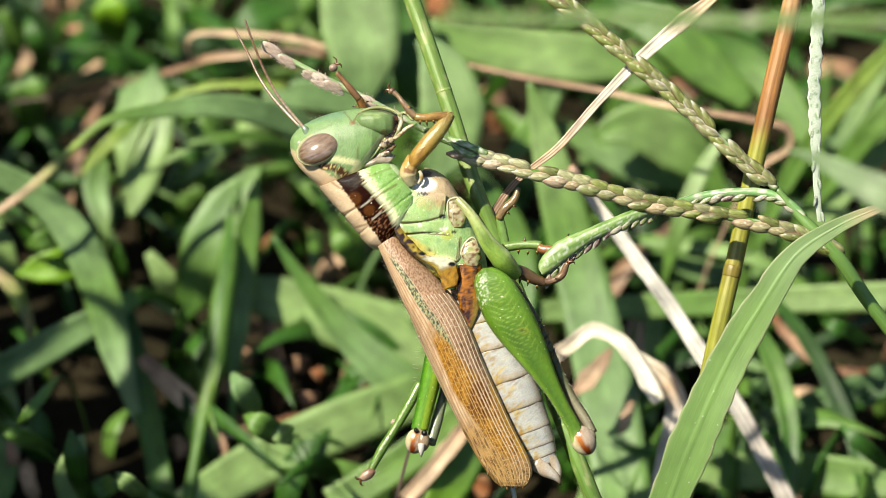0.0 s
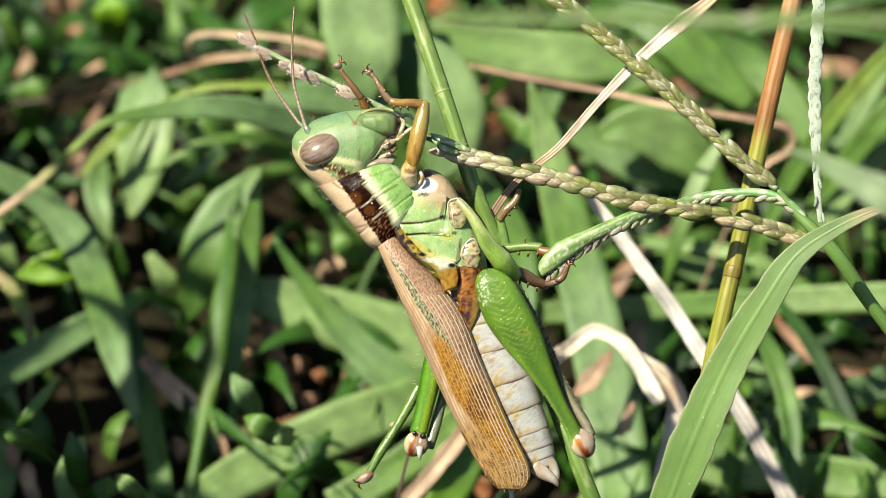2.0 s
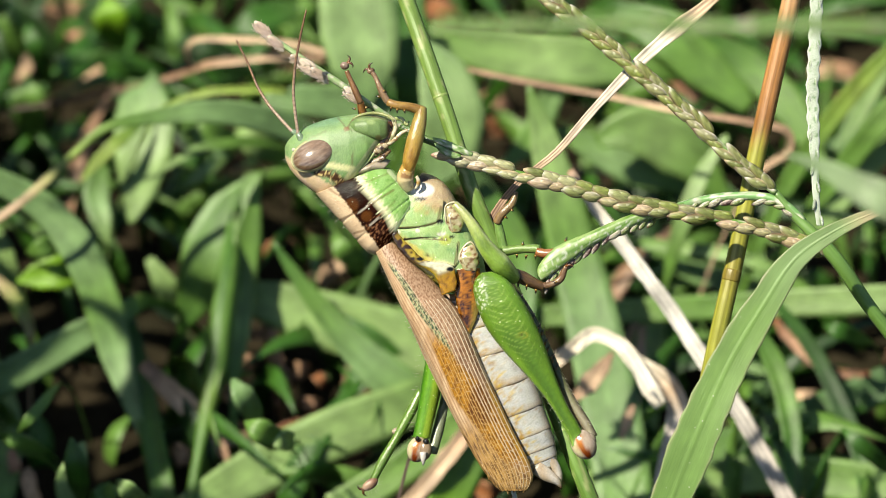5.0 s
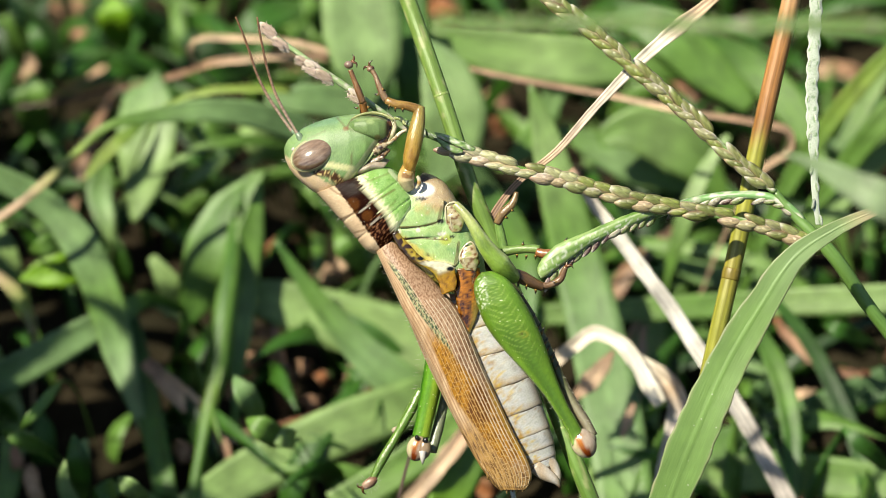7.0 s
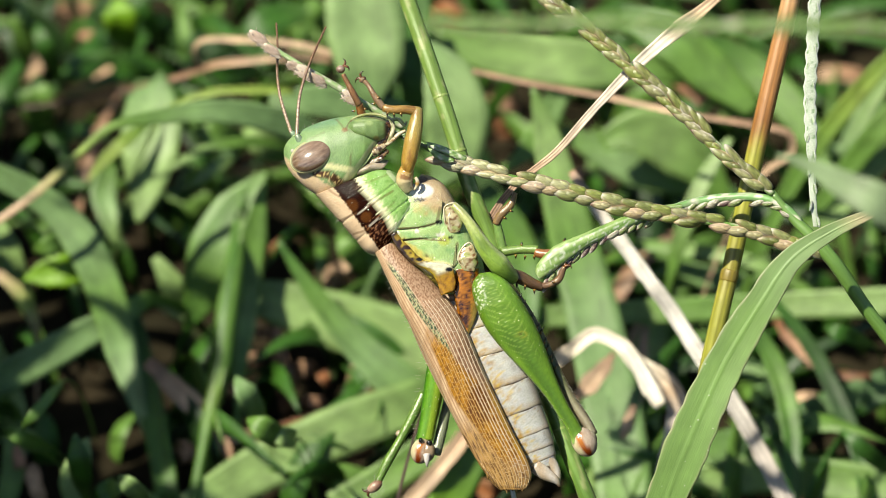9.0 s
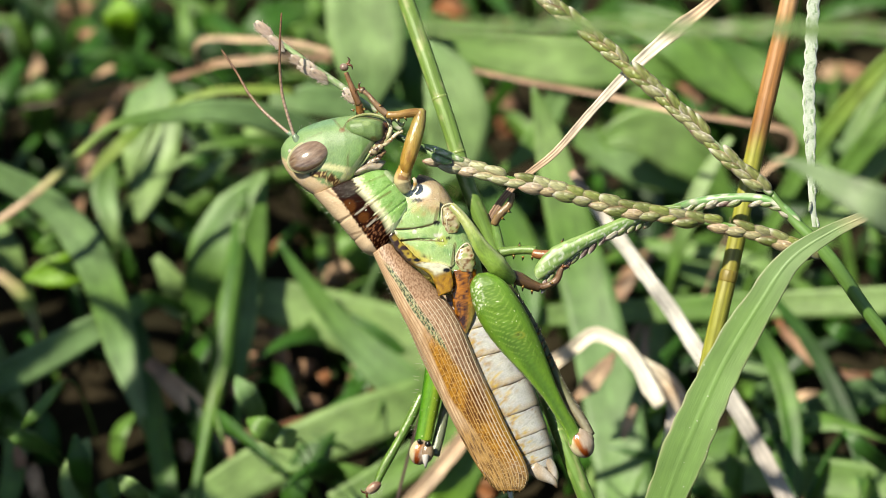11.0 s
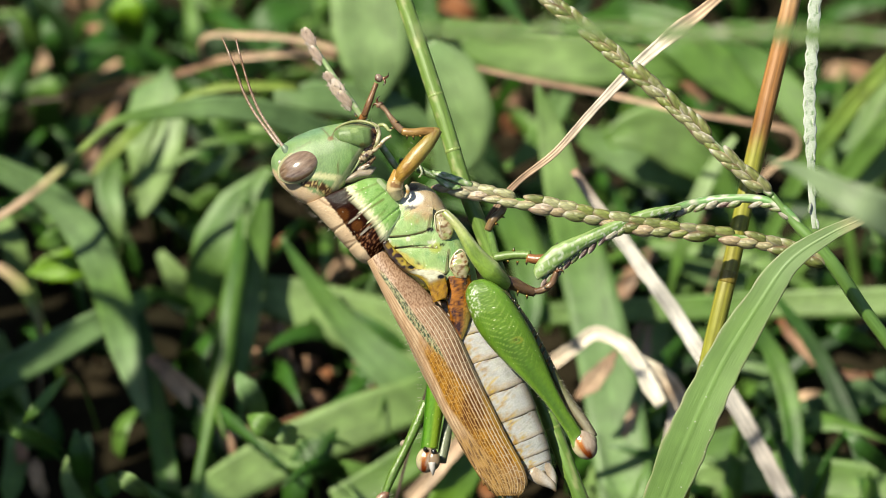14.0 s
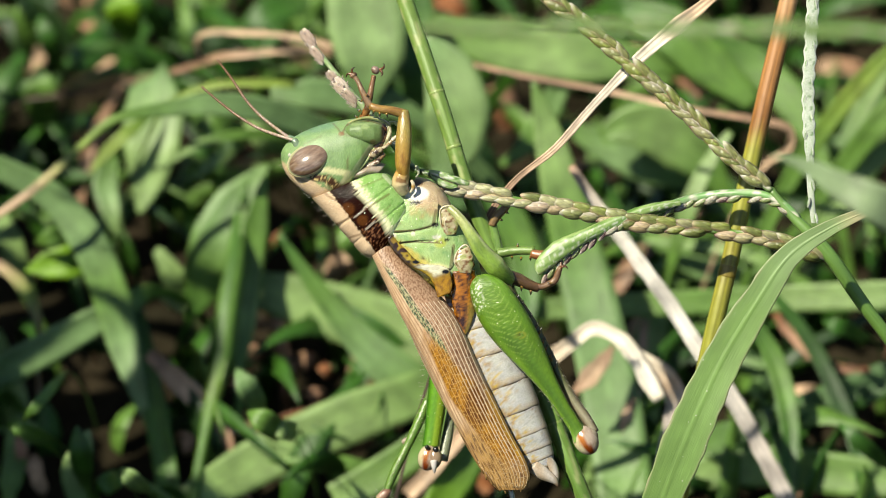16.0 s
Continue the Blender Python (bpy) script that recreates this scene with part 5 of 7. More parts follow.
def wing_veins():
    """Long veins and the net of small ones between them, golden over the amber field, pale over the hind field."""
    rnd = random.Random(11)
    out = []
    longs = [0.03, 0.075, 0.125, 0.18, 0.25, 0.33, 0.40, 0.46, 0.525, 0.58, 0.65, 0.71, 0.79, 0.87, 0.95]
    pale, gold, fawn = rgb(244, 222, 194), rgb(234, 190, 106), rgb(210, 170, 130)

    def tint(s, c):
        over_amber = ease(0.16, 0.22, c) * (1 - ease(0.36 + 0.25 * s, 0.5 + 0.25 * s, c)) * ease(0.34, 0.45, s)
        g = mix(mix(fawn, pale, ease(0.3, 0.5, c)), gold, 0.8 * over_amber)
        return mix(g, rgb(214, 182, 130), 0.8 * ease(0.84, 0.93, s))

    def way(i, s):
        return longs[i] + 0.010 * math.sin(s * 5 + i) + 0.012 * noise.noise((s * 7, i * 3.1, 2))
    for i, c in enumerate(longs):
        first = 0.02 if c < 0.3 else 0.12 if c < 0.5 else 0.26 + (c - 0.5) * 0.1
        pts = [wing_place(s, way(i, s), 0.05) for s in np.linspace(first, 0.985, 30)]
        thick = 1.15 if i in (9, 10, 12) else 0.85 if i > 8 else 0.55
        out.append(tube(pts, (thick * 0.7, thick, thick, thick * 0.8), lambda s, a, c=c, f=first: tint(f + s * (0.985 - f), c), 56, 5))
    for i in range(len(longs) - 1):
        a, b = longs[i], longs[i + 1]
        if a < 0.17:
            continue
        s = 0.5 if a < 0.23 else 0.36 if a < 0.32 else 0.26 if a < 0.45 else 0.33
        while s < 0.972:
            j, k = rnd.uniform(-0.004, 0.004), rnd.uniform(-0.005, 0.005)
            r = rnd.uniform(0.32, 0.45) if a < 0.45 else rnd.uniform(0.45, 0.75)
            tone = mix(tint(s, (a + b) / 2), fawn, 0.5 * rnd.random())
            out.append(tube([wing_place(s - k, way(i, s - k), 0.05), wing_place(min(0.985, s + j), (way(i, s) + way(i + 1, s)) / 2, 0.1), wing_place(s + k, way(i + 1, s + k), 0.05)], (r, r * 0.8, r), lambda u, v, t=tone: t, 5, 4))
            s += rnd.uniform(0.012, 0.03) if a < 0.5 else rnd.uniform(0.018, 0.05)
    return joined(*out)


ABDOMEN_LEFT = [(770, 520), (806, 590), (840, 660), (876, 735), (908, 795), (938, 838)]
ABDOMEN_RIGHT = [(868, 520), (905, 590), (938, 655), (962, 725), (980, 785), (984, 828)]
ABDOMEN_THICK = (36, 40, 40, 36, 28, 14)
RINGS = (0.02, 0.17, 0.32, 0.49, 0.635, 0.765, 0.86, 0.925, 1.0)


def belly_colour(first, last):
    def colour(x, y, s, c):
        g = mix(rgb(230, 230, 226), rgb(204, 206, 204), 0.5 + 0.6 * wob(x, y, 18, 3))
        g = mix(g, rgb(206, 188, 164), 0.6 * ease(0.7, 0.9, s))
        g = mix(g, rgb(206, 160, 44), max(0.0, (1 - ease(0.34, 0.58, c)) * ease(0.0, 0.35, wob(x, y, 7, 5))) * 0.8)
        g = mix(g, rgb(172, 122, 52), 0.7 * ease(0.3, 0.5, wob(x, y, 6, 8)) * (1 - ease(0.1, 0.5, s)))
        g = mix(g, rgb(120, 110, 100), 0.3 * ease(0.28, 0.4, wob(x, y, 3, 2)))
        g = mix(g, rgb(168, 140, 108), 0.6 * ease(0.82, 0.98, c))
        g = mix(g, rgb(190, 150, 70), 0.75 * ease(0.62, 0.9, s) * ease(-0.1, 0.3, wob(x, y, 6, 11)) * (1 - ease(0.5, 0.8, c)))
        g = mix(g, rgb(232, 196, 60), 0.8 * ease(0.3, 0.4, wob(x, y, 4, 14)) * (1 - ease(0.4, 0.7, c)))
        g = mix(g, rgb(92, 62, 36), 0.9 * ease(0.93, 0.965, s))
        return g
    return colour


def ring_of_belly(i):
    """One overlapping plate of the abdomen."""
    a, b = RINGS[i], min(1.0, RINGS[i + 1] + 0.012)
    lo, hi = spline(ABDOMEN_LEFT, 101), spline(ABDOMEN_RIGHT, 101)
    th = along(ABDOMEN_THICK, 101)
    slant = 0.035 * (1 - a * 0.5)
    pick = lambda arr, s: arr[int(round(min(1, max(0, s)) * 100))]
    ss = np.linspace(a, b, 7)
    left = [tuple(pick(lo, s + slant)) for s in ss]
    right = [tuple(pick(hi, s - slant)) for s in ss]
    thick = [pick(th, s) for s in ss]
    return loft(left, right, thick, belly_colour(a, b), -0.2, 18, 48, 0.8, lambda s, v: 0.008 + 0.035 * s - (0.05 if s > 0.97 else 0) + 0.012 * math.sin(v * 6) * s)


def fish_bone(x, y, s, c):
    """The outer face of the thigh: green with a faint pale herringbone and a ring mark."""
    g = mix(rgb(120, 160, 40), rgb(92, 134, 26), 0.5 + 0.5 * wob(x, y, 34, 2))
    g = mix(g, rgb(134, 184, 66), 0.7 * ease(0.5, 0.9, c) * (1 - ease(0.1, 0.45, s)))
    g = mix(g, rgb(140, 186, 72), 0.7 * (1 - ease(0.10, 0.22, c)) * ease(0.25, 0.5, s))
    g = mix(g, rgb(76, 118, 22), 0.6 * near_line(c * 100, 0, 40, -1, 40, 1, 22) * ease(0.3, 0.5, s) * (1 - ease(0.85, 0.95, s)))
    v = s * 27 + abs(c - 0.48) * 5 + 0.25 * wob(x, y, 20, 6)
    line = max(0.0, 1 - abs((v % 1) - 0.5) * 7) * (1 - ease(0.26, 0.36, abs(c - 0.48))) * ease(0.06, 0.14, s) * (1 - ease(0.42, 0.58, s))
    g = mix(g, rgb(176, 206, 100), 0.7 * line)
    g = mix(g, rgb(146, 196, 78), 0.4 * near_line(c * 100, 0, 48, -1, 48, 1, 2.5) * ease(0.05, 0.12, s))
    g = mix(g, rgb(176, 176, 60), 0.7 * max(spot(x, y, 926, 592, 12, 8) * (1 - spot(x, y, 926, 592, 8, 5)), 0))
    g = mix(g, rgb(90, 84, 20), 0.7 * spot(x, y, 925, 591, 4, 3))
    # speckled white sheen painted on the upper left end
    g = mix(g, rgb(226, 234, 206), 0.8 * spot(x, y, 852, 520, 14, 40) * ease(0.05, 0.3, wob(x, y, 4, 3)))
    g = mix(g, rgb(176, 206, 120), ease(0.93, 1.0, s) * 0.5)
    return g


def knee_piece(x, y, w, turn, size=1.0):
    """The end of a thigh: a pale lobe with a rust crescent and a dark pit."""
    def colour(u, v):
        g = mix(rgb(226, 206, 186), rgb(176, 150, 124), 0.5 + 0.5 * noise.noise((u * 3, v * 3, turn)))
        g = mix(g, rgb(232, 220, 176), ease(0.35, 0.6, v))
        core = max(near_line(u, v, -0.6, 0.12, 0.0, 0.30, 0.34), near_line(u, v, 0.0, 0.28, 0.72, 0.06, 0.36))
        g = mix(g, mix(rgb(206, 126, 36), rgb(140, 58, 16), 0.5 + 0.5 * math.sin(u * 3 - 0.6)), core)
        return mix(g, SOOT, spot(u, v, -0.72, 0.1, 0.2, 0.3))
    return ball(x, y, w, 26 * size, 21 * size, 17 * size, turn, colour, 22, 26)


def seg(points, radii, tone, other=None, n=18, m=10):
    return tube(points, radii, plain(tone, other, 0.25, points[0][0]), n, m)


def spines(rows, tone=None):
    """Black-tipped thorns: (x, y, w, heading, length)."""
    out = []
    for x, y, w, turn, ln in rows:
        dx, dy = math.cos(radians(turn)) * ln, math.sin(radians(turn)) * ln
        out.append(tube([(x, y, w), (x + dx * 0.6, y + dy * 0.6, w), (x + dx, y + dy, w)], (2.4, 1.8, 0.3), lambda s, a: mix(tone or AMBER, SOOT, ease(0.1, 0.4, s)), 5, 6))
    return joined(*out)


def claw(x, y, w, turn):
    """A pair of tiny hooked claws."""
    out = []
    for sgn in (-1, 1):
        a = radians(turn + sgn * 38)
        b = radians(turn + sgn * 105)
        p = (x + math.cos(a) * 9, y + math.sin(a) * 9)
        out.append(tube([(x, y, w), (p[0], p[1], w - 0.1 * sgn), (p[0] + math.cos(b) * 7, p[1] + math.sin(b) * 7, w - 0.2 * sgn)], (2.4, 2.0, 0.5), lambda s, a: mix(BROWN, SOOT, s), 7, 6))
    return joined(*out)


def antenna(parent, points, pivot):
    """Ringed flagellum on a pale socket."""
    flag = tube(points, (3.2, 3.0, 2.8, 2.5, 2.2, 1.7), lambda s, a: mix(mix(rgb(206, 180, 160), rgb(140, 100, 70), ease(0.1, 0.8, s)), rgb(96, 62, 44), 0.7 * (math.sin(s * 150) > 0.6) * (0.5 + 0.5 * s)), 110, 7)
    return part("antenna", flag, HORN, parent, pivot, "slender ringed brown antenna")


def grasshopper():
    root = thing("grasshopper", at(784, 441, 0), "green and fawn grasshopper clinging to a stalk and feeding", "grasshopper")
    hip = {}
    # head and what it carries
    neck = at(640, 300, -0.2)
    top = [(503, 262), (512, 245), (540, 225), (580, 210), (620, 203), (655, 201), (684, 208), (697, 221)]
    low = [(503, 268), (509, 292), (531, 320), (572, 346), (614, 334), (645, 298), (669, 262), (695, 230)]
    head = part("head", loft(top, low, (4, 26, 46, 56, 58, 54, 40, 14), head_colour, -0.15, 140, 120, 0.76), SHELL, root, neck, "bluish green head with a fawn crown")

    def eye_colour(u, v):
        g = mix(rgb(172, 142, 116), rgb(120, 92, 70), 0.5 + 0.6 * noise.noise((u * 1.5, v * 5, 2)))
        g = mix(g, rgb(206, 184, 164), 0.7 * max(0.0, noise.noise((u * 2, v * 8, 5))))
        g = mix(g, rgb(104, 76, 60), 0.6 * ease(0.1, 0.6, v - u * 0.5 - 0.2))
        rim = math.hypot(u, v)
        return mix(g, rgb(196, 196, 156), ease(0.90, 0.95, rim))
    part("eye", ball(552, 274, -2.0, 39, 26, 18, -27, eye_colour, 44, 56, (-0.16, -0.22)), EYE, head, None, "glossy brown oval compound eye")
    part("eye", ball(556, 262, 1.75, 34, 22, 20, -27, eye_colour, 20, 24), EYE, head, None, "glossy brown oval compound eye")
    rim = [(552 + ex, 274 + ey, -2.03 - (0.16 * ex + 0.22 * ey) * 0.04) for ex, ey in ((38.5 * math.cos(a) * 0.891 + 25.5 * math.sin(a) * 0.454, -38.5 * math.cos(a) * 0.454 + 25.5 * math.sin(a) * 0.891) for a in np.linspace(0, 2 * math.pi, 25))]
    part("eye_rim", tube(rim, (2.4, 2.4), lambda s, a: rgb(196, 190, 140), 60, 8), SHELL, head, None, "thin pale rim round the eye")
    part("ocellus", ball(521, 264, -1.2, 6, 4.5, 5, -20, lambda u, v: rgb(225, 222, 206), 8, 10), GLOSS, head)
    part("antenna_socket", joined(tube([(541, 255, -1.0), (536, 250, -1.2), (531, 243, -1.3), (526, 236, -1.3)], (8, 9, 7, 4.5), plain(rgb(166, 192, 160), rgb(120, 140, 110)), 12, 10),
                                  tube([(530, 240, 0.4), (523, 236, 0.35), (516, 231, 0.3)], (7, 6.5, 4), plain(rgb(150, 180, 146)), 10, 10)), GLOSS, head, None, "pale antenna sockets")
    feelers = (antenna(head, [(517, 233, 0.3), (497, 205, 0.3), (475, 172, 0.2), (455, 132, 0.1), (438, 82, 0.0), (417, 30, 0.0)], at(517, 233, 0.3)),
               antenna(head, [(527, 238, -1.3), (509, 208, -1.4), (490, 172, -1.5), (475, 128, -1.6), (464, 80, -1.7), (455, 30, -1.7)], at(527, 238, -1.3)))
    def shield(x, y, s, c):
        g = mix(rgb(144, 172, 110), rgb(118, 150, 88), 0.5 + 0.5 * wob(x, y, 12, 4))
        g = mix(g, rgb(196, 218, 150), 0.6 * spot(x, y, 655, 216, 9, 5) + 0.5 * near_line(x, y, 632, 212, 672, 210, 3))
        g = mix(g, rgb(120, 82, 40), 0.6 * spot(x, y, 668, 243, 7, 5))
        g = mix(g, rgb(150, 96, 50), 0.8 * (1 - ease(0.0, 0.07, s)))
        return mix(g, rgb(58, 36, 26), ease(0.86, 0.97, s))
    part("mouth_shield", loft([(612, 225), (622, 214), (644, 207), (668, 209), (688, 219)], [(613, 230), (630, 239), (652, 245), (673, 248), (688, 238)], (3, 18, 22, 18, 5), shield, -1.66, 70, 60, 0.85,
                              lambda s, v: 0.012 * noise.noise((s * 12, v * 4, 2))), SHELL, head, None, "rounded green mouth shield with a dark edge")
    part("mouth_rim", seg([(622, 211, -1.5), (640, 203, -1.4), (664, 200, -1.3), (684, 205, -1.5), (696, 214, -1.7)], (1.5, 2.6, 2.8, 2.6, 2), rgb(206, 206, 150), rgb(150, 160, 96)), SHELL, head, None, "pale rim above the mouth")
    def lump(points, radii, tone, other, k=0.0, n=30):
        """A knobbly mottled mouthpart."""
        p = spline(points, n)
        r = along(radii, n) * (1 + 0.35 * np.array([noise.noise((i * 0.42, k, 1)) for i in range(n)])) * STEP
        return sweep(at(p[:, 0], p[:, 1], p[:, 2]), r, lambda s, a: mix(tone, other, ease(-0.2, 0.3, noise.noise((s * 7 + k, math.cos(a) * 1.5, math.sin(a) * 1.5)))), 10)

    cream, tan, dark = hue(236, 226, 192), hue(178, 142, 100), hue(72, 48, 34)
    part("mandible", joined(lump([(664, 262, -1.2), (680, 246, -1.5), (690, 228, -1.6)], (7, 8, 4), hue(150, 110, 78), dark, 1),
                            lump([(684, 205, -1.3), (694, 211, -1.5), (698, 224, -1.6), (694, 240, -1.6), (686, 252, -1.5)], (2.5, 4, 4.5, 4, 3), cream, hue(150, 150, 100), 2),
                            lump([(656, 274, -1.3), (670, 264, -1.7), (684, 256, -1.8)], (5, 8, 5), hue(206, 186, 152), dark, 3),
                            lump([(662, 286, -1.2), (676, 276, -1.5), (688, 264, -1.5)], (4, 6, 4), tan, dark, 4)), GLOSS, head, None, "brown jaws and cream lips")
    part("mouth_cavity", ball(684, 230, -0.9, 12, 20, 12, 25, lambda u, v: mix(UMBER, hue(120, 84, 60), 0.5 + 0.5 * noise.noise((u * 3, v * 3, 2))), 12, 14), GLOSS, head, None, "dark mouth opening")
    part("palp", lump([(684, 256, -1.6), (698, 246, -2.0), (708, 236, -2.1), (720, 230, -2.1)], (3.4, 3.6, 3.4, 3.0), cream, tan, 5), GLOSS, head)
    part("palp", lump([(694, 212, -1.3), (708, 210, -1.6), (718, 220, -1.7), (722, 214, -1.6)], (3, 3.6, 3, 2), hue(206, 214, 150), hue(150, 164, 90), 6), GLOSS, head)
    part("palp", lump([(652, 290, -1.2), (664, 284, -1.5), (678, 278, -1.6)], (5, 5, 4), hue(226, 212, 190), hue(120, 84, 62), 7), GLOSS, head)
    part("cheek_edge", seg([(690, 222, -1.0), (672, 252, -1.6), (652, 282, -1.7), (630, 304, -1.7), (612, 326, -1.6)], (1.5, 2.2, 2.4, 2.2, 1.5), rgb(206, 216, 160), rgb(170, 196, 120)), SHELL, head)
    part("neck_skin", loft([(612, 316), (640, 312), (672, 306)], [(640, 296), (664, 280), (690, 284)], (40, 46, 40), lambda x, y, s, c: mix(rgb(226, 218, 200), rgb(150, 120, 96), 0.5 + 0.5 * wob(x, y, 10)), -0.1, 16, 24), PLATE, head, None, "creased whitish neck skin")
    part("bristles", hairs(row_of(535, 226, 690, 204, 30, -95, -0.4) + row_of(504, 280, 556, 340, 24, 165, -0.5, 40), 7), HAIR, head)
    # shield behind the head
    back = [(560, 342), (588, 373), (622, 412), (652, 446), (679, 452)]
    lobe = [(652, 304), (690, 297), (721, 325), (738, 356), (702, 411)]
    part("pronotum", loft(back, lobe, (54, 62, 66, 62, 46), pronotum_colour, -0.15, 150, 130, 0.66,
                          lambda s, v: -0.018 * (math.exp(-((s - 0.40) / 0.012) ** 2) + math.exp(-((s - 0.62) / 0.012) ** 2)) + 0.006 * noise.noise((s * 60, v * 25, 0))), SHIELD, root, None,
         "saddle shield, fawn above, with dark polished side stripe and green lobe")
    part("bristles", hairs(row_of(562, 346, 672, 456, 26, 150, -0.3, 40), 8), HAIR, root)
    # thorax
    part("thorax", loft([(676, 404), (694, 436), (730, 480), (776, 506), (808, 522)], [(748, 306), (785, 322), (822, 382), (850, 440), (862, 500)], (48, 56, 58, 54, 44), thorax_colour, -0.1, 130, 120, 0.62,
                         lambda s, v: 0.006 * noise.noise((s * 30, v * 14, 3))), PITTED, root, None, "green side plates with dark seams and a fawn breast")
    for top, bottom in (([(704, 397), (733, 366), (764, 351), (786, 353)], [(703, 404), (742, 402), (768, 397), (783, 390)]), ([(704, 405), (742, 403.5), (778, 396)], [(710, 424), (746, 421), (792, 422)]),
                        ([(712, 426), (748, 422), (790, 423.5), (810, 432)], [(736, 458), (770, 470), (798, 475), (811, 466)])):
        part("side_plate", loft(top, bottom, (2, 5, 5, 2), thorax_colour, -2.3, 60, 44, 0.6, lambda s, v: 0.01 * noise.noise((s * 16, v * 8, 4))), PITTED, root)
    part("flank_skin", loft([(802, 476), (804, 520), (812, 560), (819, 592)], [(850, 474), (850, 516), (846, 556), (828, 596)], (14, 15, 12, 6),
                            lambda x, y, s, c: mix(mix(rgb(216, 136, 34), rgb(70, 32, 10), ease(-0.5, 0.4, wob(x * 1.2, y * 0.7, 13) + 0.5 * wob(x, y, 4, 3))), rgb(196, 176, 96), ease(0.55, 0.9, c) * ease(0.3, 0.6, s) * 0.8), -1.75, 60, 48, 0.7, lambda s, v: 0.1 * noise.noise((s * 6, v * 1.5, 2))), GLOSS, root, None, "shiny rust-coloured flank skin")

    def hinge(x, y, s, c):
        g = mix(rgb(214, 190, 60), rgb(140, 98, 30), 0.5 + 0.6 * wob(x, y, 9, 4))
        g = mix(g, rgb(250, 246, 214), ease(0.46, 0.54, s) * (1 - ease(0.74, 0.82, s)) * ease(0.12, 0.3, c + 0.1 * wob(x, y, 8, 2)))
        g = mix(g, rgb(206, 150, 24), 0.9 * ease(0.76, 0.86, s))
        g = mix(g, rgb(110, 66, 20), 0.6 * ease(0.76, 0.86, s) * ease(-0.1, 0.3, wob(x, y, 8, 21)))
        g = mix(g, rgb(60, 34, 18), ease(-0.2, 0.2, wob(x, y, 8, 9)) * (1 - 0.8 * ease(0.4, 0.6, s)))
        g = mix(g, rgb(52, 30, 18), 0.9 * (1 - ease(0.25, 0.45, c)) * (1 - ease(0.4, 0.6, s)))
        return mix(g, SOOT, max(spot(x, y, 797, 476, 8, 5), spot(x, y, 744, 458, 8, 4)))
    part("wing_hinge", loft([(694, 414), (706, 440), (734, 466), (764, 482), (782, 522)], [(703, 409), (727, 436), (752, 459), (800, 470), (806, 514)], (2, 4, 6, 7, 4), hinge, -2.6, 90, 40, 0.75, lambda s, v: 0.12 * noise.noise((s * 11, v, 6))), GLOSS, root, None, "mottled yellow and black wing hinge")

    def socket(x, y, s, c):
        g = mix(rgb(190, 176, 118), rgb(226, 212, 180), 0.5 + 0.7 * wob(x, y, 9, 2))
        g = mix(g, rgb(166, 186, 96), 0.7 * ease(0.0, 0.3, wob(x, y, 12, 6)))
        return mix(g, rgb(132, 82, 40), 0.9 * ease(0.05, 0.3, wob(x, y, 6.5, 4)))
    ridge = lambda s, a: mix(rgb(236, 230, 196), rgb(176, 160, 104), ease(-0.3, 0.4, noise.noise((s * 5, math.cos(a), math.sin(a)))))
    part("coxa", joined(tube([(727, 286, -2.6), (722, 302, -2.5), (719, 316, -2.4), (727, 334, -2.1)], (10, 14, 16, 10), lambda s, a: mix(mix(rgb(226, 180, 92), rgb(240, 224, 176), ease(0.2, 0.8, s)), rgb(150, 96, 40), 0.8 * ease(0.05, 0.4, noise.noise((s * 5, math.cos(a) * 2.2, math.sin(a) * 2.2)))), 40, 22),
                        tube([(738, 312, -2.6), (742, 322, -2.6), (736, 334, -2.5)], (3, 4, 2), lambda s, a: mix(rgb(206, 160, 80), rgb(246, 236, 206), 0.5 + 0.5 * math.sin(s * 9)), 14, 8)), GLOSS, root, None, "amber creased leg socket")
    for left, right, thick, w in (([(788, 366), (790, 384), (794, 412)], [(812, 362), (822, 384), (816, 410)], (5, 9, 4), -2.2),
                                  ([(818, 440), (814, 458), (822, 478)], [(838, 432), (848, 456), (842, 480)], (6, 10, 5), -2.2)):
        part("coxa", joined(loft(left, right, thick, socket, w, 34, 30, 0.8, lambda s, v: 0.16 * noise.noise((s * 5, v, left[0][0]))),
                            tube([(left[2][0], left[2][1] - 6, w - 0.05), (left[1][0] - 1, left[1][1], w - 0.12), (left[0][0] + 3, left[0][1] - 2, w - 0.14), (right[0][0] - 4, right[0][1] - 3, w - 0.14), (right[1][0] - 4, right[1][1] - 2, w - 0.12)], (1.2, 1.8, 2.2, 2.0, 1.2), ridge, 40, 8),
                            tube([(left[1][0] + 10, left[1][1] - 10, w - 0.25), (left[1][0] + 7, left[1][1] + 4, w - 0.28), (left[2][0] + 8, left[2][1] - 4, w - 0.15)], (0.8, 1.8, 0.8), lambda s, a: rgb(226, 214, 176), 16, 6)), GLOSS, root, None, "pale creased leg socket")
    # wings
    near_wing = part("wing", loft(WING_LEFT, WING_RIGHT, WING_THICK, wing_colour, -1.8, 190, 150, 1.0,
                                  lambda s, v: 0.004 * noise.noise((s * 90, v * 30, 0)) + (0.05 * noise.noise((v * 9, 0, 1)) if s > 0.985 else 0)), MEMBRANE, root, None, "folded fawn wing with an amber patch")
    part("vein_net", wing_veins(), VEIN, near_wing, None, "raised pale net of veins")
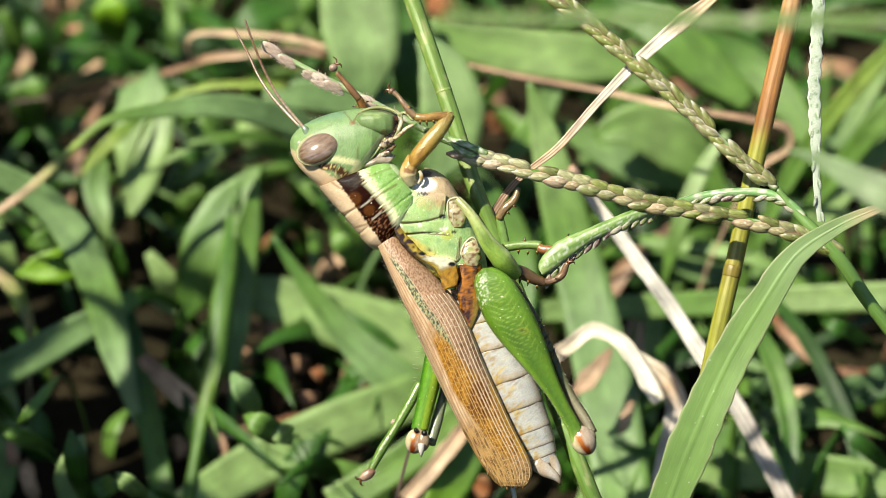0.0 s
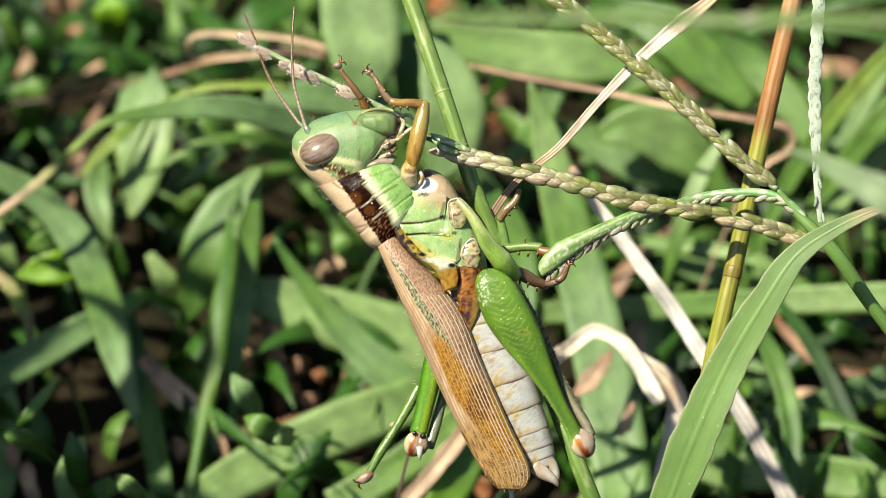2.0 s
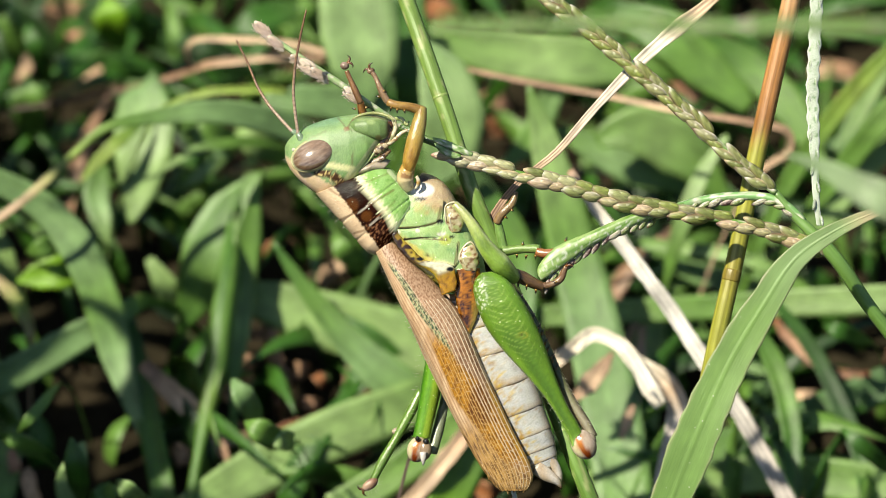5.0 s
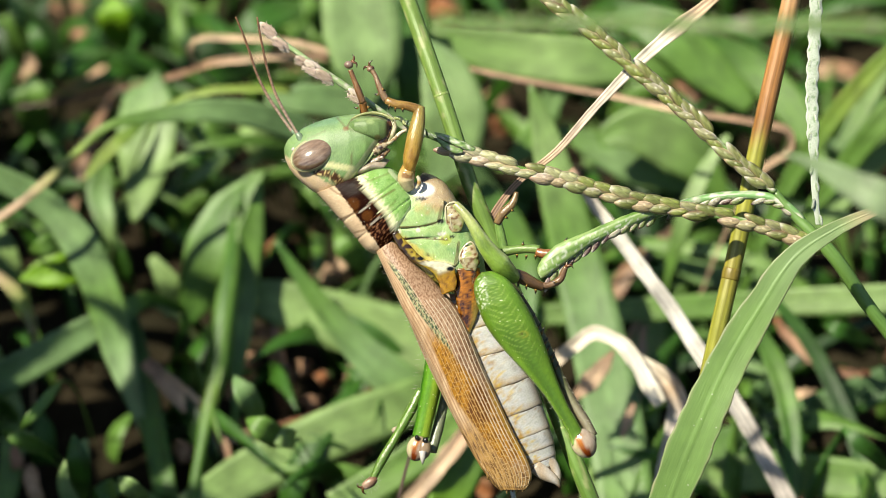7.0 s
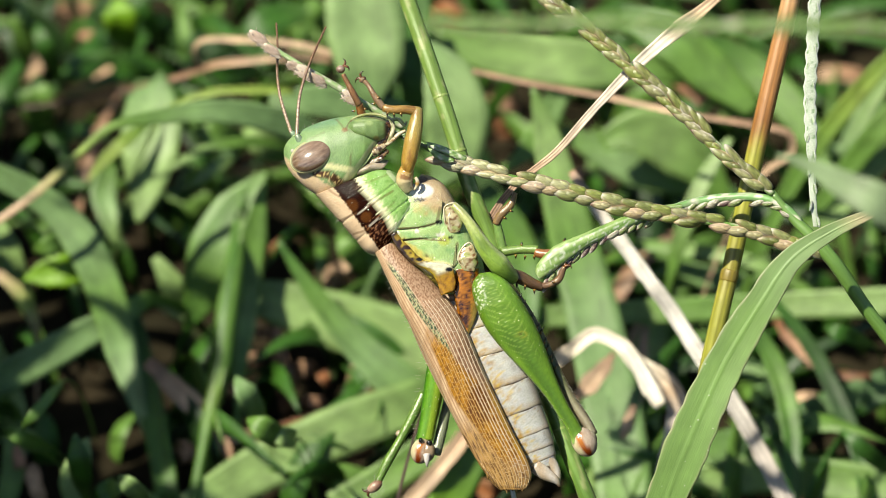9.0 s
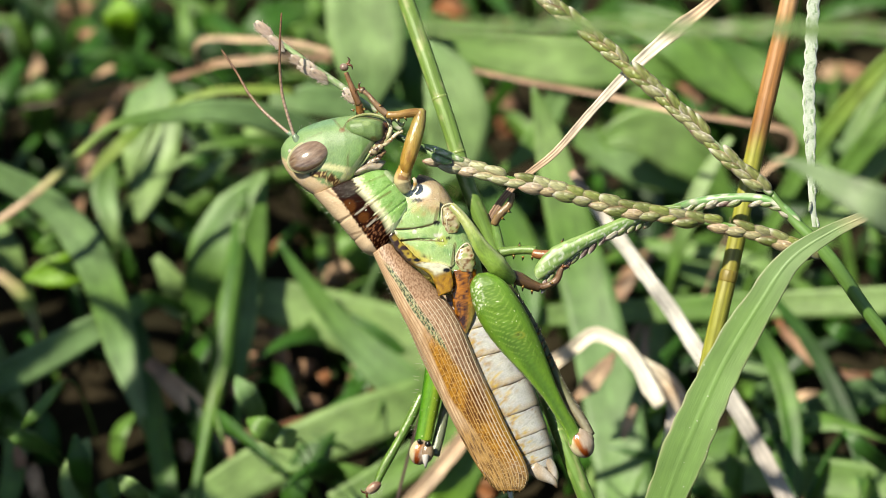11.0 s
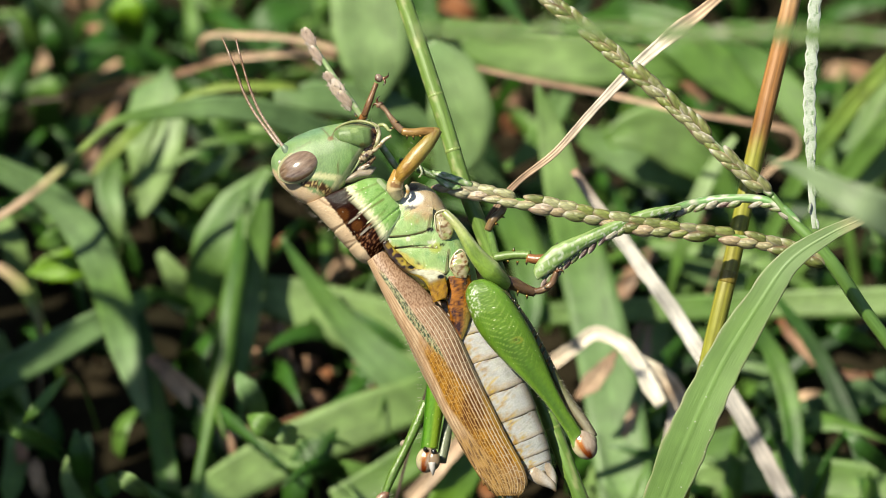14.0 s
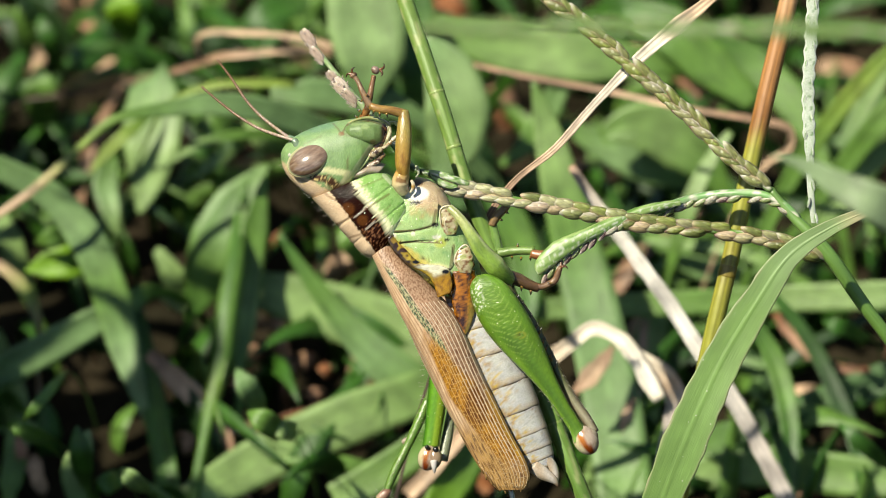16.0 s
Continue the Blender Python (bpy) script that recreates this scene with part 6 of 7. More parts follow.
    part("wing", loft([(668, 446), (692, 496), (718, 556), (754, 640), (802, 738), (846, 820), (876, 862)], [(700, 430), (740, 490), (782, 570), (830, 670), (880, 770), (916, 840), (912, 876)], (16, 34, 36, 32, 24, 16, 6), wing_colour, 0.8, 50, 40), MEMBRANE, root, None, "second folded fawn wing beneath")
    frayed = spline([(858, 832), (870, 850), (888, 865), (908, 867), (928, 862), (938, 846)], 19)
    part("wing_fringe", joined(*[tube([(x - 9, y - 17, -2.0), (x - 2, y - 4, -1.95), (x + 1 + 2 * math.sin(i * 2.1), y + 3 + 4.5 * math.sin(i * 3.7), -1.9)], (2.2, 2.6, 1.3), lambda s, a, i=i: mix(rgb(196, 156, 92), rgb(116, 80, 40), 0.5 + 0.5 * math.sin(i * 5 + s * 3)), 7, 6) for i, (x, y) in enumerate(frayed)]), VEIN, near_wing, None, "frayed wing tip")
    part("bristles", hairs(row_of(676, 462, 768, 655, 40, 165, -0.9, 34), 8), HAIR, root)
    # abdomen
    belly = part("abdomen", loft(ABDOMEN_LEFT, ABDOMEN_RIGHT, ABDOMEN_THICK, lambda x, y, s, c: mix(rgb(150, 118, 86), rgb(180, 150, 116), c), -0.2, 40, 32, 0.8, lambda s, v: -0.02), PLATE, root, None, "greyish white ringed abdomen")
    for i in range(len(RINGS) - 1):
        part("belly_ring", ring_of_belly(i), PLATE, belly)
    tail_tone = lambda s, a: mix(rgb(214, 190, 160), rgb(236, 226, 214), 0.5 + 0.5 * math.sin(a * 2 + s * 8)) if s < 0.8 else mix(rgb(214, 190, 160), rgb(110, 60, 30), ease(0.8, 1.0, s))
    part("egg_valve", tube([(948, 826, -0.6), (966, 840, -0.7), (984, 852, -0.7), (991, 864, -0.6)], (14, 13, 8, 1.5), tail_tone, 18, 10), GLOSS, belly, None, "pale polished tail valve")
    part("egg_valve", tube([(968, 812, -0.4), (980, 826, -0.4), (987, 842, -0.4), (989, 860, -0.4)], (12, 10, 7, 1.5), tail_tone, 18, 10), GLOSS, belly, None, "pale polished tail valve")
    part("tail_stalk", tube([(905, 862, -0.4), (909, 880, -0.4), (912, 905, -0.4)], (5, 5, 3), lambda s, a: rgb(206, 206, 190), 8, 8), GLOSS, belly)
    # near hind leg: thigh, folded shin with thorns, knee
    hip["hind"] = at(858, 495, -3.2)
    thigh = part("hind_leg", loft([(853, 482), (839, 502), (843, 535), (860, 577), (892, 620), (930, 661), (965, 703), (989, 740), (1004, 766), (1012, 790)],
                                  [(870, 480), (899, 495), (922, 525), (944, 563), (962, 604), (976, 643), (990, 682), (1008, 722), (1024, 750), (1036, 772)], (14, 28, 33, 32, 28, 23, 18, 15, 14, 13), fish_bone, -3.0, 300, 80, 0.6), THIGH, root, hip["hind"],
                 "stout leaf-green jumping leg with a herringbone pattern")
    part("knee", joined(knee_piece(1033, 785, -3.0, 62, 1.06), ball(1045, 776, -3.0, 13, 10, 11, 55, lambda u, v: mix(rgb(190, 176, 150), rgb(140, 124, 104), 0.5 + 0.5 * u), 12, 14)), GLOSS, thigh, None, "pale knee with a rust crescent")
    part("shin", joined(tube([(1049, 772, -2.6), (1036, 748, -2.4), (1014, 714, -2.2), (991, 668, -2.0), (968, 616, -1.9), (940, 560, -1.9), (898, 498, -1.9)], (9, 10, 9, 8, 8, 8, 8),
                             lambda s, a: mix(mix(rgb(176, 168, 140), rgb(96, 110, 50), ease(0.15, 0.5, s)), rgb(84, 60, 36), 0.5 + 0.5 * math.cos(a * 2)), 50, 12),
                        spines([(x, y, -2.2, -66 + 8 * math.sin(x), 15) for x, y in ((912, 526), (921, 532), (929, 544), (942, 567), (951, 583), (958, 592), (964, 609), (968, 621), (975, 634), (978, 641), (984, 654))])), HORN, thigh, None, "folded olive shin with a row of black thorns")
    part("bristles", hairs(row_of(866, 574, 936, 658, 9, 140, -3.4, 30) + row_of(940, 664, 1002, 750, 8, 140, -3.4, 30) + row_of(994, 664, 1046, 756, 10, 10, -2.7, 30), 8, None, 0.3), HAIR, thigh)
    # far hind leg
    far_hip = at(790, 560, 2.0)
    far = part("hind_leg", loft([(770, 560), (756, 620), (744, 690), (736, 740), (729, 772)], [(800, 560), (790, 620), (780, 690), (768, 740), (760, 776)], (20, 22, 18, 14, 12),
                                lambda x, y, s, c: mix(mix(rgb(112, 170, 34), rgb(164, 200, 60), ease(0.45, 0.6, c)), rgb(70, 130, 30), 1 - ease(0.0, 0.25, c)), 2.0, 50, 36), THIGH, root, far_hip, "green jumping leg on the far side")
    part("knee", joined(knee_piece(738, 794, 1.6, 105, 0.88), ball(751, 795, 1.3, 18, 12, 10, 95, lambda u, v: mix(rgb(196, 172, 140), rgb(150, 120, 92), 0.5 + 0.5 * v), 14, 16),
                        ball(753, 780, 1.1, 5.5, 6, 6, 0, lambda u, v: SOOT, 8, 10), ball(738, 775, 1.2, 4, 5, 6, 0, lambda u, v: SOOT, 8, 10),
                        tube([(748, 800, 0.9), (748, 812, 0.8), (748, 822, 0.9)], (7, 5, 1), lambda s, a: rgb(240, 232, 226), 8, 8)), GLOSS, far, None, "pale knee with rust and black marks")
    part("shin", joined(seg([(764, 800, 2.2), (772, 770, 2.5), (782, 730, 2.8), (796, 660, 3.2), (810, 590, 3.4)], (9, 10, 8, 8, 8), rgb(170, 176, 150), rgb(120, 136, 100)),
                        tube([(745, 690, 3.0), (728, 725, 2.8), (700, 775, 2.6), (676, 815, 2.5), (660, 848, 2.4)], (8, 9, 7.5, 8.5, 6), lambda s, a: mix(rgb(132, 172, 74), rgb(96, 132, 48), 0.5 + 0.5 * noise.noise((s * 12, math.cos(a) * 2, math.sin(a) * 2))), 30, 10)), HORN, far, None, "slim green shin")
    part("foot", joined(ball(654, 855, 2.3, 16, 9, 9, -35, lambda u, v: mix(rgb(206, 176, 150), rgb(150, 100, 80), 0.5 + 0.5 * u), 12, 12),
                        ball(702, 762, 2.9, 9, 7, 7, 0, lambda u, v: rgb(200, 180, 160), 8, 8), claw(644, 862, 2.2, 140), hairs([(654 + 13 * math.cos(i), 855 + 9 * math.sin(i), 2.0, i * 57.3) for i in range(16)], 9)), HORN, far, None, "pinkish foot")
    part("bristles", hairs(row_of(745, 620, 730, 770, 14, 178, 1.4) + row_of(728, 722, 660, 846, 14, 130, 2.0), 9), HAIR, far)
    # middle legs
    # pale lengthwise streaks in the pigment stand for the leg's highlight
    part("middle_leg", tube([(806, 362, -2.6), (828, 386, -2.9), (862, 440, -3.0), (888, 470, -2.6), (908, 492, -1.6)], (7, 9, 14, 19, 14),
                            lambda s, a: mix(mix(mix(rgb(206, 210, 140), rgb(160, 196, 82), ease(0.1, 0.6, s)), rgb(228, 232, 186), 0.6 * max(0, math.cos(a * 2 + 0.6))), rgb(110, 140, 50), 0.7 * ease(0.1, 0.5, noise.noise((s * 5, math.cos(a) * 2.5, math.sin(a) * 2.5)))), 60, 24), HORN, root, None, "short green thigh")
    part("middle_shin", joined(seg([(906, 484, -1.6), (925, 492, -1.2), (945, 502, -0.9), (962, 508, -0.7)], (10, 12, 10, 8), rgb(150, 116, 80), rgb(78, 50, 32)),
                               seg([(958, 506, -0.8), (976, 504, -0.8), (992, 494, -0.8), (998, 480, -0.9), (1002, 472, -1.0)], (6, 6, 6.5, 6, 4), rgb(172, 138, 104), rgb(116, 78, 52)),
                               spines([(918, 500, -1.4, 100, 10), (932, 504, -1.3, 95, 10), (948, 512, -1.1, 90, 9), (985, 500, -1.2, 190, 8)]), claw(1002, 472, -1.1, -50)), HORN, root, None, "brown shin and foot gripping the spike")
    part("far_middle_shin", joined(seg([(890, 446, 1.6), (925, 441, 1.4), (955, 442, 1.2)], (9, 8, 8), rgb(126, 164, 74), rgb(150, 176, 100)),
                                   seg([(950, 446, 1.1), (972, 450, 0.9), (995, 444, 0.8)], (8, 9, 8), rgb(206, 140, 88), rgb(160, 100, 60)),
                                   spines([(915, 450, 1.2, 90, 8), (932, 452, 1.2, 100, 8), (948, 452, 1.0, 90, 8), (925, 434, 1.2, -80, 7), (1000, 428, 0.3, -60, 9)])), HORN, root, None, "greenish shin ending in a rusty foot")
    part("far_front_shin", joined(seg([(892, 440, 2.4), (886, 415, 2.4), (882, 395, 2.3)], (8, 8.5, 7), rgb(160, 196, 110), rgb(120, 164, 80)),
                                  seg([(880, 396, 2.2), (890, 378, 2.1), (906, 362, 2.0), (914, 340, 2.0)], (7, 8, 7, 4), rgb(190, 160, 110), rgb(110, 76, 54)),
                                  spines([(905, 372, 1.8, 20, 7), (894, 384, 1.8, 30, 7)])), HORN, root, None, "pale green shin with a brown foot on the straw")
    # front legs
    hip["front"] = at(724, 302, -2.6)
    front = part("front_leg", tube([(724, 302, -2.6), (726, 285, -2.8), (733, 250, -2.9), (740, 215, -2.8), (743, 190, -2.6)], (10, 14, 15, 13, 9),
                                   lambda s, a: mix(mix(mix(rgb(236, 182, 84), rgb(196, 182, 104), ease(0.2, 0.8, s)), rgb(178, 146, 66), 0.4 + 0.4 * math.cos(a)), rgb(150, 96, 34), 0.6 * ease(0.0, 0.5, noise.noise((s * 5, math.cos(a) * 2, 4)))), 34, 16), HORN, root, hip["front"], "short amber front leg")
    knee = at(743, 192, -2.6)
    shin = part("shin", joined(seg([(745, 196, -2.6), (722, 188, -2.8), (700, 184, -2.9), (684, 178, -2.8)], (9, 8, 7.5, 7), rgb(206, 166, 92), rgb(150, 104, 52)),
                               seg([(684, 178, -2.8), (676, 164, -2.8), (670, 150, -2.8), (664, 134, -2.7), (656, 122, -2.6)], (6, 6.5, 5.2, 4, 4.6), rgb(206, 172, 136), rgb(120, 84, 58)),
                               ball(656, 122, -2.6, 7, 5.5, 6, -20, lambda u, v: mix(rgb(176, 140, 108), rgb(92, 62, 42), 0.5 + 0.5 * u), 10, 10), claw(655, 120, -2.6, -135),
                               spines([(700, 190, -3.0, 95, 9), (690, 186, -3.0, 110, 9), (676, 158, -3.0, 20, 8), (670, 168, -3.0, 190, 8), (712, 192, -3.0, 80, 8)])), HORN, front, knee, "amber shin and foot holding the spike")
    part("bristles", hairs(row_of(728, 296, 742, 210, 12, 15, -2.9) + row_of(726, 290, 720, 230, 8, 185, -2.9), 8), HAIR, front)
    far_front = part("far_front_leg", joined(seg([(648, 215, 1.0), (645, 200, 0.8), (642, 180, 0.4)], (7.5, 8, 6.5), rgb(190, 130, 70), rgb(130, 80, 40)),
                                             seg([(642, 182, 0.4), (634, 160, 0.2), (626, 140, 0.2), (620, 124, 0.2)], (6, 6, 4.6, 4.2), rgb(178, 132, 90), rgb(108, 70, 44)),
                                             ball(617, 115, 0.2, 8, 7, 7, 10, lambda u, v: mix(rgb(186, 160, 146), rgb(120, 90, 74), 0.5 + 0.5 * v), 12, 14), claw(622, 110, 0.2, -20),
                                             spines([(650, 190, 0.4, 10, 8), (652, 204, 0.6, 15, 8), (634, 192, 0.3, 190, 8), (636, 204, 0.5, 185, 8)])), HORN, root, at(648, 215, 1.0), "rust-brown front foot with a rounded pad")
    return root, head, feelers, thigh, far, front, shin, far_front


HOPPER, HEAD, FEELERS, THIGH_NEAR, THIGH_FAR, FORELEG, FORESHIN, FAR_FORELEG = grasshopper()


# ---- what moves: offsets in sheet steps, turns in degrees clockwise, from the usual place ----
def moved(ob, dx=0.0, dy=0.0, turn=0.0, nod=None):
    """A pose beside the rest place of a thing or part."""
    home = Vector(PLACE[ob] - (PLACE[ob.parent] if ob.parent else np.zeros(3)))
    m = Matrix.Translation(home + Vector(dx * STEP * RIGHT - dy * STEP * ABOVE)) @ Matrix.Rotation(radians(turn), 4, Vector(AHEAD))
    return m @ nod if nod is not None else m


def heading(dx, dy):
    return math.degrees(math.atan2(dy, dx))


def body_shift(rows, t):
    """The body's own offset and turn between its rows."""
    k = [r[0] for r in rows]
    return [float(np.interp(t, k, [r[i] for r in rows])) for i in (1, 2, 3)]


def lens_shift(t):
    """How far the camera's own sway carries the plane of the insect, in sheet steps."""
    k = (0, 2, 4, 6.5, 7, 8, 9, 11.5, 13, 14, 15, 16)
    return (float(np.interp(t, k, (1.5, 0.5, 1.0, 0.2, 0, -2.3, -2.4, -4.3, -7.6, -5.5, -4.4, -3.5))),
            float(np.interp(t, k, (-7, -5, 0.5, 0.2, 0, 2.3, 1, 2.6, -1, 0.5, -1.3, -6.7))))


BODY = ((0, 1.0, -1.4, 0.18), (0.5, 6.4, 0.5, 0.93), (1, 2.0, -2.4, 1.16), (1.5, 3.2, -1.1, 0.98), (2, 2.3, -1.3, 0.85), (2.5, 3.3, -0.8, 0.93), (3, 0.1, -1.6, 0.28),
        (3.5, 2.0, -1.6, 0.56), (4, -0.2, -3.2, 0.20), (6.5, 0.2, -0.8, -0.28), (7, 0, 0, 0), (7.5, -0.2, 1.7, -0.49), (8, -0.6, -2.0, -0.21), (8.5, -1.3, -0.7, -0.55),
        (9, 0.4, 0.6, -0.57), (11.5, -1.5, -0.2, -0.22), (12, 1.8, 1.4, 0.08), (12.5, 12.1, 17.3, -0.44), (13, 7.7, 18.4, -0.64), (13.5, 5.8, 17.8, -0.68),
        (14, -10.9, 13.9, -1.94), (14.5, -8.0, 11.7, -1.27), (15, -8.9, 10.7, -1.29), (15.5, -6.1, 15.1, -1.62), (16, -5.2, 12.4, -1.30))


def on_body(x, y, t):
    """Undoes the camera's sway and the body's motion: where a place seen at t lies on the resting body."""
    sx, sy = lens_shift(t)
    bx, by, turn = body_shift(BODY, t)
    px, py = x - sx - bx - 784, y - sy - by - 441
    a = radians(-turn)
    return 784 + px * math.cos(a) - py * math.sin(a), 441 + px * math.sin(a) + py * math.cos(a)


def aimed(ob, base, rest, rows, reach=True):
    """Turns a limb about its base so that its tip, at rest in one place, reaches the given ones; out of the sheet where it looks short."""
    out = []
    long = math.hypot(rest[0] - base[0], rest[1] - base[1])
    h0 = heading(rest[0] - base[0], rest[1] - base[1])
    for t, x, y in rows:
        x, y = on_body(x, y, t)
        d = math.hypot(x - base[0], y - base[1])
        turn = (heading(x - base[0], y - base[1]) - h0 + 180) % 360 - 180
        nod = None
        if reach:
            tip = math.degrees(math.acos(max(0.72, min(1.0, d / long))))
            across = Vector(math.sin(radians(h0)) * RIGHT + math.cos(radians(h0)) * ABOVE)
            nod = Matrix.Rotation(radians(tip), 4, across)
        out.append((t, moved(ob, 0, 0, turn, nod)))
    return out


def motions():
    walk(HOPPER, [(t, moved(HOPPER, dx, dy, turn)) for t, dx, dy, turn in BODY])
    walk(HEAD, [(t, moved(HEAD, dx, dy, turn)) for t, dx, dy, turn in (
        (0, 7, 0, 0.5), (0.5, 7, 3, 1), (1, 8, 3, 1), (2, 8, 2, 1), (3, 7, 1, 0.5), (4, 6, 0, 0.5), (6.5, 0, 0, 0), (7, 0, 0, 0), (7.5, 2, -1, 0), (8, -2, -2, -0.5),
        (8.5, -3, -2, -1), (9, 1, -1, 0), (11.5, 0, -1, 0), (12.5, 2, -1, 0), (13.5, -3, -1, -1), (14, -3, -3, -2), (15, -1, 0, 0), (16, 3, -1, 0))])
    walk(FEELERS[0], aimed(FEELERS[0], (517, 233), (417, 30), (
        (0, 402, 52), (0.3, 406, 50), (0.5, 418, 45), (0.6, 419, 44), (0.9, 420, 39), (1, 418, 36), (1.2, 423, 28), (1.5, 424, 28), (1.8, 418, 28),
        (2, 418, 26), (2.4, 419, 26), (2.5, 419, 24), (2.7, 431, 17), (3, 433, 17), (3.3, 462, 26), (3.5, 464, 36), (3.6, 457, 29), (3.9, 442, 66),
        (4, 431, 68)) + ((4.2, 418, 80), (6.3, 404, 50), (6.5, 388, 64), (6.7, 394, 58), (7, 417, 30), (7.3, 473, 6), (7.5, 514, 10), (7.7, 435, 44),
        (7.9, 479, 33), (8, 507, 26), (8.1, 550, 26), (8.3, 577, 39), (8.5, 490, 30), (8.7, 477, 39), (9, 481, 39), (9.2, 412, 74), (11.3, 385, 89),
        (11.5, 393, 102)) + ((11.6, 389, 110), (11.9, 374, 110), (12, 375, 102), (12.2, 401, 85), (12.5, 481, 60), (12.8, 492, 60), (13.1, 510, 36), (13.3, 443, 66),
        (13.5, 470, 79), (13.7, 462, 33), (14, 396, 63), (14.3, 353, 94), (14.5, 366, 87), (14.6, 367, 85), (14.9, 358, 98), (15, 356, 102),
        (15.2, 350, 111), (15.5, 360, 108), (15.6, 360, 107), (16, 371, 105))))
    walk(FEELERS[1], aimed(FEELERS[1], (527, 238), (455, 30), (
        (0, 423, 39), (0.3, 412, 48), (0.5, 432, 48), (0.6, 437, 39), (0.9, 462, 21), (1, 474, 17), (1.2, 495, 14), (1.5, 464, 28), (1.8, 488, 17),
        (2, 507, 14), (2.1, 500, 14), (2.4, 492, 14), (2.5, 494, 12), (2.7, 519, 6), (3, 497, 14), (3.3, 473, 8), (3.5, 491, 8), (3.6, 496, 5),
        (3.9, 552, 8), (4, 551, 10)) + ((4.2, 562, 15), (6.3, 418, 30), (6.5, 403, 45), (6.7, 407, 44), (7, 455, 30), (7.3, 537, 19), (7.5, 534, 26),
        (7.7, 543, 17), (8, 553, 20), (8.1, 563, 28), (8.3, 580, 39), (8.5, 591, 41), (8.7, 565, 36), (9, 570, 47), (9.2, 495, 36), (11.3, 503, 11),
        (11.5, 543, 25)) + ((11.6, 552, 28), (11.9, 577, 39), (12, 587, 39), (12.2, 614, 44), (12.5, 636, 60), (12.8, 573, 28), (13.1, 514, 35), (13.3, 519, 33),
        (13.5, 506, 35), (13.7, 503, 74), (14, 422, 66), (14.3, 394, 91), (14.5, 399, 100), (14.6, 374, 90), (14.9, 375, 157), (15, 360, 165),
        (15.2, 360, 171), (15.5, 357, 160), (15.6, 353, 153), (16, 346, 154))))
    walk(THIGH_NEAR, [(t, moved(THIGH_NEAR, dx, dy, turn)) for t, dx, dy, turn in (
        (0, -2, 1, 0), (1, -1, 0, 0), (2.5, 0, 0, 0.3), (4, -1, 1, 0.3), (7, 0, 0, 0), (8.5, -1, 1, -0.6), (12, 0, 0, 0), (12.5, -1, 1, 0.8), (13.5, 0, 1, 0), (14, 1, 2, -2.0), (15, 0, 2, -1.9), (16, 1, 1, -1.6))])
    walk(THIGH_FAR, [(t, moved(THIGH_FAR, dx, dy, turn)) for t, dx, dy, turn in (
        (0, 0, -5, 0.6), (0.5, -3, -3, 0.6), (2, 0, -2, 0.4), (4, 0, 0, 0), (7, 0, 0, 0), (8.5, 2, 3, -0.8), (11.5, 4, 4, -1.2), (12.5, -1, 3, 0.6), (13.5, 3, 3, -1.2), (14, 10, 5, -3.2), (15, 10, 9, -3.4), (16, 8, 12, -3.2))])
    # the front leg that handles the spike
    base, rest_knee, rest_toe = (724, 302), (743, 192), (656, 121)
    leg_rows, shin_rows = [], []
    for t, kx, ky, x, y in ((0, 795, 205, 708, 168), (0.3, 790, 203, 690, 172), (0.6, 786, 199, 676, 176), (0.9, 775, 193, 665, 143), (1.2, 742, 180, 640, 106), (1.5, 740, 184, 635, 117),
                            (1.8, 748, 186, 632, 127), (2.4, 752, 192, 654, 122), (3, 749, 196, 638, 127), (3.6, 748, 196, 632, 125), (3.9, 747, 196, 660, 105), (4.2, 747, 198, 628, 118)) + (
                            (6.3, 747, 198, 662, 118), (7, 743, 192, 656, 121), (8, 743, 198, 655, 128), (9, 738, 198, 644, 146), (11.5, 746, 202, 640, 164), (12.2, 743, 203, 638, 158), (12.5, 740, 209, 638, 165), (13, 744, 214, 640, 172)) + (
                            (13.7, 753, 215, 643, 177), (14, 767, 237, 680, 198), (14.3, 768, 237, 669, 212), (14.5, 690, 245, 606, 124), (14.7, 704, 226, 616, 120), (14.9, 726, 213, 612, 162), (15.2, 697, 201, 608, 139), (15.6, 706, 201, 624, 125), (16, 713, 201, 616, 130)):
        kx, ky = on_body(kx, ky, t)
        x, y = on_body(x, y, t)
        a = heading(kx - base[0], ky - base[1]) - heading(rest_knee[0] - base[0], rest_knee[1] - base[1])
        b = heading(x - kx, y - ky) - heading(rest_toe[0] - rest_knee[0], rest_toe[1] - rest_knee[1])
        leg_rows.append((t, moved(FORELEG, 0, 0, a)))
        shin_rows.append((t, moved(FORESHIN, 0, 0, (b - a + 180) % 360 - 180)))
    walk(FORELEG, leg_rows)
    walk(FORESHIN, shin_rows)
    walk(FAR_FORELEG, aimed(FAR_FORELEG, (648, 215), (617, 115), (
        (0, 588, 121), (0.3, 611, 103), (0.9, 624, 124), (1.2, 618, 113), (1.8, 600, 127), (2.7, 616, 109), (3.6, 605, 111), (6.3, 621, 111), (7, 617, 115), (9, 602, 125), (11.3, 611, 124),
        (12.5, 609, 113), (13.7, 629, 136), (14, 660, 154), (14.3, 660, 160), (14.9, 643, 173), (16, 646, 180)), False))
    # the spike tip, fed into the mouth: where its end is, and its slant
    rows = []
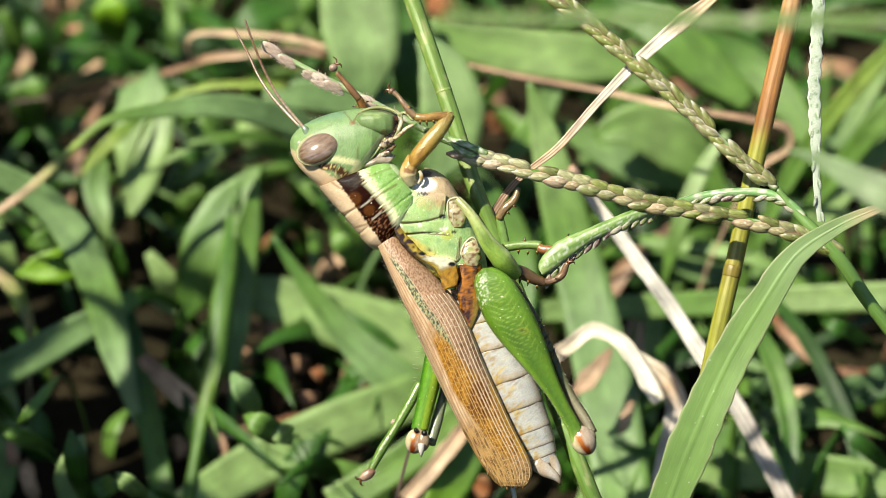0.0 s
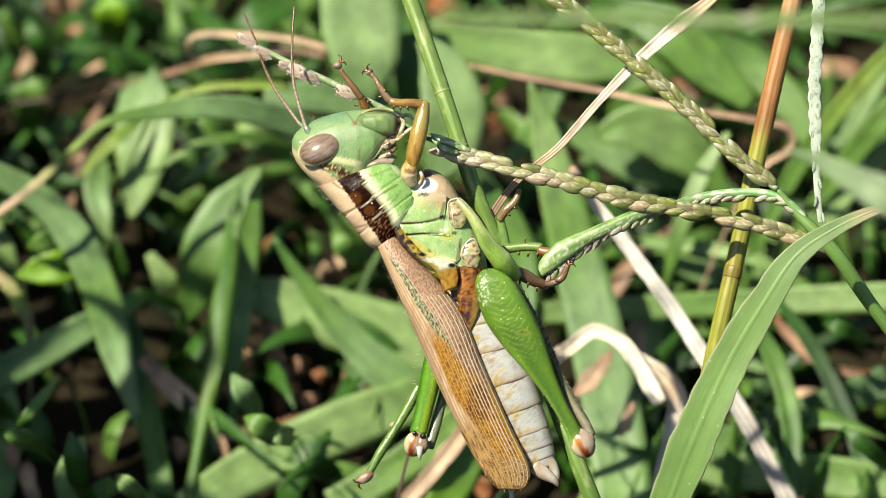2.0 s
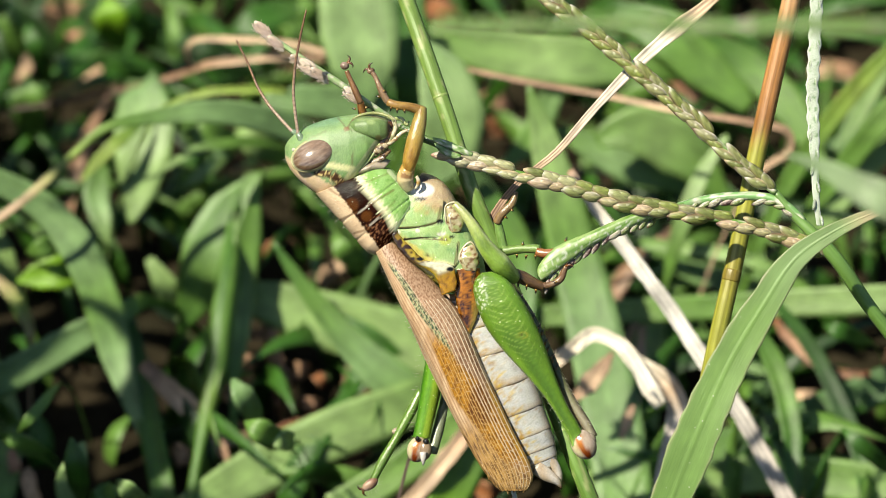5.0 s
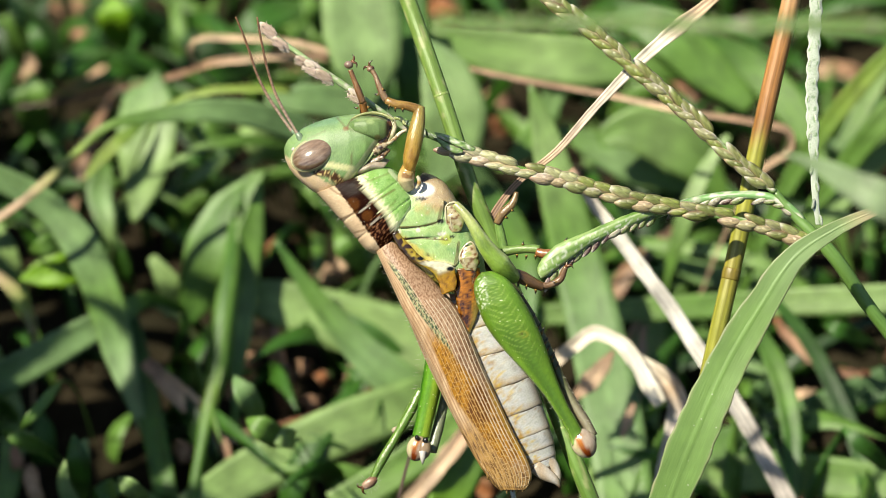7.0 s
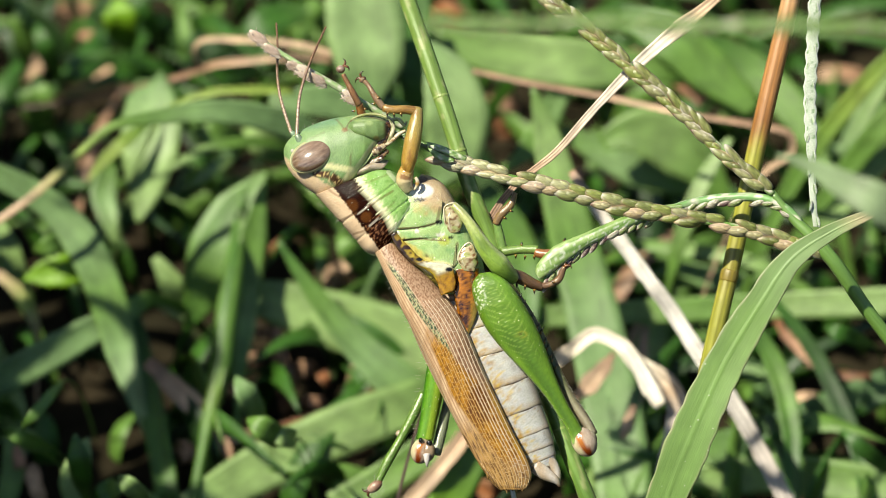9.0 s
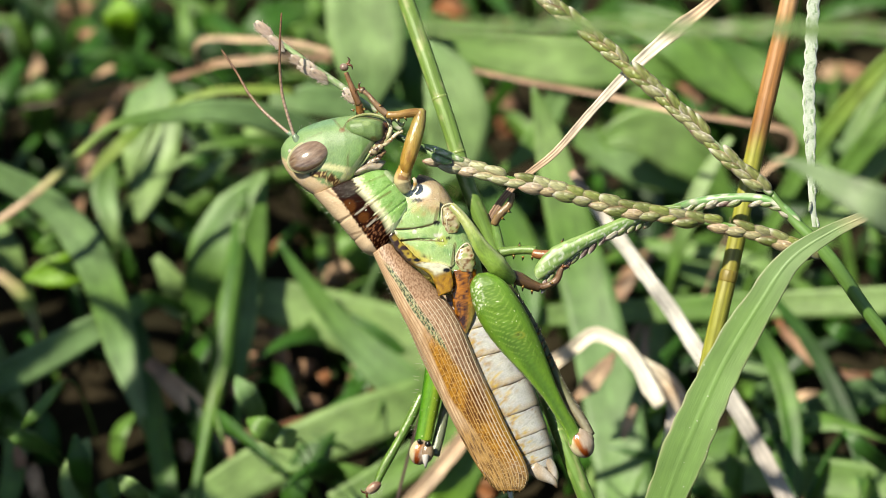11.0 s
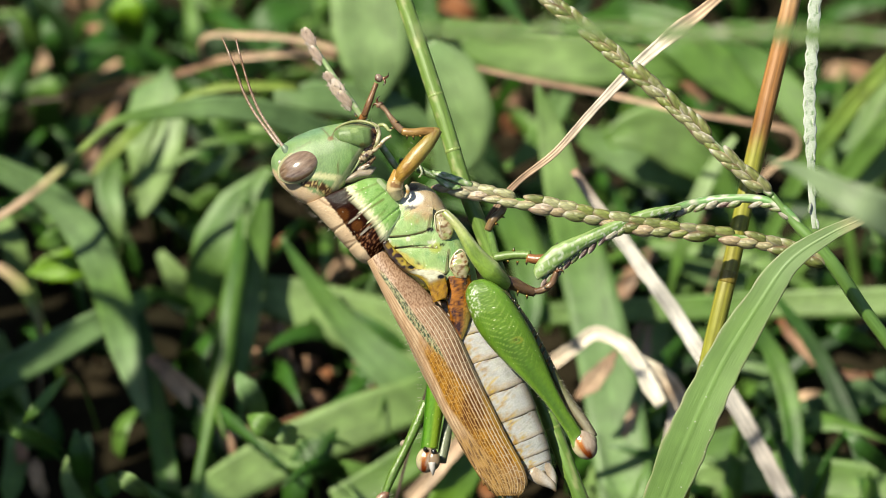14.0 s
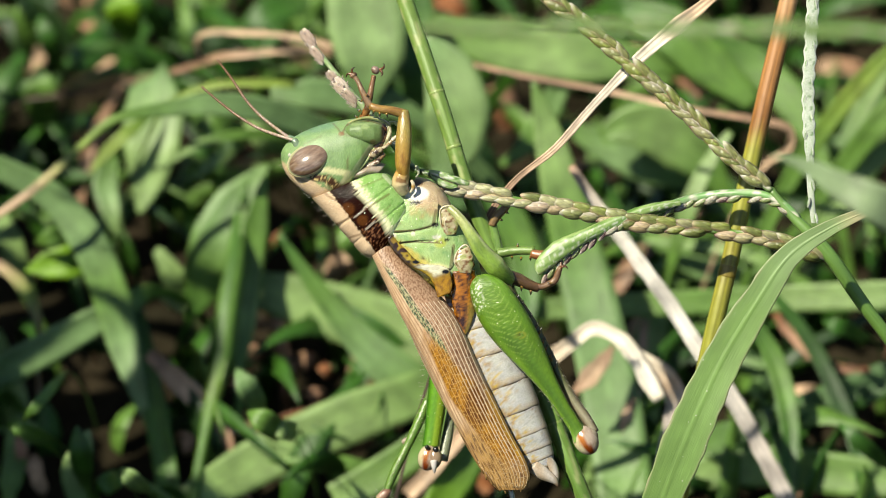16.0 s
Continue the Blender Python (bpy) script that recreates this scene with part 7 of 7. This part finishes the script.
    for t, x, y in ((0, 467, 83), (0.3, 463, 121), (0.5, 432, 137), (0.6, 446, 113), (0.9, 431, 102), (1, 422, 119), (1.2, 427, 96), (1.5, 433, 99), (1.8, 440, 66), (2, 425, 69), (2.1, 434, 51), (2.4, 434, 58), (2.5, 435, 45), (2.7, 467, 8), (3, 449, 33), (3.3, 473, 11), (3.6, 453, 22), (3.9, 464, 19), (4, 456, 29), (4.2, 453, 41), (6.3, 459, 43), (6.5, 459, 50), (7, 462, 46), (7.5, 451, 60), (7.9, 462, 55)) + (
                    (8, 454, 79), (8.3, 462, 70), (8.5, 439, 76), (8.9, 434, 63), (9, 441, 60), (9.2, 442, 33), (11.3, 455, 45), (11.5, 456, 45), (11.9, 451, 39), (12, 453, 33), (12.2, 453, 22), (12.8, 459, 22), (13.1, 474, 27), (13.3, 481, 44), (13.5, 453, 57), (13.7, 479, 48), (14, 533, 56), (14.3, 532, 74), (14.5, 539, 108), (14.6, 550, 116), (14.9, 548, 114), (15, 522, 100), (15.2, 512, 73), (15.5, 545, 52), (15.6, 552, 43), (16, 532, 56)):
        bx, by, turn = body_shift(BODY, t)
        sx, sy = lens_shift(t)
        mx, my = 690 + 2 * bx - (12 if t > 13.8 else 0), 208 + 1.3 * by
        x, y = x - sx, y - sy
        d = heading(x - mx, y - my) - heading(462 - 690, 46 - 208)
        a = radians(d)
        ex, ey = (462 - 690) * math.cos(a) - (46 - 208) * math.sin(a), (462 - 690) * math.sin(a) + (46 - 208) * math.cos(a)
        rows.append((t, moved(SPIKE_TIP, x - ex - 690, y - ey - 208, (d + 180) % 360 - 180)))
    walk(SPIKE_TIP, rows)
    walk(EATEN_SPIKE, [(t, moved(EATEN_SPIKE, dx, dy, turn)) for t, dx, dy, turn in (
        (0, 22, 7, -0.6), (0.5, 8, -1, -0.6), (1, 4, 1, -0.5), (1.5, 1, -2, -0.4), (2, -8, 2, -0.5), (2.5, -9, 0, -0.3), (3, -10, 7, -0.5), (3.5, -11, 7, -0.5), (4, -8, 6, -0.5), (6.5, 0, 0, 0), (7, 0, 0, 0),
        (7.5, -3, 0, -0.4), (8, 0, 4, -0.7), (8.5, -4, 2, -0.8), (9, -11, 5, -0.9), (9.2, -15, 6, -1.2), (11.5, -12, 4, -1.1), (12.5, -14, 8, -1.3), (13, -14, 9, -1.3))
        + ((13.5, -8, 12, -2.2), (14, 10, 16, -4.2), (14.5, 12, 15, -4.6), (15, 6, 14, -4.4), (16, 4, 15, -4.8))])
    walk(CLIMBED_STEM, [(t, moved(CLIMBED_STEM, dx, dy)) for t, dx, dy in ((0, 2, 0), (4, 0, 0), (7, 0, 0), (12, 0, 1), (13.5, -2, 1), (14, -9, -1), (16, -8, 0))])


motions()
